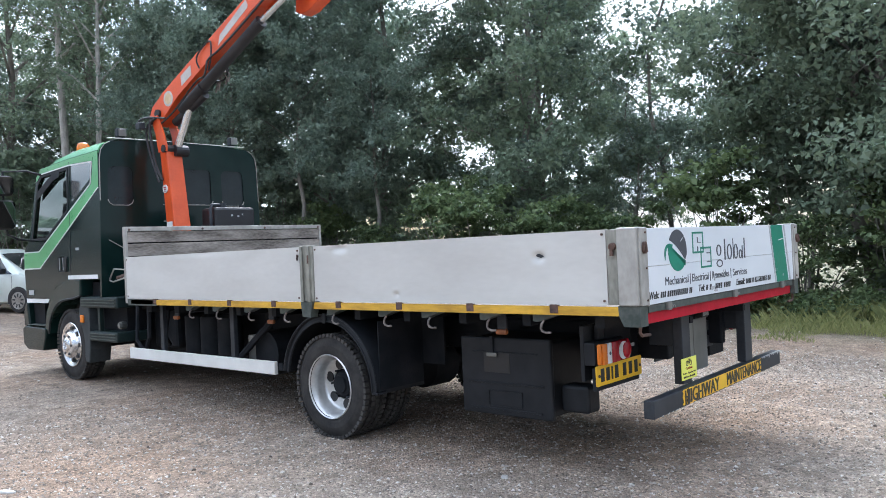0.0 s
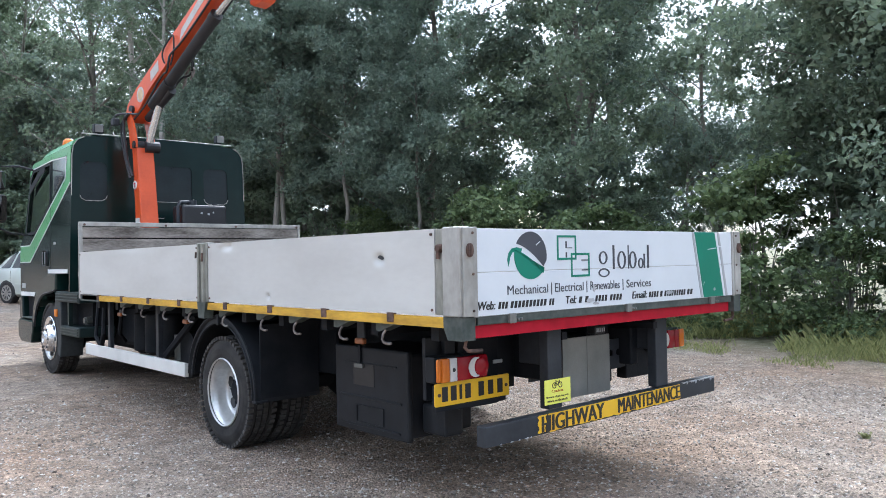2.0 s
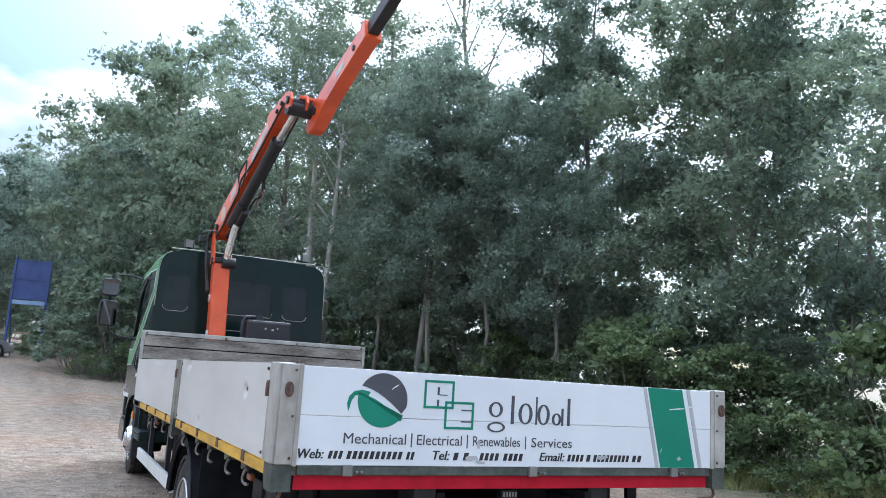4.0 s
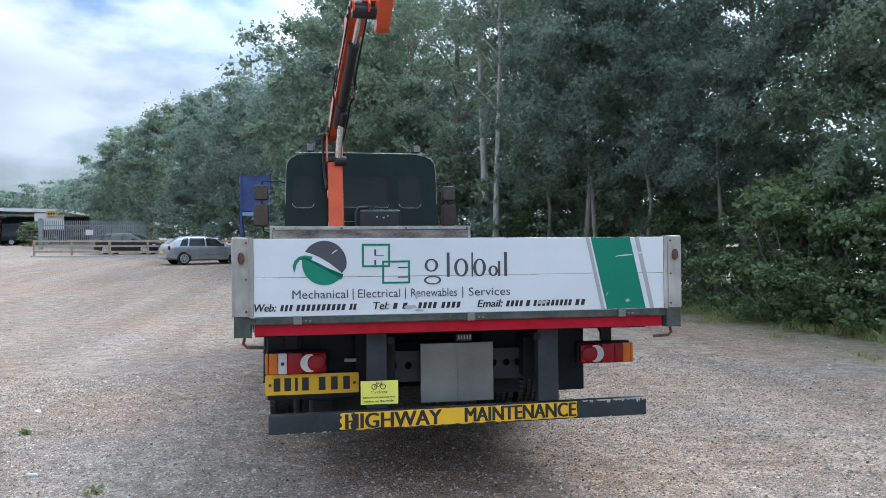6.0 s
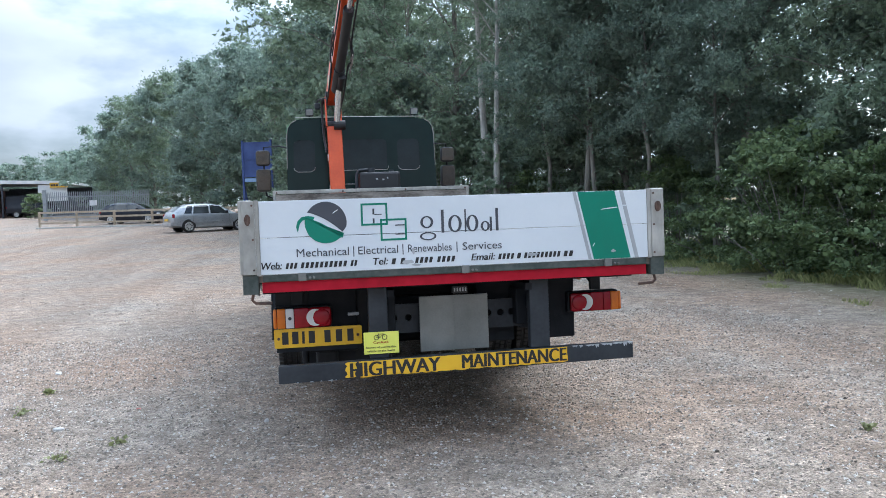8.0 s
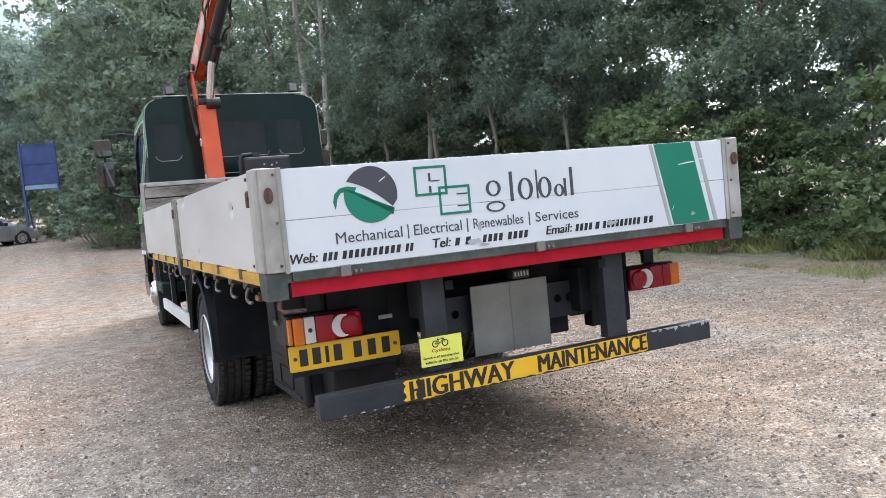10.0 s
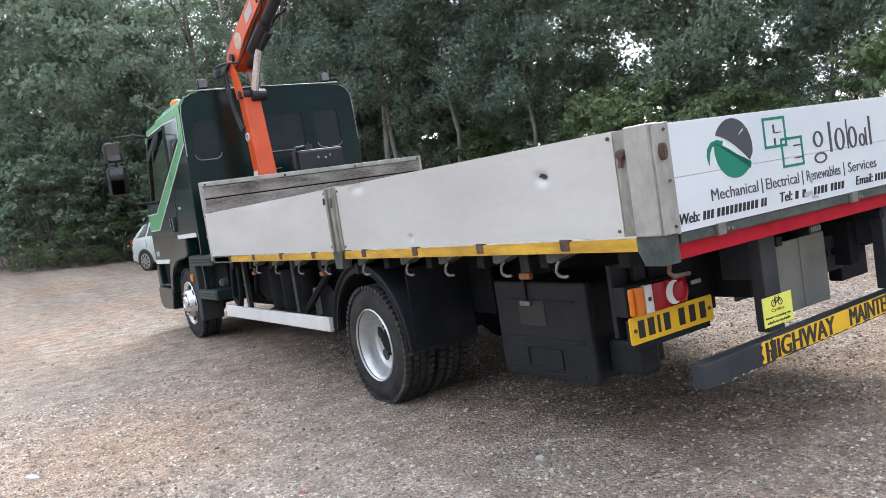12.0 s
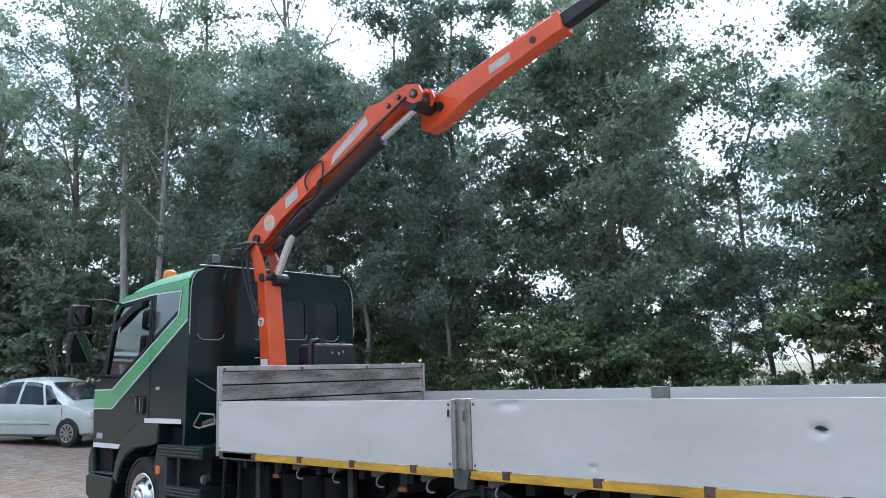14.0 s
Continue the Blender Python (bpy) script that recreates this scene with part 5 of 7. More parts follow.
# lamps
for sx in (-1, 1):
    bm = made_box(*sorted((sx * 1.105, sx * 0.76)), 0.375, 0.45, 0.643, 0.777, 0.01)
    box(bm, *sorted((sx * 1.0, sx * 0.93)), 0.41, 0.44, 0.78, 0.87, 0.004)
    box(bm, *sorted((sx * (1.1 if sx < 0 else 0.72), sx * 0.45)), 0.45, 0.475, 0.55, 0.87, 0.004)
    unit = part("tail_lamp", bm, PLASTIC, truck, "rear lamp cluster in a black housing")
    for mat, a, b in ((AMBER, 1.112, 1.091), (AMBER, 1.089, 1.04), (CLEAR_LENS if sx < 0 else RED_LENS, 1.038, 0.988), (RED_LENS, 0.986, 0.9), (RED_LENS, 0.905, 0.765)):
        part("lens", made_box(*sorted((sx * a, sx * b)), 0.328 + (0.008 if a > 1.1 else 0), 0.36, 0.650, 0.770, 0.009 if a > 1.1 else 0.02 if b < 0.8 else 0.006), mat, unit, smooth=True)
    dome = bmesh.new()
    ring_loft(dome, [[(sx * 0.822 + r * math.cos(a), yy, 0.71 + r * math.sin(a)) for a in np.linspace(0, 6.283, 25)[:-1]] for yy, r in ((0.329, 0.05), (0.321, 0.047), (0.315, 0.036), (0.312, 0.015))])
    part("lens_dome", dome, RED_LENS, unit, "round red lens", smooth=True)
    bm = bmesh.new()
    moon = [(0.862 - 0.052 * math.cos(a), 0.71 + 0.052 * math.sin(a)) for a in np.linspace(2.4, -2.4, 17)] + [(0.822 - 0.052 * math.cos(a), 0.71 + 0.052 * math.sin(a)) for a in np.linspace(-0.95, 0.95, 9)]
    moon = [(2 * 0.862 - x if x > 2 else x, q) for x, q in moon]
    prism(bm, [(sx * (1.724 - x) if k < 17 else sx * (1.644 - x), q) for k, (x, q) in enumerate(moon)], "y", 0.3245, 0.3275)
    if sx < 0:
        dot = bmesh.new()
        ring_loft(dot, [[(sx * 1.013 + r * math.cos(a), yy, 0.71 + r * math.sin(a)) for a in np.linspace(0, 6.283, 13)[:-1]] for yy, r in ((0.329, 0.011), (0.326, 0.010))])
        part("bulb", dot, GREY_STEEL, unit)
    part("lens_ring", bm, CLEAR_LENS, unit, "white crescent lens")
    part("lamp_wire", tube(bmesh.new(), [(sx * 0.98, 0.43, 0.79), (sx * 0.93, 0.43, 0.84), (sx * 0.9, 0.42, 0.88)], 0.007, 6), CHASSIS, unit)
bm = bmesh.new()
prism(bm, rounded(-1.112, -0.58, 0.527, 0.643, 0.008, 3), "y", 0.366, 0.372)
plate = part("number_plate", bm, SIGN_YELLOW, truck, "yellow rear number plate with dark bars")
bm = bmesh.new()
for x in (-1.045, -0.985, -0.925, -0.885, -0.79, -0.72, -0.65):
    box(bm, x - 0.02, x + 0.018 if x != -0.925 else x - 0.004, 0.3635, 0.3665, 0.549, 0.624)
parts("plate_bar", bm, BLACK_INK, plate)
bm = bmesh.new()
for x in (-1.085, -0.605):
    tube(bm, [(x, 0.366, 0.585), (x, 0.36, 0.585)], 0.009, 8)
parts("plate_screw", bm, RUST, plate)
part("plate_bracket", made_box(-1.1, -0.6, 0.374, 0.40, 0.5, 0.63), CHASSIS, truck)
notice = part("cycle_notice", made_box(-0.590, -0.383, 0.0985, 0.1025, 0.517, 0.646, 0.001), PALE_YELLOW, truck, "pale yellow cyclist warning notice")
bm = bmesh.new()
for wx in (-0.515, -0.467):
    prism_ring = [(wx + 0.016 * math.cos(a), 0.614 + 0.016 * math.sin(a)) for a in np.linspace(0, 6.283, 17)[:-1]]
    holed(bm, prism_ring, [[(wx + 0.012 * math.cos(a), 0.614 + 0.012 * math.sin(a)) for a in np.linspace(0, 6.283, 17)[:-1]]], "y", 0.097, 0.0985)
for a, b in (((-0.515, 0.614), (-0.503, 0.634)), ((-0.503, 0.632), (-0.474, 0.634)), ((-0.503, 0.632), (-0.492, 0.614)), ((-0.492, 0.614), (-0.474, 0.634)), ((-0.467, 0.614), (-0.476, 0.64)), ((-0.492, 0.614), (-0.515, 0.614)), ((-0.505, 0.637), (-0.498, 0.64))):
    tube(bm, [(a[0], 0.0975, a[1]), (b[0], 0.0975, b[1])], 0.0017, 4)
part("cycle_symbol", bm, BLACK_INK, notice)
lettering("lettering", "Cyclists", -0.535, -0.445, 0.574, 0.592, 0.097, RED_LENS, notice)
lettering("lettering", "Beware of passing this", -0.578, -0.403, 0.548, 0.562, 0.097, BLACK_INK, notice)
lettering("lettering", "vehicle on the inside", -0.572, -0.409, 0.529, 0.542, 0.097, BLACK_INK, notice)
for ob in [notice, *notice.children]:
    for v in ob.data.vertices:
        v.co.z -= 0.017


# ---- cab ----
def tumble(bm):
    """The cab's sides lean in a little towards the roof."""
    for v in bm.verts:
        v.co.x *= 1 - 0.026 * (v.co.z - 1.2)
    return bm


SIDE = [(6.475, 1.20), (7.2, 1.20), (7.62, 1.12), (7.8, 0.93), (8.47, 0.93), (8.53, 1.3), (8.51, 1.58), (8.36, 1.70), (8.12, 2.45), (7.97, 2.55), (7.2, 2.585), (6.475, 2.60)]
WINDOW = [(8.27, 1.695), (7.86, 1.695), (7.25, 2.0), (7.25, 2.478), (7.97, 2.45), (8.075, 2.365)]
QUARTER = [(7.13, 2.08), (6.655, 2.31), (6.615, 2.505), (7.13, 2.52)]
BAND = [(8.525, 1.345), (8.523, 1.54), (8.07, 1.54), (6.64, 2.245), (6.585, 2.54), (6.476, 2.545), (6.476, 2.2), (8.05, 1.347)]


def ribbon(bm, line, w, x0, x1):
    """A narrow stripe along a line of (y, z) on the cab's side."""
    for (a, b), (c, d) in zip(line, line[1:]):
        n = Vector((-(d - b), c - a)).normalized() * w / 2
        prism(bm, [(a - n.x, b - n.y), (c - n.x, d - n.y), (c + n.x, d + n.y), (a + n.x, b + n.y)], "x", x0, x1)
    return bm


bm = bmesh.new()
rear_outline = [(-1.06, 1.0), (1.06, 1.0), (1.06, 2.5), (1.045, 2.6), (1.0, 2.665), (0.92, 2.705), (0.5, 2.735), (0, 2.742), (-0.5, 2.735), (-0.92, 2.705), (-1.0, 2.665), (-1.045, 2.6), (-1.06, 2.5)]
REAR_WINDOWS = [rounded(-0.967, -0.666, 2.005, 2.43, 0.07), rounded(-0.30, 0.36, 2.02, 2.43, 0.05), rounded(0.514, 0.835, 2.005, 2.43, 0.07)]
holed(bm, rear_outline, REAR_WINDOWS, "y", 6.44, 6.475)
cab = part("cab", tumble(bm), DARK_GREEN, truck, "dark green sleeper cab shell")
cab.location, cab.scale = (-0.05, 0, 0), (0.985, 1, 1)
for hole in REAR_WINDOWS:
    bm = bmesh.new()
    prism(bm, hole, "y", 6.452, 6.46)
    part("rear_window", tumble(bm), BLANK, cab, "blanked rear window pressed into the panel")
bm = bmesh.new()
for x0, x1 in ((-0.967, -0.666), (0.514, 0.835)):
    tube(bm, [(x0, 6.438, 2.06), (x0 + 0.015, 6.437, 2.025), (x0 + 0.06, 6.437, 2.0), (x1 - 0.06, 6.437, 2.0), (x1 - 0.015, 6.437, 2.025), (x1, 6.438, 2.06)], 0.0045, 6)
tube(bm, [(-0.3, 6.436, 2.01), (0.36, 6.436, 2.01), (0.38, 6.438, 2.06)], 0.0045, 6)
tube(bm, [(-0.3, 6.436, 1.82), (0.0, 6.436, 1.82)], 0.0045, 6)
tube(bm, [(-0.97, 6.436, 1.62), (-0.75, 6.436, 1.5)], 0.0045, 6)
parts("pressed_rib", tumble(bm), ALU, cab)
bm = bmesh.new()
for sx in (-1, 1):
    tube(bm, [(sx * 1.058, 6.436, 2.05), (sx * 1.06, 6.436, 2.5), (sx * 1.045, 6.436, 2.6), (sx * 1.0, 6.436, 2.665), (sx * 0.93, 6.436, 2.7)], 0.005, 6)
parts("edge_stripe", tumble(bm), ALU, cab, "thin pale line along the cab's rear edge")

# roof: sections from the rear wall to the windscreen's head
bm = bmesh.new()
sections = []
for y, dz, k in ((6.475, 0, 1), (6.7, 0.0, 1), (7.2, -0.01, 1), (7.6, -0.045, 1.0), (7.85, -0.1, 0.995), (8.0, -0.165, 0.985), (8.1, -0.25, 0.975)):
    low = 2.585 - 0.085 * smoothstep(7.6, 8.1, y)
    arch = [(-1.06, low - 0.02), (-1.058, 2.6 + dz * 0.7), (-1.03, 2.655 + dz), (-0.95, 2.70 + dz), (-0.5, 2.735 + dz), (0, 2.742 + dz)]
    arch += [(-x, z) for x, z in arch[-2::-1]]
    outer = [(x * k, y, z) for x, z in arch]
    inner = [(x * k * 0.96, y, z - 0.035) for x, z in arch[::-1]]
    sections.append(outer + inner)
ring_loft(bm, sections)
part("roof", tumble(bm), LIGHT_GREEN, cab, "light green cab roof", smooth=True)
part("roof_top", tumble(prism(bmesh.new(), [(6.5, 2.735), (7.55, 2.70), (7.55, 2.712), (6.5, 2.75)], "x", -0.82, 0.82)), DARK_GREEN, cab)
for sx in (-1, 1):
    xo, xi = sx * 1.06, sx * 1.015
    bm = bmesh.new()
    holed(bm, SIDE, [WINDOW], "x", xo, xi)
    side = part("cab_side", tumble(bm), DARK_GREEN, cab, "dark green cab side with door")
    part("green_band", tumble(prism(bmesh.new(), BAND, "x", sx * 1.0605, sx * 1.0635)), LIGHT_GREEN, side, "light green slanting band")
    part("green_band", tumble(prism(bmesh.new(), [(6.60, 2.532), (6.60, 2.492), (7.2, 2.51), (7.98, 2.48), (8.11, 2.40), (8.12, 2.445), (7.97, 2.545), (7.2, 2.58), (6.477, 2.595), (6.477, 2.542)], "x", sx * 1.0605, sx * 1.0635)), LIGHT_GREEN, side, "light green strip below the roof")
    bm = ribbon(bmesh.new(), [(8.523, 1.545), (8.07, 1.545), (6.66, 2.25), (6.62, 2.49), (7.2, 2.508), (7.98, 2.478)], 0.014, sx * 1.0605, sx * 1.066)
    ribbon(bm, [(8.525, 1.342), (8.05, 1.342), (6.476, 2.195)], 0.014, sx * 1.0605, sx * 1.066)
    parts("pin_stripe", tumble(bm), WHITE_STRIPE, side, "white pin stripe")
    bm = bmesh.new()
    prism(bm, [(7.27, 1.203), (6.52, 1.203), (6.52, 1.25), (7.27, 1.25)], "x", sx * 1.0605, sx * 1.064)
    prism(bm, [(8.47, 0.925), (7.84, 0.925), (7.79, 0.975), (8.47, 0.975)], "x", sx * 1.0605, sx * 1.064)
    parts("sill_stripe", tumble(bm), WHITE_STRIPE, side)
    bm = ribbon(bmesh.new(), [(7.2, 2.55), (7.2, 1.24)], 0.01, sx * 1.0605, sx * 1.0645)
    part("door_gap", tumble(bm), BLACK_INK, side)
    part("quarter_window", tumble(prism(bmesh.new(), QUARTER, "x", sx * 1.0605, sx * 1.0635)), TINTED, side, "tinted quarter window that mirrors the sky")
    pane = part("side_window", tumble(prism(bmesh.new(), WINDOW, "x", sx * 1.036, sx * 1.04)), GLASS, side, "clear door window")
    pane.visible_shadow = False
    bm = bmesh.new()
    ribbon(bm, WINDOW + WINDOW[:1], 0.03, sx * 1.0605, sx * 1.064)
    part("window_seal", tumble(bm), PLASTIC, side)
    part("wind_deflector", tumble(prism(bmesh.new(), [(8.08, 2.17), (8.06, 2.27), (7.64, 2.44), (7.42, 2.46), (7.44, 2.40), (7.6, 2.37)], "x", sx * 1.07, sx * 1.078)), PLASTIC, side, "smoked wind deflector")
    bm = made_box(*sorted((sx * 1.05, sx * 1.066)), 7.285, 7.485, 1.29, 1.47, 0.03)
    handle = part("door_handle", tumble(bm), BLACK_INK, side)
    part("grip", made_box(*sorted((sx * 1.062, sx * 1.082)), 7.40, 7.425, 1.315, 1.45, 0.008), DARK_GREEN, handle, "dark door grip")
    edge = bmesh.new()
    for yy in (7.292, 7.38, 7.478):
        tube(edge, [(sx * 1.066, yy, 1.31), (sx * 1.066, yy, 1.455)], 0.004, 6)
    parts("recess_edge", edge, SILVER_INK, handle)
    part("badge", tumble(made_box(*sorted((sx * 1.0605, sx * 1.064)), 8.25, 8.4, 1.02, 1.08)), SILVER_INK, side)
    part("badge", tumble(made_box(*sorted((sx * 1.0605, sx * 1.064)), 6.98, 7.06, 1.53, 1.56)), SILVER_INK, side)
    # wing over the front wheel
    outer = [(7.985, 0.63), (7.93, 0.79), (7.84, 0.92), (7.72, 1.03), (7.58, 1.12), (7.44, 1.18), (7.2, 1.203), (6.97, 1.2)]
    inner = [(6.985, 1.015), (7.15, 0.985), (7.34, 0.972), (7.5, 0.95), (7.64, 0.89), (7.75, 0.8), (7.83, 0.68), (7.87, 0.56)]
    wing = prism(bmesh.new(), outer + inner, "x", sx * 1.1, sx * 0.82)
    bmesh.ops.bevel(wing, geom=[e for e in wing.edges if abs(e.verts[0].co.x - e.verts[1].co.x) < 1e-6], offset=0.022, segments=3, profile=0.5, affect="EDGES")
    wing = part("front_wing", wing, WING_GREEN, truck, "dark green front wing with rounded top")
    lip = bmesh.new()
    tube(lip, [(sx * 1.098, y, z) for y, z in inner], 0.012, 6)
    part("wing_lip", lip, PLASTIC, wing, "black arch lip", smooth=True)
    # steps
    bm = made_box(*sorted((sx * 1.1, sx * 0.72)), 6.11, 6.965, 0.885, 1.003, 0.012)
    box(bm, *sorted((sx * 1.1, sx * 0.72)), 6.13, 6.775, 0.52, 0.628, 0.012)
    box(bm, *sorted((sx * 1.07, sx * 1.03)), 6.575, 6.625, 0.62, 0.89)
    step = part("cab_step", bm, STEP_GREEN, truck, "dark green cab step box")
    # the shaded void between the steps, given as a dark-coloured plate
    part("step_back", made_box(*sorted((sx * 0.92, sx * 0.7)), 6.25, 6.85, 0.5, 0.9), CHASSIS, step, "dark plate standing in for the shade behind the steps")
    bm = bmesh.new()
    for z in (0.905, 0.937, 0.968, 0.54, 0.57, 0.6):
        box(bm, *sorted((sx * 1.095, sx * 1.113)), 6.14 if z > 0.7 else 6.15, 6.94 if z > 0.7 else 6.75, z, z + 0.011, 0.002)
    parts("step_rib", bm, POST_FOOT, step)
    bm = bmesh.new()
    tube(bm, [(sx * 0.92, 6.3, 0.69), (sx * 0.985, 6.29, 0.69)], 0.042, 12)
    tube(bm, [(sx * 0.985, 6.29, 0.69), (sx * 1.0, 6.29, 0.69)], 0.03, 12)
    parts("filler_cap", bm, GALV, step, "small bright filler cap", smooth=True)
    bm = bmesh.new()
    prism(bm, [(7.34 + 0.428 * math.cos(radians(a)), 0.448 + 0.428 * math.sin(radians(a))) for a in range(132, 204, 8)] + [(6.9, 0.28), (6.83, 0.27), (6.79, 0.42), (6.775, 0.7), (6.79, 0.88), (6.88, 0.99), (6.985, 1.0)], "x", sx * 1.095, sx * 0.85)
    bmesh.ops.bevel(bm, geom=[e for e in bm.edges if abs(e.verts[0].co.x - e.verts[1].co.x) < 1e-6], offset=0.012, segments=2, profile=0.5, affect="EDGES")
    part("wheel_flap", bm, FLAP_GREY, truck, "grey-black moulded flap behind the wheel")
    part("indicator", made_box(*sorted((sx * 1.09, sx * 1.118)), 6.9, 6.975, 0.715, 0.8, 0.012), AMBER, truck, "amber side indicator")
    # mirrors
    bm = bmesh.new()
    tube(bm, [(sx * 1.02, 7.95, 2.46), (sx * 1.2, 8.05, 2.52), (sx * 1.44, 8.12, 2.51), (sx * 1.45, 8.12, 1.95), (sx * 1.42, 8.1, 1.76), (sx * 1.3, 8.1, 1.70), (sx * 1.06, 8.2, 1.68)], 0.014, 7)
    arm = part("mirror_arm", bm, PLASTIC, truck, "black tubular mirror arm", smooth=True)
    for z0, z1, w in ((2.22, 2.46, 0.11), (1.82, 2.17, 0.115)):
        head_m = part("mirror_head", made_box(*sorted((sx * (1.455 - w), sx * (1.455 + w))), 8.04, 8.17, z0, z1, 0.045), PLASTIC, arm, "black mirror housing", smooth=True)
        pane = bmesh.new()
        prism(pane, rounded(*sorted((sx * (1.455 - w + 0.015), sx * (1.455 + w - 0.015))), z0 + 0.02, z1 - 0.02, 0.03), "y", 8.036, 8.0395)
        # the glass is tipped down towards the road behind
        bmesh.ops.rotate(pane, verts=pane.verts, cent=(sx * 1.455, 8.04, z0), matrix=Matrix.Rotation(radians(6), 3, "X"))
        part("mirror_glass", pane, MIRROR, head_m)

bm = bmesh.new()
prism(bm, [(8.335, 1.70), (8.345, 1.70), (8.105, 2.48), (8.095, 2.48)], "x", -1.0, 1.0)
ws = part("windscreen", tumble(bm), GLASS, cab, "large raked windscreen")
ws.visible_shadow = False
bm = bmesh.new()
box(bm, -1.01, 1.01, 8.3, 8.53, 0.9, 1.7, 0.03)
part("front_panel", bm, DARK_GREEN, cab, "dark green front panel")
bm = bmesh.new()
prism(bm, [(8.08, 0.34), (8.55, 0.335), (8.68, 0.40), (8.69, 0.60), (8.6, 0.635), (7.985, 0.622), (8.0, 0.5)], "x", -1.09, 1.09)
# solid block whose dark colour gives the shade of the recess
part("bumper_recess", prism(bmesh.new(), [(8.2, 0.64), (8.62, 0.64), (8.64, 0.78), (8.58, 0.91), (8.2, 0.91)], "x", -1.0, 1.0), CHASSIS, truck, "dark block for the shade in the recess over the bumper")
prism(bm, [(8.5, 0.62), (8.665, 0.62), (8.675, 0.8), (8.6, 0.92), (8.54, 0.92)], "x", -1.075, 1.075)
bmesh.ops.bevel(bm, geom=list(bm.edges), offset=0.02, segments=2, profile=0.5, affect="EDGES")
part("front_bumper", bm, DARK_GREEN, truck, "dark green front bumper with corner step")
part("bumper_step", made_box(-1.085, -0.86, 8.0, 8.5, 0.642, 0.655, 0.004), POST_FOOT, truck, "paler grey-green top of the bumper's corner step")
bm = made_box(-0.95, 0.95, 6.5, 8.28, 0.98, 1.16)
box(bm, -0.72, 0.72, 6.6, 8.2, 0.55, 0.98)
part("cab_underside", bm, CHASSIS, truck)
part("dashboard", made_box(-0.98, 0.98, 8.0, 8.3, 1.3, 1.68, 0.04), PLASTIC, cab)
for x in (-0.55, 0.5):
    bm = made_box(x - 0.24, x + 0.24, 7.2, 7.68, 1.42, 1.58, 0.04)
    box(bm, x - 0.23, x + 0.23, 7.1, 7.24, 1.55, 2.12, 0.05)
    box(bm, x - 0.13, x + 0.13, 7.08, 7.2, 2.14, 2.36, 0.04)
    box(bm, x - 0.15, x + 0.15, 7.25, 7.6, 1.16, 1.42)
    part("cab_seat", bm, FABRIC, cab, "dark cloth cab seat")
bm = bmesh.new()
ring = [Vector((0.5 + 0.21 * math.cos(a), 7.88 + 0.08 * math.sin(a), 1.72 + 0.19 * math.sin(a))) for a in np.linspace(0, 6.283, 19)]
tube(bm, ring, 0.014, 6)
part("steering_wheel", bm, PLASTIC, cab)
# work lamps and beacon on the roof
for x in (-0.70, 0.775):
    bm = made_box(x - 0.055, x + 0.055, 6.53, 6.61, 2.77, 2.87, 0.012)
    box(bm, x - 0.012, x + 0.012, 6.55, 6.59, 2.70, 2.78)
    wl_ob = part("work_lamp", bm, GREY_STEEL, cab, "grey square work lamp on the roof")
    part("lamp_glass", made_box(x - 0.045, x + 0.045, 6.524, 6.53, 2.78, 2.86, 0.002), GALV, wl_ob)
bm = bmesh.new()
ring_loft(bm, [[(-0.8 + r * math.cos(a), 7.3 + r * math.sin(a), z) for a in np.linspace(0, 6.283, 21)[:-1]] for z, r in ((2.66, 0.078), (2.72, 0.076), (2.765, 0.068), (2.79, 0.045), (2.797, 0.01))])
part("beacon", bm, AMBER, cab, "amber warning beacon", smooth=True)
bm = bmesh.new()
tube(bm, [(-0.9, 6.5, 2.745), (-0.55, 6.5, 2.748), (0.9, 6.5, 2.745)], 0.008, 6)
part("roof_rail", bm, ALU, cab)
bm = bmesh.new()
tube(bm, [(-1.0, 6.46, 1.18), (-1.02, 6.3, 1.3), (-1.02, 6.04, 1.29), (-1.02, 6.03, 1.21), (-1.03, 6.3, 1.165), (-1.0, 6.46, 1.18)], 0.009, 6)
rail = part("coupling_bracket", bm, ALU, truck, "bright tubular bracket behind the cab")
bm = bmesh.new()
for y in (6.12, 6.2, 6.28):
    tube(bm, [(-1.0, y, 1.2), (-0.9, y, 1.23)], 0.022, 10)
parts("coupling", bm, RUST, rail, "dull red air coupling", smooth=True)

# ---- crane ----
bm = bmesh.new()
ring_loft(bm, [[(x, y, z) for x, y in ((x0, y0), (x1, y0), (x1, y1), (x0, y1))] for z, x0, x1, y0, y1 in
               ((0.9, -0.525, -0.32, 5.80, 6.03), (1.75, -0.52, -0.328, 5.885, 6.06), (2.45, -0.525, -0.338, 5.965, 6.11), (2.62, -0.53, -0.34, 5.98, 6.12))])
bmesh.ops.bevel(bm, geom=list(bm.edges), offset=0.012, segments=2, profile=0.5, affect="EDGES")
pillar = part("crane_pillar", bm, ORANGE, truck, "bright orange tapering crane pillar")
bm = bmesh.new()
for x in (-0.535, -0.345):
    prism(bm, [(5.96, 2.56), (6.12, 2.56), (6.16, 2.76), (6.215, 2.88), (6.22, 2.97), (6.12, 2.97), (6.0, 2.76), (5.95, 2.62)], "x", x - 0.008, x + 0.012)
parts("pillar_cheek", bm, ORANGE, pillar, "orange side plate at the pillar head")
bm = bmesh.new()
tube(bm, [(-0.555, 6.0, 2.59), (-0.3, 6.0, 2.59)], 0.042, 12)
tube(bm, [(-0.44, 5.96, 2.57), (-0.29, 5.96, 2.57)], 0.062, 14)
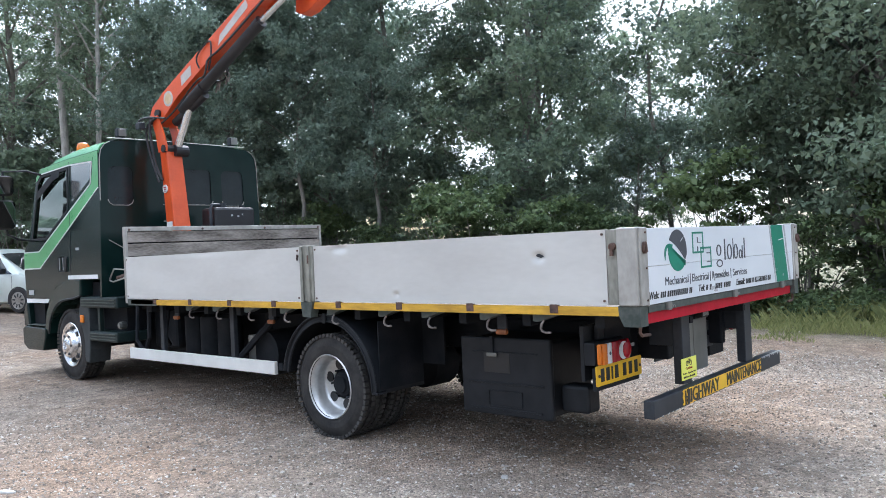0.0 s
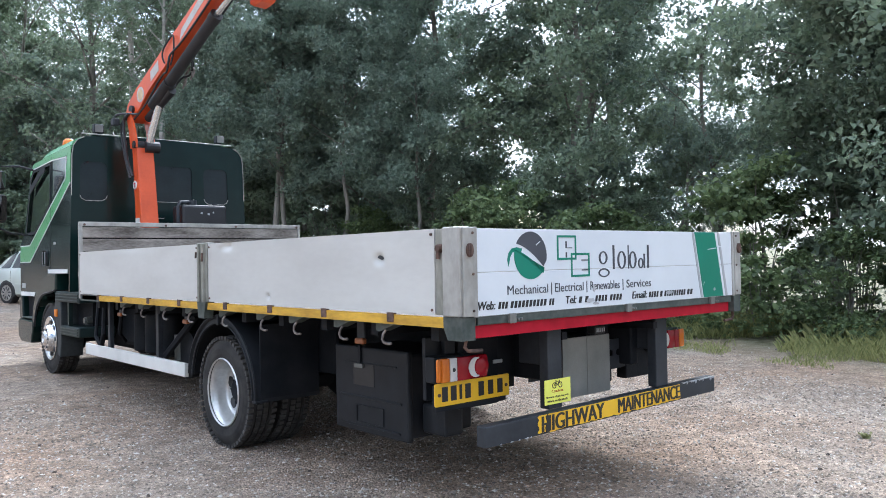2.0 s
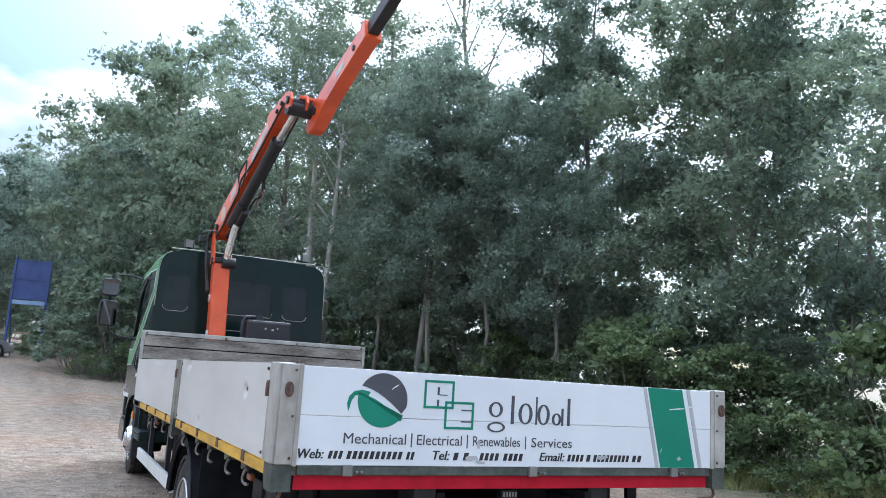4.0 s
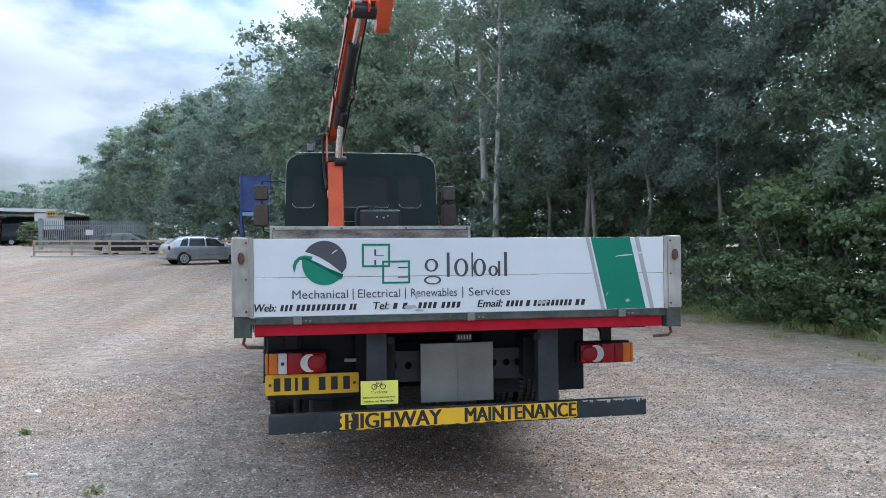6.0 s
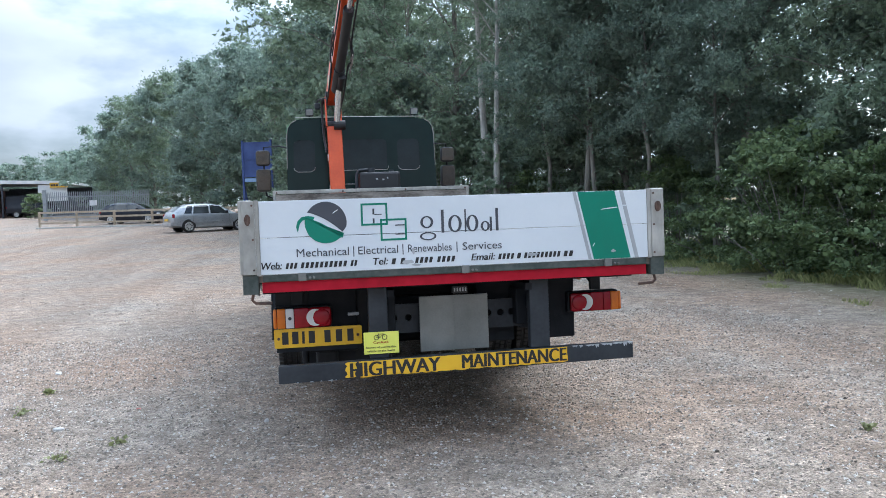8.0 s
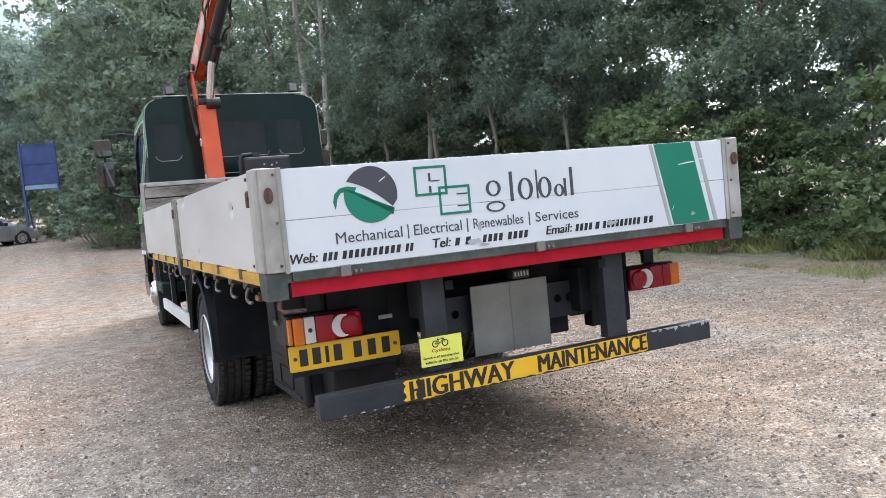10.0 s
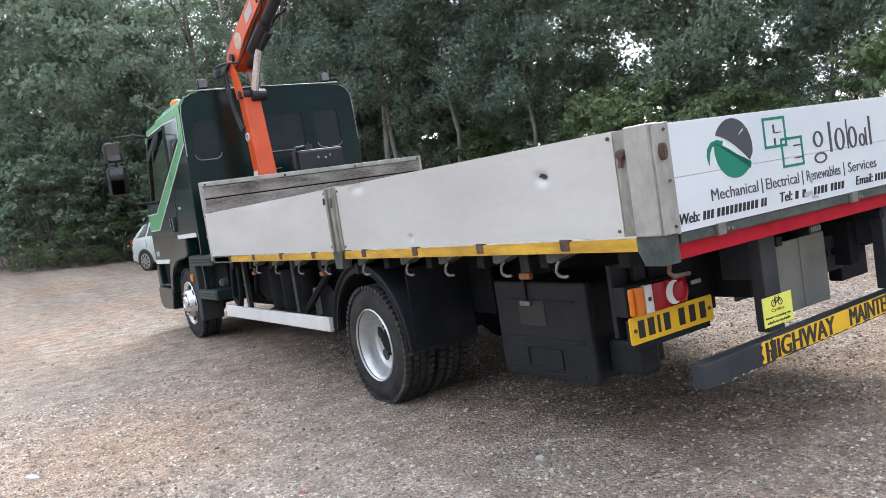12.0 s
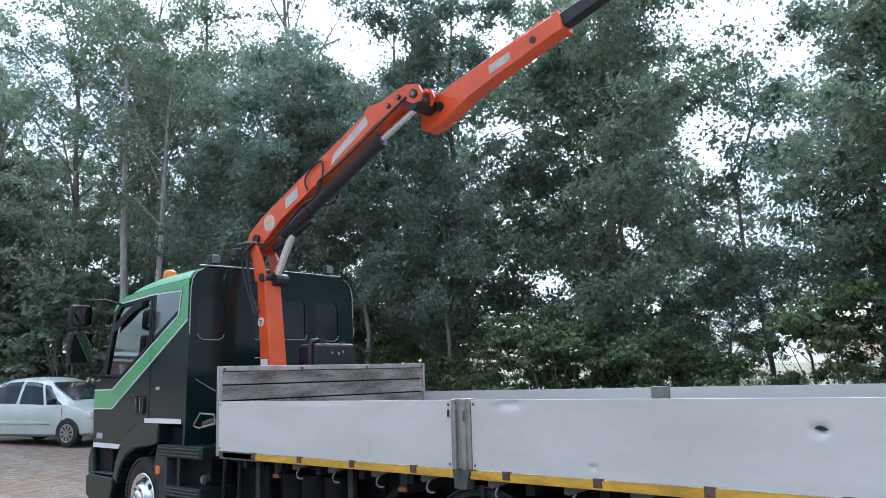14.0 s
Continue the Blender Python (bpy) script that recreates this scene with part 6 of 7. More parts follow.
tube(bm, [(-0.56, 6.235, 2.92), (-0.31, 6.235, 2.92)], 0.035, 12)
parts("pivot_pin", bm, CRANE_DARK, pillar)
bm = bmesh.new()
lathe(bm, [(-0.529, 0.001), (-0.534, 0.045), (-0.524, 0.047)], 6.035, 2.153, 24)
badge = part("round_badge", bm, WHITE_STRIPE, pillar, "small round white badge with a red mark")
bm = bmesh.new()
for y0, y1, z0, z1 in ((6.012, 6.058, 2.16, 2.172), (6.018, 6.052, 2.138, 2.148), (6.024, 6.046, 2.118, 2.126)):
    box(bm, -0.5365, -0.533, y0, y1, z0, z1)
parts("badge_mark", bm, RED, badge)
part("white_patch", made_box(-0.5245, -0.519, 5.93, 6.045, 1.68, 1.79), WHITE_STRIPE, pillar)
part("crane_base", made_box(-0.75, 0.55, 5.66, 6.36, 0.83, 1.45, 0.03), CRANE_DARK, truck, "dark crane base behind the headboard")

A = Vector((-0.43, 6.26, 2.943))
UP_Z = Vector((0, 0, 1))


def side_plane(direction):
    d = Vector(direction).normalized()
    s = UP_Z.cross(d).normalized()
    return d, s, d.cross(s)


def side_plate(bm, at, profile, half, bevel=0.0):
    """A profile of (along, height) points, drawn out to both sides."""
    ring_loft(bm, [[at(q, o, v) for q, v in profile] for o in (-half, half)])
    if bevel:
        bmesh.ops.bevel(bm, geom=list(bm.edges), offset=bevel, segments=1, profile=0.5, affect="EDGES")
    return bm


d1, s1, u1 = side_plane((0.08, -1.0, 0.505))
d2, s2, u2 = side_plane((0.0, -1.0, 0.25))


def on_boom(q, side, v):
    return A + d1 * q + s1 * side + u1 * v


boom = part("crane_boom", side_plate(bmesh.new(), on_boom, [(-0.07, -0.02), (-0.05, 0.07), (0.04, 0.135), (0.3, 0.158), (1.0, 0.155), (1.99, 0.148), (2.02, -0.03), (1.3, -0.03), (0.5, -0.035), (0.12, -0.10), (0.0, -0.09)], 0.078, 0.008), ORANGE, truck, "orange crane boom")
bm = bmesh.new()
for o in (-1, 1):
    ring_loft(bm, [[on_boom(q, o * e, v) for q, v in ((1.93, -0.035), (1.93, 0.155), (2.0, 0.165), (2.14, 0.10), (2.3, 0.075), (2.46, 0.03), (2.56, -0.06), (2.56, -0.15), (2.5, -0.195), (2.43, -0.17), (2.38, -0.09), (2.2, -0.05))] for e in (0.07, 0.092)])
parts("cheek_plate", bm, ORANGE, boom, "orange gooseneck plate at the boom end")
part("neck_web", side_plate(bmesh.new(), on_boom, [(1.96, -0.02), (1.96, 0.13), (2.12, 0.08), (2.4, 0.02), (2.4, -0.05), (2.2, -0.03)], 0.069), ORANGE, boom)


def decal(points, half):
    return side_plate(bmesh.new(), on_boom, points, half)


part("boom_decal", decal([(0.62, 0.015), (0.66, 0.115), (0.86, 0.112), (0.82, 0.012)], 0.0805), FADED_LABEL, boom, "white label patch")
part("boom_decal", decal([(1.34, 0.0), (1.42, 0.075), (1.98, 0.125), (1.9, 0.035)], 0.0805), FADED_LABEL, boom, "long slanting white label")
disc = part("boom_decal", decal([(0.35 + 0.085 * math.cos(a), 0.04 + 0.085 * math.sin(a)) for a in np.linspace(0, 6.283, 25)[:-1]], 0.0805), FADED_LABEL, boom, "round white emblem disc")
part("disc_mark", decal([(0.35 + 0.06 * math.cos(a), 0.04 + 0.06 * math.sin(a)) for a in np.linspace(0, 6.283, 19)[:-1]], 0.0815), FADED_CREAM, disc, "faded cream centre")
# rams along the underside
bm = bmesh.new()
tube(bm, [on_boom(0.55, 0, -0.145), on_boom(1.9, 0, -0.14)], 0.058, 14)
tube(bm, [on_boom(0.42, 0, -0.14), on_boom(0.85, 0, -0.15)], 0.068, 14)
tube(bm, [on_boom(1.84, 0, -0.14), on_boom(1.93, 0, -0.14)], 0.064, 14)
tube(bm, [on_boom(0.2, 0.03, -0.16), on_boom(0.8, 0.03, -0.21)], 0.045, 12)
parts("boom_ram", bm, CRANE_DARK, boom, "black hydraulic ram", smooth=True)
bm = bmesh.new()
tube(bm, [Vector((-0.4, 5.97, 2.58)), on_boom(0.5, 0.02, -0.19)], 0.042, 12)
tube(bm, [on_boom(1.9, 0, -0.14), on_boom(2.45, 0, -0.165)], 0.03, 12)
parts("ram_rod", bm, CHROME, boom, "bright steel ram rod", smooth=True)
bm = bmesh.new()
for q, v, r in ((0.12, 0.0, 0.045), (2.2, 0.0, 0.024), (2.33, -0.01, 0.024), (2.48, -0.1, 0.042)):
    tube(bm, [on_boom(q, -0.108, v), on_boom(q, 0.108, v)], r, 12)
parts("pivot_pin", bm, CRANE_DARK, boom)
bm = bmesh.new()
for q, v, r in ((2.2, 0.0, 0.014), (2.33, -0.01, 0.014), (2.48, -0.1, 0.022)):
    tube(bm, [on_boom(q, -0.114, v), on_boom(q, 0.114, v)], r, 10)
parts("pin_end", bm, GALV, boom, "bright pin end")
bm = bmesh.new()
for o in (-0.1, 0.1):
    # loops of hose that lie on the flank, and the run along the underside
    tube(bm, eased([on_boom(0.98, o * 0.9, -0.02), on_boom(0.98, o, 0.06), on_boom(1.04, o, 0.12), on_boom(1.2, o * 0.9, 0.135), on_boom(1.29, o, 0.11), on_boom(1.26, o, 0.03), on_boom(1.2, o, -0.06), on_boom(1.12, o * 1.2, -0.16)]), 0.009, 6)
    tube(bm, eased([on_boom(-0.02, o, -0.12), on_boom(0.4, o, -0.17), on_boom(0.9, o, -0.1), on_boom(1.04, o * 1.3, -0.19), on_boom(1.14, o * 1.4, -0.12), on_boom(1.16, o * 1.2, -0.05), on_boom(1.4, o, -0.08), on_boom(2.4, o, -0.07)]), 0.011, 6)
tube(bm, eased([(-0.56, 6.12, 2.94), (-0.58, 6.22, 2.9), (-0.58, 6.2, 2.7), (-0.57, 6.14, 2.4), (-0.54, 6.06, 2.25)]), 0.016, 7)
tube(bm, eased([(-0.55, 6.17, 2.93), (-0.58, 6.32, 2.85), (-0.57, 6.26, 2.55), (-0.55, 6.12, 2.23)]), 0.012, 7)
tube(bm, eased([(-0.5, 6.02, 2.93), (-0.62, 6.32, 2.97), (-0.66, 6.37, 2.87), (-0.56, 6.32, 2.85)]), 0.012, 6)
parts("hydraulic_hose", bm, CRANE_DARK, boom, smooth=True)
bm = bmesh.new()
for w in (0.0, 0.05):
    tube(bm, eased([on_boom(0.86 + w, 0.12, -0.22), on_boom(0.96 + w, 0.13, -0.12), on_boom(1.05 + w, 0.125, -0.1), on_boom(1.1 + w, 0.13, -0.18), on_boom(1.04 + w, 0.12, -0.24)]), 0.009, 6)
parts("pale_hose", bm, HOOK, boom, "thin greyish hose loop", smooth=True)
bm = bmesh.new()
box(bm, -0.67, -0.6, 6.27, 6.37, 2.83, 2.91, 0.012)
part("hose_block", bm, GREY_STEEL, boom)

# the jib hangs beside the boom end, on a dark axle to the truck's right
J = Vector((-0.02, 4.05, 3.95))


def on_jib(q, side, v):
    return J + d2 * q + s2 * side + u2 * v


jib = part("crane_jib", side_plate(bmesh.new(), on_jib, [(-0.12, 0.0), (-0.05, 0.045), (0.08, 0.03), (0.2, 0.025), (0.8, 0.025), (1.44, 0.02), (1.44, -0.135), (0.75, -0.145), (0.4, -0.155), (0.22, -0.2), (0.02, -0.24), (-0.12, -0.22), (-0.18, -0.16)], 0.07, 0.008), ORANGE, truck, "orange crane jib")
part("jib_collar", side_plate(bmesh.new(), on_jib, [(1.39, 0.03), (1.45, 0.03), (1.45, -0.145), (1.39, -0.145)], 0.078, 0.006), ORANGE, jib)
part("jib_decal", side_plate(bmesh.new(), on_jib, [(0.69, -0.1), (0.70, -0.03), (0.93, -0.03), (0.92, -0.1)], 0.0725), FADED_LABEL, jib, "white label patch")
bm = bmesh.new()
tube(bm, [on_jib(0.1, -0.088, -0.085), on_jib(0.1, 0.088, -0.085)], 0.045, 14)
tube(bm, [on_jib(1.17, -0.08, -0.07), on_jib(1.17, 0.08, -0.07)], 0.028, 12)
parts("pivot_pin", bm, CRANE_DARK, jib)
bm = bmesh.new()
tube(bm, [(-0.34, 4.03, 3.915), (-0.09, 4.05, 3.915)], 0.078, 18)
part("knuckle_axle", bm, CRANE_DARK, jib, "dark knuckle axle", smooth=True)
bm = bmesh.new()
box(bm, -0.235, -0.088, 3.96, 4.12, 3.998, 4.03, 0.006)
box(bm, -0.235, -0.088, 4.115, 4.14, 3.86, 4.03, 0.006)
parts("knuckle_plate", bm, ORANGE, jib, "orange plate over the axle")
part("jib_extension", side_plate(bmesh.new(), on_jib, [(1.4, 0.008), (2.15, 0.004), (2.15, -0.1), (1.4, -0.11)], 0.048, 0.006), CRANE_DARK, jib, "dark sliding extension")
bm = bmesh.new()
tube(bm, [on_jib(0.1, -0.04, 0.042), on_jib(0.24, -0.04, 0.05), on_jib(1.3, -0.04, 0.046)], 0.008, 6)
parts("jib_pipe", bm, ORANGE, jib)

# oil tank behind the headboard
bm = made_box(-0.155, 0.375, 5.68, 5.95, 1.45, 1.93, 0.03)
oil = part("oil_tank", bm, CRANE_DARK, truck, "black hydraulic oil tank")
bm = bmesh.new()
tube(bm, [(-0.19, 5.7, 1.7), (-0.19, 5.7, 1.9), (-0.16, 5.72, 1.955), (-0.03, 5.76, 1.965)], 0.02, 8)
tube(bm, [(0.0, 5.78, 1.93), (0.0, 5.78, 1.985)], 0.055, 14)
tube(bm, [(0.27, 5.78, 1.93), (0.27, 5.78, 1.96)], 0.03, 12)
parts("tank_fitting", bm, GREY_STEEL, oil, "grey filler cap and pipe", smooth=True)
bm = bmesh.new()
for x, z, w in ((0.06, 1.83, 0.02), (0.14, 1.82, 0.025), (0.2, 1.84, 0.015)):
    box(bm, x, x + w, 5.6785, 5.681, z, z + 0.02)
parts("tank_label", bm, SILVER_INK, oil)


# ---- parked cars ----
DUSTY_RIM = material("dusty_wheel_cover", (0.2, 0.17, 0.14), (0.38, 0.36, 0.33), scale=5, rough=0.55, metal=0.2)
CAR_SILVER = material("dusty_silver_car_paint", (0.47, 0.50, 0.455), (0.57, 0.60, 0.55), scale=2, rough=0.4, metal=0.2, coat=0.15)
CAR_GREY = material("grey_metallic_car_paint", (0.28, 0.29, 0.30), (0.38, 0.39, 0.40), scale=2, rough=0.3, metal=0.4, coat=0.4)
CAR_DARK = material("dark_blue_car_paint", (0.008, 0.009, 0.014), (0.016, 0.018, 0.026), scale=2, rough=0.35, coat=0.1, spec=0.3)


def build_car(name, label, paint, st, axles, side_glass, screen, rear, m, R=0.315):
    """A car along +x from its tail. st: rows of (distance, sill, waist, half width, roof, half roof)."""
    car = thing(name, label, "car", m)

    def sect(s):
        i = max(k for k in range(len(st)) if st[k][0] <= s + 1e-9)
        if i == len(st) - 1:
            return st[-1][1:]
        a, b = st[i], st[i + 1]
        f = (s - a[0]) / (b[0] - a[0])
        return [u + (v - u) * f for u, v in zip(a[1:], b[1:])]

    fine = sorted({round(r[0], 3) for r in st} | {round(st[0][0] + (st[-1][0] - st[0][0]) * k / 26, 3) for k in range(27)})
    rings = []
    for s in fine:
        z0, zb, w, zr, wr = sect(s)
        zr = max(zr, zb + 0.01)
        half = [(w * 0.86, z0), (w * 0.97, z0 + 0.07), (w, z0 + (zb - z0) * 0.55), (w * 0.985, zb - 0.05), (w * 0.955, zb), (wr + 0.35 * (w * 0.955 - wr), zb + 0.72 * (zr - zb)), (wr, zr - 0.12 * (zr - zb)), (wr * 0.75, zr - 0.01), (0, zr)]
        rings.append([(s, -y, z) for y, z in half] + [(s, y, z) for y, z in half[-2::-1]])
    body = part("body", ring_loft(bmesh.new(), rings), paint, car, smooth=True)

    def on_side(s, f, sgn, off=0.008):
        z0, zb, w, zr, wr = sect(s)
        a, b, c = Vector((w * 0.955, zb)), Vector((wr + 0.35 * (w * 0.955 - wr), zb + 0.72 * (zr - zb))), Vector((wr, zr - 0.12 * (zr - zb)))
        p = a.lerp(b, f / 0.75) if f < 0.75 else b.lerp(c, (f - 0.75) / 0.25)
        return Vector((s, sgn * (p.x + off), p.y))

    for sgn in (-1, 1):
        for s0, s1, s2, s3 in side_glass:
            bm = bmesh.new()
            n = 6
            for k in range(n):
                for fa, fb in ((0.06, 0.4), (0.4, 0.75), (0.75, 0.95)):
                    q = []
                    for u, f in ((k / n, fa), ((k + 1) / n, fa), ((k + 1) / n, fb), (k / n, fb)):
                        lo, hi = s0 + (s1 - s0) * u, s2 + (s3 - s2) * u
                        q.append(bm.verts.new(on_side(lo + (hi - lo) * (f - 0.06) / 0.89, f, sgn)))
                    bm.faces.new(q)
            bmesh.ops.remove_doubles(bm, verts=bm.verts, dist=1e-4)
            part("side_window", bm, CAR_GLASS, body, "dark side window")
        bm = bmesh.new()
        for s in (side_glass[-1][1] + 0.02, side_glass[1][0] - 0.02):
            z0, zb, w, zr, wr = sect(s)
            tube(bm, [(s, sgn * (w * 0.99), zb - 0.04), (s, sgn * (w + 0.002), z0 + (zb - z0) * 0.55), (s, sgn * w * 0.98, z0 + 0.09)], 0.005, 4)
        parts("door_gap", bm, BLACK_INK, body)
        z0, zb, w, zr, wr = sect(2.0)
        part("rub_strip", made_box(1.15, 2.95, *sorted((sgn * (w - 0.01), sgn * (w + 0.014))), z0 + 0.3, z0 + 0.36, 0.006), paint, body)
        sm = side_glass[-1][1] - 0.25
        part("door_mirror", made_box(sm, sm + 0.14, *sorted((sgn * (w + 0.01), sgn * (w + 0.17))), zb + 0.03, zb + 0.16, 0.03), PLASTIC, body)
        for ax in axles:
            z0, zb, w, zr, wr = sect(ax)
            bm = bmesh.new()
            arc_o = [(ax + (R + 0.035) * math.cos(a), R + (R + 0.035) * math.sin(a)) for a in np.linspace(-0.25, 3.39, 19)]
            prism(bm, arc_o, "y", sgn * (w - 0.16), sgn * (w + 0.004))
            part("wheel_arch", bm, BLACK_INK, body)
            bm = bmesh.new()
            ring_loft(bm, [[(ax + r * math.cos(a), sgn * y, R + r * math.sin(a)) for a in np.linspace(0, 6.283, 33)[:-1]] for y, r in ((w - 0.19, R * 0.9), (w - 0.18, R), (w - 0.02, R), (w + 0.008, R * 0.93), (w + 0.012, R * 0.72), (w - 0.01, R * 0.68))])
            wheel = part("wheel", bm, RUBBER, car, "dusty tyre")
            bm = bmesh.new()
            ring_loft(bm, [[(ax + r * math.cos(a), sgn * y, R + r * math.sin(a)) for a in np.linspace(0, 6.283, 33)[:-1]] for y, r in ((w, R * 0.7), (w + 0.012, R * 0.68), (w + 0.005, R * 0.6), (w + 0.014, R * 0.2), (w + 0.014, 0.01))])
            part("wheel_cover", bm, DUSTY_RIM if name == "mpv_car" else RIM, wheel, "silver wheel cover")
            bm = bmesh.new()
            for k in range(9):
                a = 2 * math.pi * k / 9
                box(bm, -0.018, 0.018, *sorted((sgn * (w + 0.004), sgn * (w + 0.017))), R * 0.3, R * 0.57, m=Matrix.Translation((ax, 0, R)) @ Matrix.Rotation(a, 4, "Y"))
            parts("cover_slot", bm, BLACK_INK, wheel)
    for tag, (s0, s1), txt in (("windscreen", screen, "dark raked windscreen"), ("rear_window", rear, "dark rear window")):
        bm = bmesh.new()
        rows = []
        for k in range(6):
            s = s0 + (s1 - s0) * k / 5
            z0, zb, w, zr, wr = sect(s)
            rows.append([(s, wr * 0.93 * u, zr - 0.012 * u * u + 0.008) for u in np.linspace(-1, 1, 9)])
        ring_loft(bm, rows, closed=False)
        part(tag, bm, CAR_GLASS, body, txt)
    L = st[-1][0]
    for sgn in (-1, 1):
        z0, zb, w, zr, wr = sect(0.12)
        part("tail_light", made_box(0.05, 0.17, *sorted((sgn * (w - 0.1), sgn * (w + 0.002))), zb - 0.16, zb + 0.04, 0.02), RED_LENS, body, "red tail light")
        z0, zb, w, zr, wr = sect(L - 0.3)
        part("head_lamp", made_box(L - 0.42, L - 0.1, *sorted((sgn * (w - 0.2), sgn * (w - 0.015))), zb - 0.16, zb - 0.02, 0.03), CLEAR_LENS, body, "clear head lamp")
    part("rear_bumper", made_box(-0.04, 0.1, -0.74, 0.74, 0.32, 0.52, 0.03), paint, body)
    part("front_bumper", made_box(L - 0.12, L + 0.03, -0.66, 0.66, 0.26, 0.48, 0.03), paint, body)
    part("rear_plate", made_box(-0.052, -0.04, -0.26, 0.26, 0.6, 0.71, 0.002), SIGN_YELLOW, body, "yellow number plate with no letters")
    return car


def place_car(x, y, hx, hy, back):
    """Pose of a car whose rear axle stands over (x, y), heading (hx, hy); back: from tail to rear axle."""
    a = math.degrees(math.atan2(hy, hx))
    ox, oy = x - back * math.cos(radians(a)), y - back * math.sin(radians(a))
    return pose(ox, oy, ground_height(x, y) - 0.005, 0, 0, a)


MPV = [(0.0, 0.42, 0.82, 0.66, 0.84, 0.6), (0.08, 0.30, 0.90, 0.78, 0.99, 0.61), (0.24, 0.24, 0.95, 0.83, 1.14, 0.61), (0.5, 0.22, 0.96, 0.855, 1.34, 0.60), (0.85, 0.21, 0.96, 0.87, 1.49, 0.59), (1.3, 0.21, 0.96, 0.875, 1.585, 0.6), (1.8, 0.21, 0.95, 0.875, 1.615, 0.6), (2.25, 0.21, 0.94, 0.875, 1.585, 0.6), (2.65, 0.21, 0.93, 0.875, 1.485, 0.6),
       (3.45, 0.21, 0.96, 0.87, 1.0, 0.6), (3.9, 0.23, 0.84, 0.84, 0.87, 0.55), (4.15, 0.26, 0.70, 0.77, 0.74, 0.5), (4.27, 0.34, 0.55, 0.62, 0.58, 0.45)]
HATCH = [(0.0, 0.42, 0.80, 0.66, 0.82, 0.6), (0.12, 0.3, 0.91, 0.80, 1.02, 0.62), (0.5, 0.24, 0.93, 0.86, 1.32, 0.57), (1.1, 0.2, 0.92, 0.89, 1.44, 0.57), (2.0, 0.2, 0.91, 0.9, 1.46, 0.57), (2.6, 0.2, 0.91, 0.9, 1.36, 0.56),
         (3.3, 0.2, 0.92, 0.89, 0.97, 0.6), (4.0, 0.24, 0.74, 0.84, 0.78, 0.55), (4.25, 0.28, 0.6, 0.75, 0.64, 0.5), (4.34, 0.36, 0.5, 0.6, 0.53, 0.45)]
GLASS_MPV = [(0.40, 0.85, 0.78, 0.95), (0.93, 1.78, 1.04, 1.8), (1.88, 2.7, 1.9, 2.42), (2.78, 3.3, 2.5, 2.7)]
GLASS_HATCH = [(0.62, 1.0, 0.85, 1.12), (1.08, 1.9, 1.2, 1.92), (1.98, 2.95, 2.0, 2.55)]
build_car("mpv_car", "dusty pale silver family car parked before the trees", CAR_SILVER, MPV, (0.75, 3.51), GLASS_MPV, (3.36, 2.66), (0.16, 0.4), place_car(2.33, 21.62, 0.366, -0.93, 0.75), R=0.31)
build_car("hatchback_car", "grey metallic hatchback parked by the wooden fence", CAR_GREY, HATCH, (0.83, 3.47), GLASS_HATCH, (3.22, 2.66), (0.16, 0.6), place_car(-6.85, 38.0, 0.9, 0.43, 0.83))
build_car("estate_car", "dark blue car standing behind the wooden fence", CAR_DARK, HATCH, (0.83, 3.47), GLASS_HATCH, (3.22, 2.66), (0.16, 0.6), place_car(-13.6, 54.0, 0.96, -0.2, 0.83))

# ---- blue notice board on posts ----
BLUE = material("faded_blue_board", (0.035, 0.06, 0.19), (0.06, 0.095, 0.26), scale=2, rough=0.6)
PALE_BLUE = material("pale_blue_frame", (0.22, 0.33, 0.55), (0.30, 0.42, 0.62), rough=0.5)
bx, by = -3.85, 40.0
bz = ground_height(bx, by)
board = thing("notice_board", "tall blue notice board on two steel legs, seen from its back", "sign", pose(bx, by, bz, 0, 0, -12))
part("panel", made_box(0.0, 1.55, -0.03, 0.03, 2.75, 4.65, 0.01), BLUE, board)
bm = bmesh.new()
for z in (2.78, 3.72, 4.62):
    box(bm, 0.0, 1.55, -0.06, -0.032, z - 0.03, z + 0.03)
parts("batten", bm, BLUE, board)
for x in (-0.06, 1.5):
    bm = bmesh.new()
    box(bm, x, x + 0.1, -0.08, 0.06, -0.05, 4.75, 0.01)
    tube(bm, [(x + 0.05, 0.0, 2.6), (x + 0.05, 1.2, 0.0)], 0.04, 6)
    part("leg", bm, BLUE, board)
part("rail", made_box(0.05, 1.5, -0.05, 0.02, 2.5, 2.7, 0.005), PALE_BLUE, board, "pale blue lower rail")
weeds = copy_thing(BUSHES[1], pose(-2.6, 40.6, ground_height(-2.6, 40.6) - 0.05, 0, 0, 40))
tagged(weeds, label="clump of tall yellow-green weeds by the board")
weeds.matrix_basis = pose(-2.6, 40.6, ground_height(-2.6, 40.6) - 0.05, 0, 0, 40) @ Matrix.Scale(0.75, 4)

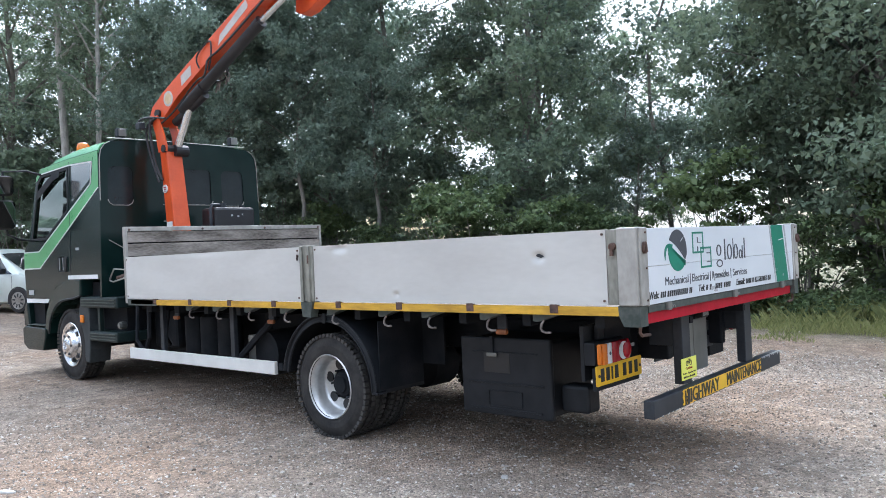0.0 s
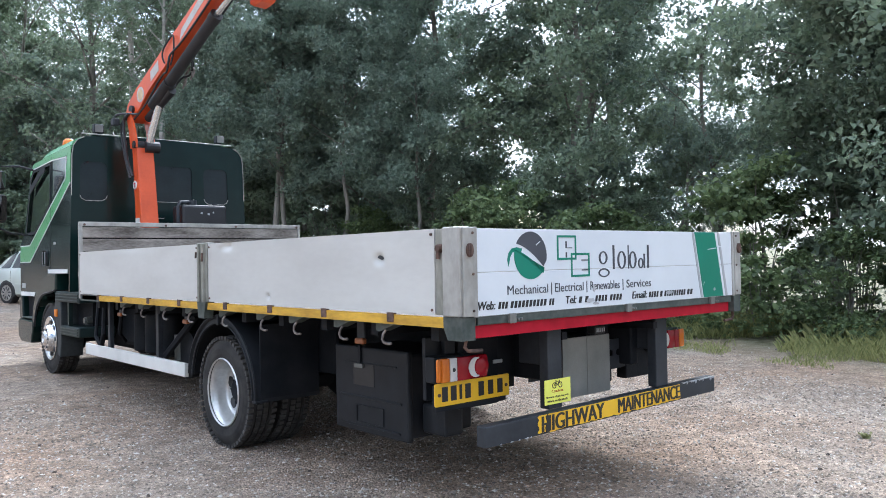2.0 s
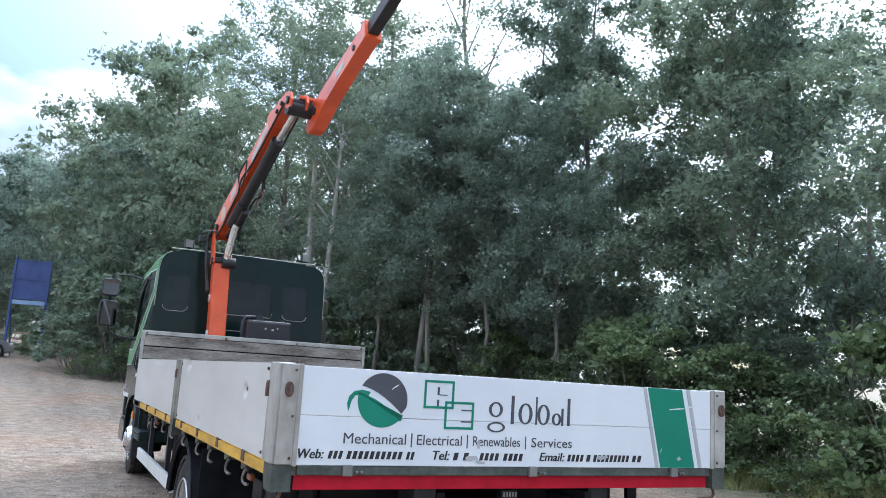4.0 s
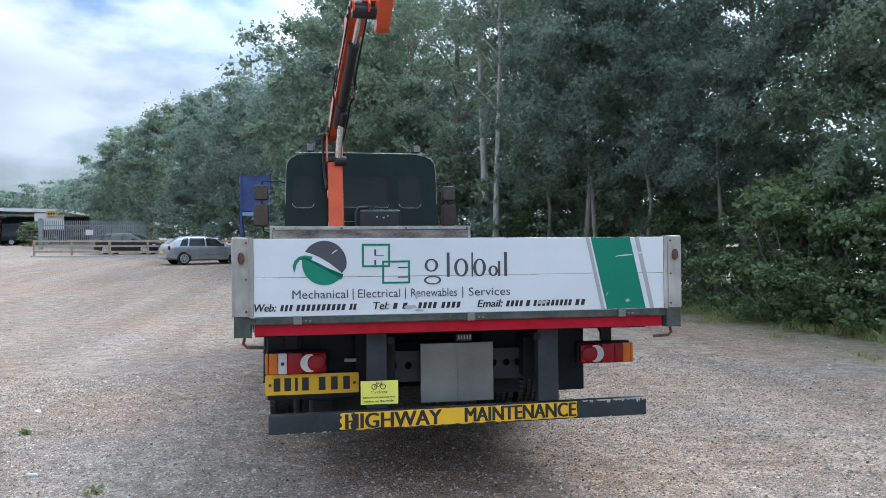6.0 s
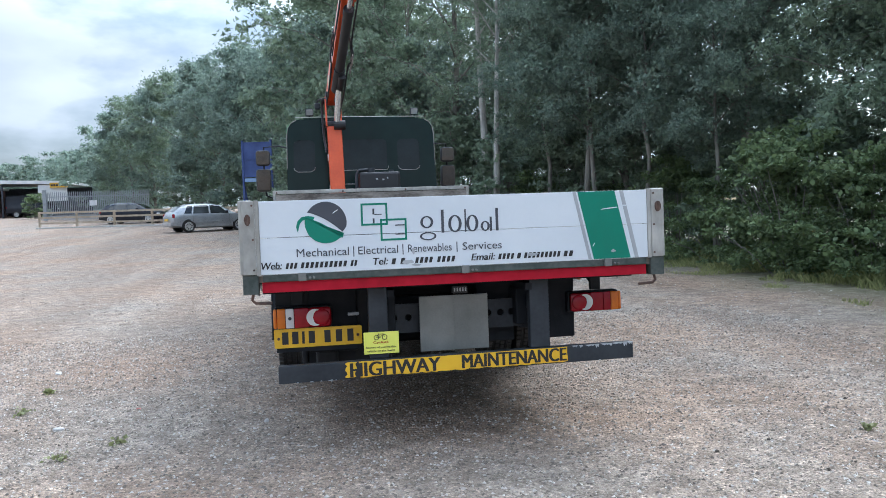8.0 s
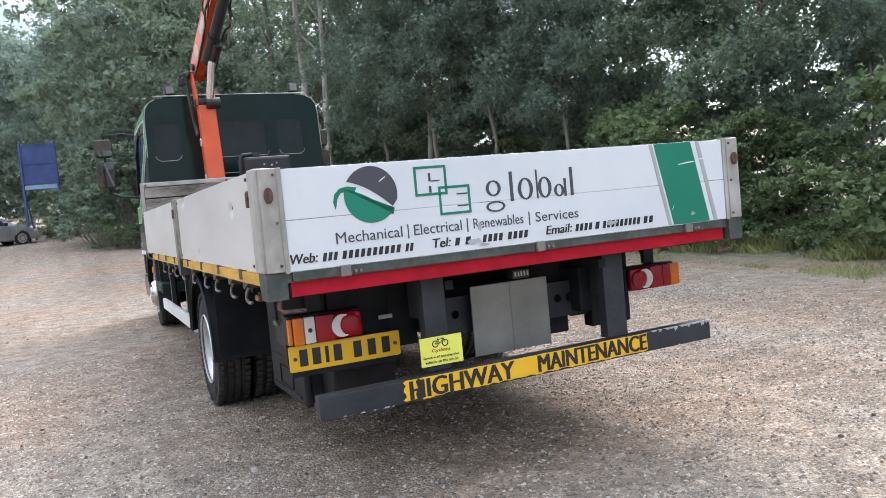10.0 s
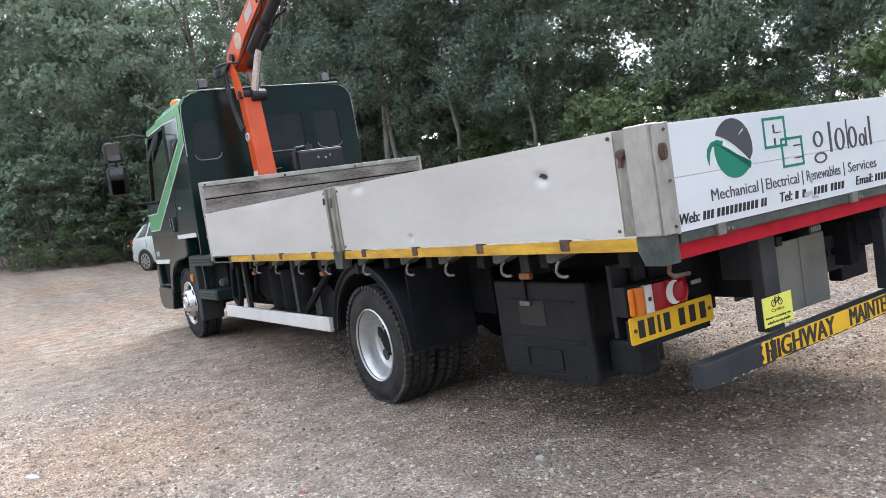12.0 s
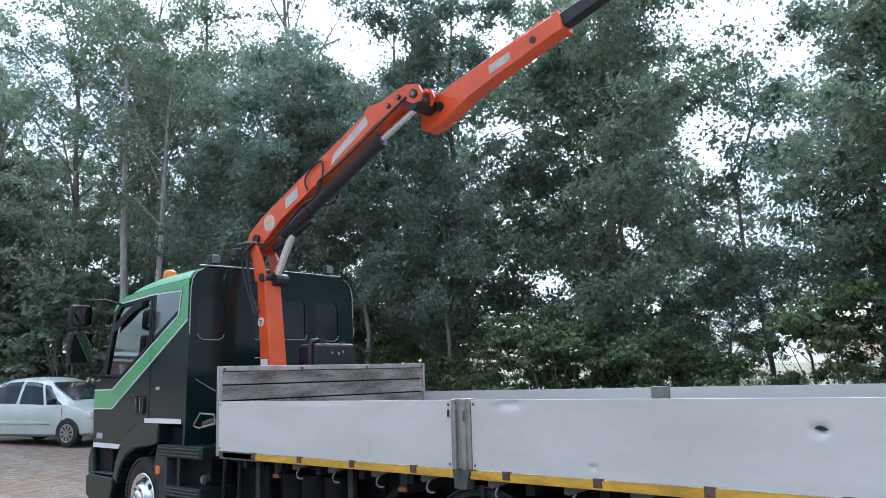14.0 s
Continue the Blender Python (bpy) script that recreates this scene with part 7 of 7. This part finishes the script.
# ---- post-and-rail fence, kerb ----
FENCE_WOOD = material("pale_fence_timber", (0.30, 0.24, 0.17), (0.46, 0.38, 0.28), scale=3, rough=0.8, stretch=(1, 1, 0.3))
CONCRETE = material("pale_concrete", (0.38, 0.36, 0.33), (0.5, 0.48, 0.45), scale=2, rough=0.9)
f0, f1 = Vector((-17.5, 50.5)), Vector((-0.5, 46.0))
fence = thing("wooden_fence", "pale timber post-and-rail fence along the yard", "fence", pose(f0.x, f0.y, 0))
turn = math.degrees(math.atan2(f1.y - f0.y, f1.x - f0.x))
steps_n = 7
span = (f1 - f0).length / steps_n
for k in range(steps_n + 1):
    p = f0.lerp(f1, k / steps_n)
    g = ground_height(p.x, p.y)
    post = part("post", made_box(-0.06, 0.06, -0.06, 0.06, g - 0.2, g + 1.08, 0.008), FENCE_WOOD, fence)
    post.matrix_basis = pose(p.x - f0.x, p.y - f0.y, 0, 0, 0, turn)
    if k < steps_n:
        q = f0.lerp(f1, (k + 1) / steps_n)
        gq = ground_height(q.x, q.y)
        for h in (0.32, 0.68, 1.0):
            bm = bmesh.new()
            ring_loft(bm, [[(0 if e == 0 else span, yy, zz + gg + h) for yy, zz in ((-0.08, -0.06), (-0.062, -0.06), (-0.062, 0.06), (-0.08, 0.06))] for e, gg in ((0, g), (1, gq))])
            rail = part("rail", bm, FENCE_WOOD, fence)
            rail.matrix_basis = pose(p.x - f0.x, p.y - f0.y, 0, 0, 0, turn)
for k in range(14):
    p = f0.lerp(f1, k / 14) - Vector((0, 0.7))
    g = ground_height(p.x, p.y)
    kb = tagged(part("kerb", made_box(0, (f1 - f0).length / 14 - 0.02, -0.1, 0.1, g - 0.1, g + 0.09, 0.015), CONCRETE), label="pale concrete kerb stone along the fence", category="kerb", group="kerb stones", kind="structure")
    kb.matrix_basis = pose(p.x, p.y, 0, 0, 0, turn)

# ---- palisade fences and gate ----
PALE = material("galvanised_palisade", (0.20, 0.22, 0.24), (0.32, 0.34, 0.36), scale=3, rough=0.6, metal=0.3)


def palisade(x0, y0, x1, y1, label):
    a, b = Vector((x0, y0)), Vector((x1, y1))
    fen = thing("palisade_fence", label, "fence", pose(x0, y0, 0))
    n = int((b - a).length / 0.17)
    ang = math.degrees(math.atan2(y1 - y0, x1 - x0))
    pale = bmesh.new()
    prism(pale, [(-0.035, 0.0), (0.035, 0.0), (0.035, 2.3), (0.0, 2.42), (-0.035, 2.3)], "y", -0.012, 0.012)
    first = None
    for k in range(n + 1):
        p = a.lerp(b, k / n)
        if first is None:
            first = part("pale", pale, PALE, fen)
            ob = first
        else:
            ob = new("pale", first.data)
            ob.parent = fen
        ob.matrix_basis = pose(p.x - x0, p.y - y0, ground_height(p.x, p.y) + 0.04, 0, 0, ang)
    for h in (0.35, 2.0):
        bm = bmesh.new()
        ring_loft(bm, [[(p.x - x0, p.y - y0 + yy, ground_height(p.x, p.y) + h + zz) for yy, zz in ((0.02, -0.04), (0.07, -0.04), (0.07, 0.04), (0.02, 0.04))] for p in (a.lerp(b, k / 8) for k in range(9))])
        part("rail", bm, PALE, fen)
    return fen


palisade(-46.0, 67.0, -27.8, 67.5, "grey steel palisade fence beside the gateway")
palisade(-22.2, 68.5, -13.5, 66.0, "grey steel palisade fence running to the trees")
for x, y in ((-27.6, 67.4), (-22.4, 68.4)):
    g = ground_height(x, y)
    gp = thing("gate_post", "thick grey steel gate post", "gate post", pose(x, y, g), group="gate posts")
    part("shaft", made_box(-0.14, 0.14, -0.14, 0.14, -0.1, 2.55, 0.02), PALE, gp)
    part("cap", made_box(-0.16, 0.16, -0.16, 0.16, 2.552, 2.6, 0.01), PALE, gp)
bm = made_box(-0.3, 0.3, -0.02, 0.0, 1.2, 1.65)
tagged(part("notice", bm, CLEAR_LENS), label="small white notice on the palisade fence", category="sign").matrix_basis = pose(-18.2, 67.25, ground_height(-18.2, 67.2), 0, 0, 0)

# ---- sheds behind the gate ----
BRICK_RED = material("dull_red_cladding", (0.17, 0.10, 0.10), (0.24, 0.15, 0.145), scale=1.5, rough=0.8)
ROOF_WHITE = material("pale_sheet_roof", (0.52, 0.53, 0.53), (0.64, 0.65, 0.65), scale=1, rough=0.6)
SHED_DARK = material("dark_shed_steel", (0.03, 0.035, 0.045), (0.06, 0.065, 0.08), rough=0.7)
gx, gy = -36.0, 80.0
gz = ground_height(gx, gy) - 0.05
office = thing("site_office", "dull red single-storey site office with white-framed windows", "building", pose(gx, gy, gz))
wins = [(-6.5, -4.8), (-2.9, -1.2), (0.0, 1.6)]
bm = bmesh.new()
holed(bm, [(-12, 0), (4.6, 0), (4.6, 3.0), (-12, 3.0)], [[(a, 1.1), (b, 1.1), (b, 2.1), (a, 2.1)] for a, b in wins], "y", 0, 0.2)
part("wall", bm, BRICK_RED, office)
part("wall", box(box(made_box(-12, -11.8, 0.21, 6, 0, 3.0), 4.4, 4.6, 0.21, 6, 0, 3.0), -11.8, 4.4, 5.8, 6, 0, 3.0), BRICK_RED, office)
part("plinth", made_box(-12.05, 4.65, -0.06, -0.005, 0, 0.45), CONCRETE, office)
part("roof", made_box(-12.3, 4.9, -0.4, 6.3, 3.01, 3.2, 0.02), ROOF_WHITE, office)
for a, b in wins:
    bm = bmesh.new()
    holed(bm, [(a, 1.1), (b, 1.1), (b, 2.1), (a, 2.1)], [[(a + 0.08, 1.18), ((a + b) / 2 - 0.04, 1.18), ((a + b) / 2 - 0.04, 2.02), (a + 0.08, 2.02)], [((a + b) / 2 + 0.04, 1.18), (b - 0.08, 1.18), (b - 0.08, 2.02), ((a + b) / 2 + 0.04, 2.02)]], "y", -0.02, 0.1)
    wf = part("window", bm, WHITE_PAINT, office, "white window frame")
    part("pane", made_box(a + 0.07, b - 0.07, 0.03, 0.04, 1.17, 2.03), DARK_GLASS, wf)
shed = thing("open_shed", "long open-fronted steel shed with pale sheet roof", "building", pose(-26.0, 84.0, ground_height(-26, 84) - 0.05))
part("roof", prism(bmesh.new(), [(-14.0, 3.75), (1.8, 3.35), (1.8, 3.6), (-14.0, 4.1)], "y", -2.0, 8.0), ROOF_WHITE, shed)
part("fascia", prism(bmesh.new(), [(-14.05, 3.7), (1.85, 3.3), (1.85, 3.62), (-14.05, 4.12)], "y", -2.06, -2.005), ROOF_WHITE, shed, "white fascia")
part("back_wall", made_box(-14, 1.8, 7.8, 8.0, 0, 3.3), SHED_DARK, shed)
for x in (-9.0, -4.5, 1.6):
    part("column", made_box(x, x + 0.15, -1.9, -1.75, 0, 3.4), SHED_DARK, shed)
part("side_sheet", made_box(-1.0, 1.75, -1.95, -1.85, 1.6, 3.25), ROOF_WHITE, shed)
sg = part("shed_sign", made_box(0.2, 1.9, -2.2, -2.12, 2.95, 3.45, 0.01), YELLOW, shed, "yellow shed sign with dark bars")
bm = bmesh.new()
for k in range(6):
    box(bm, 0.32 + 0.25 * k, 0.5 + 0.25 * k, -2.215, -2.2, 3.1, 3.3)
parts("sign_bar", bm, BLACK_INK, sg)
VAN = [(0.0, 0.45, 1.1, 0.85, 2.1, 0.8), (0.1, 0.4, 1.1, 0.95, 2.3, 0.85), (3.2, 0.35, 1.15, 0.97, 2.35, 0.85), (3.9, 0.35, 1.1, 0.96, 1.9, 0.8), (4.5, 0.35, 1.05, 0.95, 1.2, 0.8), (5.0, 0.4, 0.8, 0.9, 0.95, 0.7), (5.15, 0.45, 0.65, 0.8, 0.7, 0.6)]
build_car("panel_van", "dark blue panel van parked under the open shed", CAR_DARK, VAN, (1.0, 4.2), [(2.2, 2.9, 2.2, 2.9), (3.0, 3.7, 3.0, 3.5)], (4.4, 3.95), (0.05, 0.09), pose(-30.5, 83.5, ground_height(-30, 83.5), 0, 0, 8))
tagged(copy_thing(BUSHES[0], pose(-25.5, 76.0, ground_height(-25.5, 76) - 0.05, 0, 0, 10)), label="dark shrub growing behind the gateway")


# ---- loose stones and verge grass ----
def strewn_stones():
    """Chippings lying on the gravel where the camera passes."""
    rng = np.random.default_rng(3)
    n = 15000
    x, y = rng.uniform(-6.5, 6.8, n), rng.uniform(-3.6, 11, n)
    size = 0.006 + 0.014 * rng.random(n) ** 3
    size[:160] *= 1.6
    verts, faces = [], []
    base = [Vector(v) for v in ((1, 0.1, 0), (0.1, 0.9, 0.1), (-0.95, 0.05, 0), (-0.1, -0.85, 0), (0.15, 0.1, 0.7), (0, 0, -0.6))]
    tris = ((0, 1, 4), (1, 2, 4), (2, 3, 4), (3, 0, 4), (1, 0, 5), (2, 1, 5), (3, 2, 5), (0, 3, 5))
    for i in range(n):
        a, s = rng.uniform(0, 6.28), size[i]
        c, d = math.cos(a) * s, math.sin(a) * s
        px, py, pz = x[i], y[i], ground_height(x[i], y[i]) + s * 0.15
        k = len(verts)
        j = rng.uniform(0.6, 1.3, 6)
        verts += [(px + (v.x * c - v.y * d) * q, py + (v.x * d + v.y * c) * q, pz + v.z * s * q * 0.8) for v, q in zip(base, j)]
        faces += [tuple(k + t for t in tri) for tri in tris]
    me = bpy.data.meshes.new("loose_stones")
    me.from_pydata(verts, [], faces)
    me.materials.append(STONE_CHIP)
    tagged(new("loose_stones", me), label="loose pale chippings strewn over the gravel", category="gravel", kind="stuff")


def chip_material():
    m = bpy.data.materials.new("stone_chip")
    m.use_nodes = True
    n, l = m.node_tree.nodes, m.node_tree.links
    geo, ramp = n.new("ShaderNodeNewGeometry"), n.new("ShaderNodeValToRGB")
    ramp.color_ramp.elements[0].color, ramp.color_ramp.elements[1].color = (0.12, 0.098, 0.079, 1), (0.56, 0.52, 0.465, 1)
    ramp.color_ramp.elements.new(0.6).color = (0.252, 0.214, 0.178, 1)
    l.new(geo.outputs["Random Per Island"], ramp.inputs["Fac"])
    l.new(ramp.outputs["Color"], n["Principled BSDF"].inputs["Base Color"])
    n["Principled BSDF"].inputs["Roughness"].default_value = 0.9
    return m


STONE_CHIP = chip_material()
EARTH = material("dark_earth_clod", (0.045, 0.036, 0.03), (0.12, 0.095, 0.075), scale=20, rough=0.95)
strewn_stones()


def earth_clods():
    """Dark crumbs of earth and larger dull pebbles between the chippings."""
    rng = np.random.default_rng(31)
    bm = bmesh.new()
    for k in range(520):
        x, y = rng.uniform(-7.5, 7), rng.uniform(-3.6, 16)
        s = 0.006 + 0.013 * rng.random() ** 2
        g = ground_height(x, y)
        ring = [(x + s * q * math.cos(a), y + s * q * math.sin(a)) for a, q in zip(np.linspace(0, 6.28, 7)[:-1], rng.uniform(0.6, 1.3, 6))]
        ring_loft(bm, [[(px, py, g - 0.004) for px, py in ring], [(x + 0.55 * (px - x), y + 0.55 * (py - y), g + s * rng.uniform(0.5, 0.8)) for px, py in ring]])
    me = bpy.data.meshes.new("earth_clods")
    bm.to_mesh(me)
    bm.free()
    me.materials.append(EARTH)
    tagged(new("earth_clods", me), label="dark crumbs of earth scattered on the gravel", category="gravel", kind="stuff")


earth_clods()


def fine_chippings():
    """The smallest chips, one sharp little three-sided stone each."""
    rng = np.random.default_rng(41)
    n = 80000
    x, y = rng.uniform(-6.2, 4.6, n), rng.uniform(-3.4, 5.4, n)
    z = np.array([ground_height(a, b) for a, b in zip(x, y)])
    s = 0.0055 + 0.0095 * rng.random(n) ** 1.8
    turn = rng.uniform(0, 6.28, n)
    verts = np.zeros((n, 4, 3))
    for k in range(3):
        r = s * rng.uniform(0.65, 1.3, n)
        verts[:, k] = np.stack([x + r * np.cos(turn + k * 2.094), y + r * np.sin(turn + k * 2.094), z + 0.001], 1)
    verts[:, 3] = np.stack([x + s * rng.uniform(-0.4, 0.4, n), y + s * rng.uniform(-0.4, 0.4, n), z + s * rng.uniform(0.5, 1.0, n)], 1)
    base = (np.arange(n) * 4)[:, None, None]
    faces = (base + np.array([(0, 1, 3), (1, 2, 3), (2, 0, 3)])[None]).reshape(-1, 3)
    me = bpy.data.meshes.new("fine_chippings")
    me.from_pydata(verts.reshape(-1, 3).tolist(), [], faces.tolist())
    me.materials.append(STONE_CHIP)
    tagged(new("fine_chippings", me), label="fine pale stone chips on the yard's surface", category="gravel", kind="stuff")


fine_chippings()


def edge_of_verge(y):
    return 6.35 - 1.0 * smoothstep(5.0, 0.5, y) - 0.17 * max(0.0, y - 13) + 0.7 * noise.noise((0.0, y * 0.4, 4.0))


def verge_grass():
    rng = np.random.default_rng(9)
    n = 84000
    ys = -3 + 33 * rng.random(n) ** 1.25
    verts, faces = [], []
    for i in range(n):
        y = ys[i]
        d = rng.random() * 3.4 - 0.2
        x = edge_of_verge(y) + d
        if noise.noise((x * 0.9, y * 0.9, 8.0)) < -0.2 + 0.3 * (d < 0.8):
            continue
        h = rng.uniform(0.02, 0.075) * (1 + 2.4 * min(1.6, max(0, d - 0.4)))
        a, lean = rng.uniform(0, 6.28), rng.uniform(0.2, 0.9) * h
        w = rng.uniform(0.0025, 0.006)
        g = ground_height(x, y)
        cx2, sx2 = math.cos(a), math.sin(a)
        k = len(verts)
        verts += [(x - w * sx2, y + w * cx2, g - 0.01), (x + w * sx2, y - w * cx2, g - 0.01), (x + 0.4 * lean * cx2 + w * 0.8 * sx2, y + 0.4 * lean * sx2 - w * 0.8 * cx2, g + h * 0.65),
                  (x + lean * cx2, y + lean * sx2, g + h)]
        faces += [(k, k + 1, k + 2), (k, k + 2, k + 3)]
    me = bpy.data.meshes.new("verge_grass")
    me.from_pydata(verts, [], faces)
    me.materials.append(GRASS)
    tagged(new("verge_grass", me), label="rough green and straw-coloured grass along the verge", category="grass", kind="stuff")
    # low broad-leaved weeds among the grass
    m = 1100
    ys = rng.uniform(-3, 34, m)
    centres = []
    for y in ys:
        x = 7.2 - 0.17 * max(0.0, y - 13) + rng.random() * 1.7
        centres.append((x, y, ground_height(x, y) + rng.uniform(0.08, 0.4)))
    v, c = leaf_cloud(rng, np.array(centres), rng.uniform(0.12, 0.28, m), 46, 0.058)
    tagged(new("verge_weeds", leaf_mesh("verge_weeds", v, c, BUSH)), label="low leafy weeds and brambles on the verge", category="weeds", kind="stuff")
    # a few small tufts out on the gravel
    spots = [(-2.12, 0.72), (-2.39, 0.45), (-3.01, 1.75), (-3.02, 2.43), (2.38, -0.33)]
    centres = [(x, y, ground_height(x, y) + 0.015) for x, y in spots]
    v, c = leaf_cloud(rng, np.array(centres), np.array([0.07, 0.08, 0.08, 0.07, 0.05]), 46, 0.03)
    tagged(new("gravel_tufts", leaf_mesh("gravel_tufts", v, c, TUFT)), label="small green tufts growing through the gravel", category="weeds", kind="stuff")


verge_grass()


# ---- small things lying on the yard ----
def flat_bit(name, label, category, x, y, turn, wide, long, high, mat, seed):
    """An uneven flat stone or scrap with a chipped edge."""
    rng = random.Random(seed)
    ring = [(wide * rng.uniform(0.75, 1.1) * math.cos(a), long * rng.uniform(0.75, 1.1) * math.sin(a)) for a in (2 * math.pi * k / 9 for k in range(9))]
    bm = bmesh.new()
    ring_loft(bm, [[(px, py, -0.01) for px, py in ring], [(px, py, high * 0.6) for px, py in ring], [(px * 0.8, py * 0.8, high * rng.uniform(0.8, 1.1)) for px, py in ring]])
    ob = part(name, bm, mat)
    ob.matrix_basis = pose(x, y, ground_height(x, y), 0, 0, turn)
    return tagged(ob, label=label, category=category)


PALE_STONE = material("pale_flat_stone", (0.36, 0.345, 0.32), (0.52, 0.50, 0.47), scale=14, rough=0.85, bump=0.2)
RED_SCRAP = material("faded_red_plastic", (0.30, 0.075, 0.065), (0.42, 0.12, 0.10), scale=20, rough=0.5)
for x, y, turn, w, l, h in ((-3.2, 3.32, 25, 0.03, 0.075, 0.014), (-2.6, 1.18, 80, 0.024, 0.04, 0.018), (-1.21, 0.98, 10, 0.02, 0.026, 0.018)):
    flat_bit("flat_stone", "pale flat stone lying on the gravel", "stone", x, y, turn, w, l, h, PALE_STONE, round(100 * w + 10 * turn))
flat_bit("plastic_scrap", "small faded red plastic scrap on the gravel", "litter", -2.17, 1.64, 35, 0.014, 0.024, 0.008, RED_SCRAP, 4)
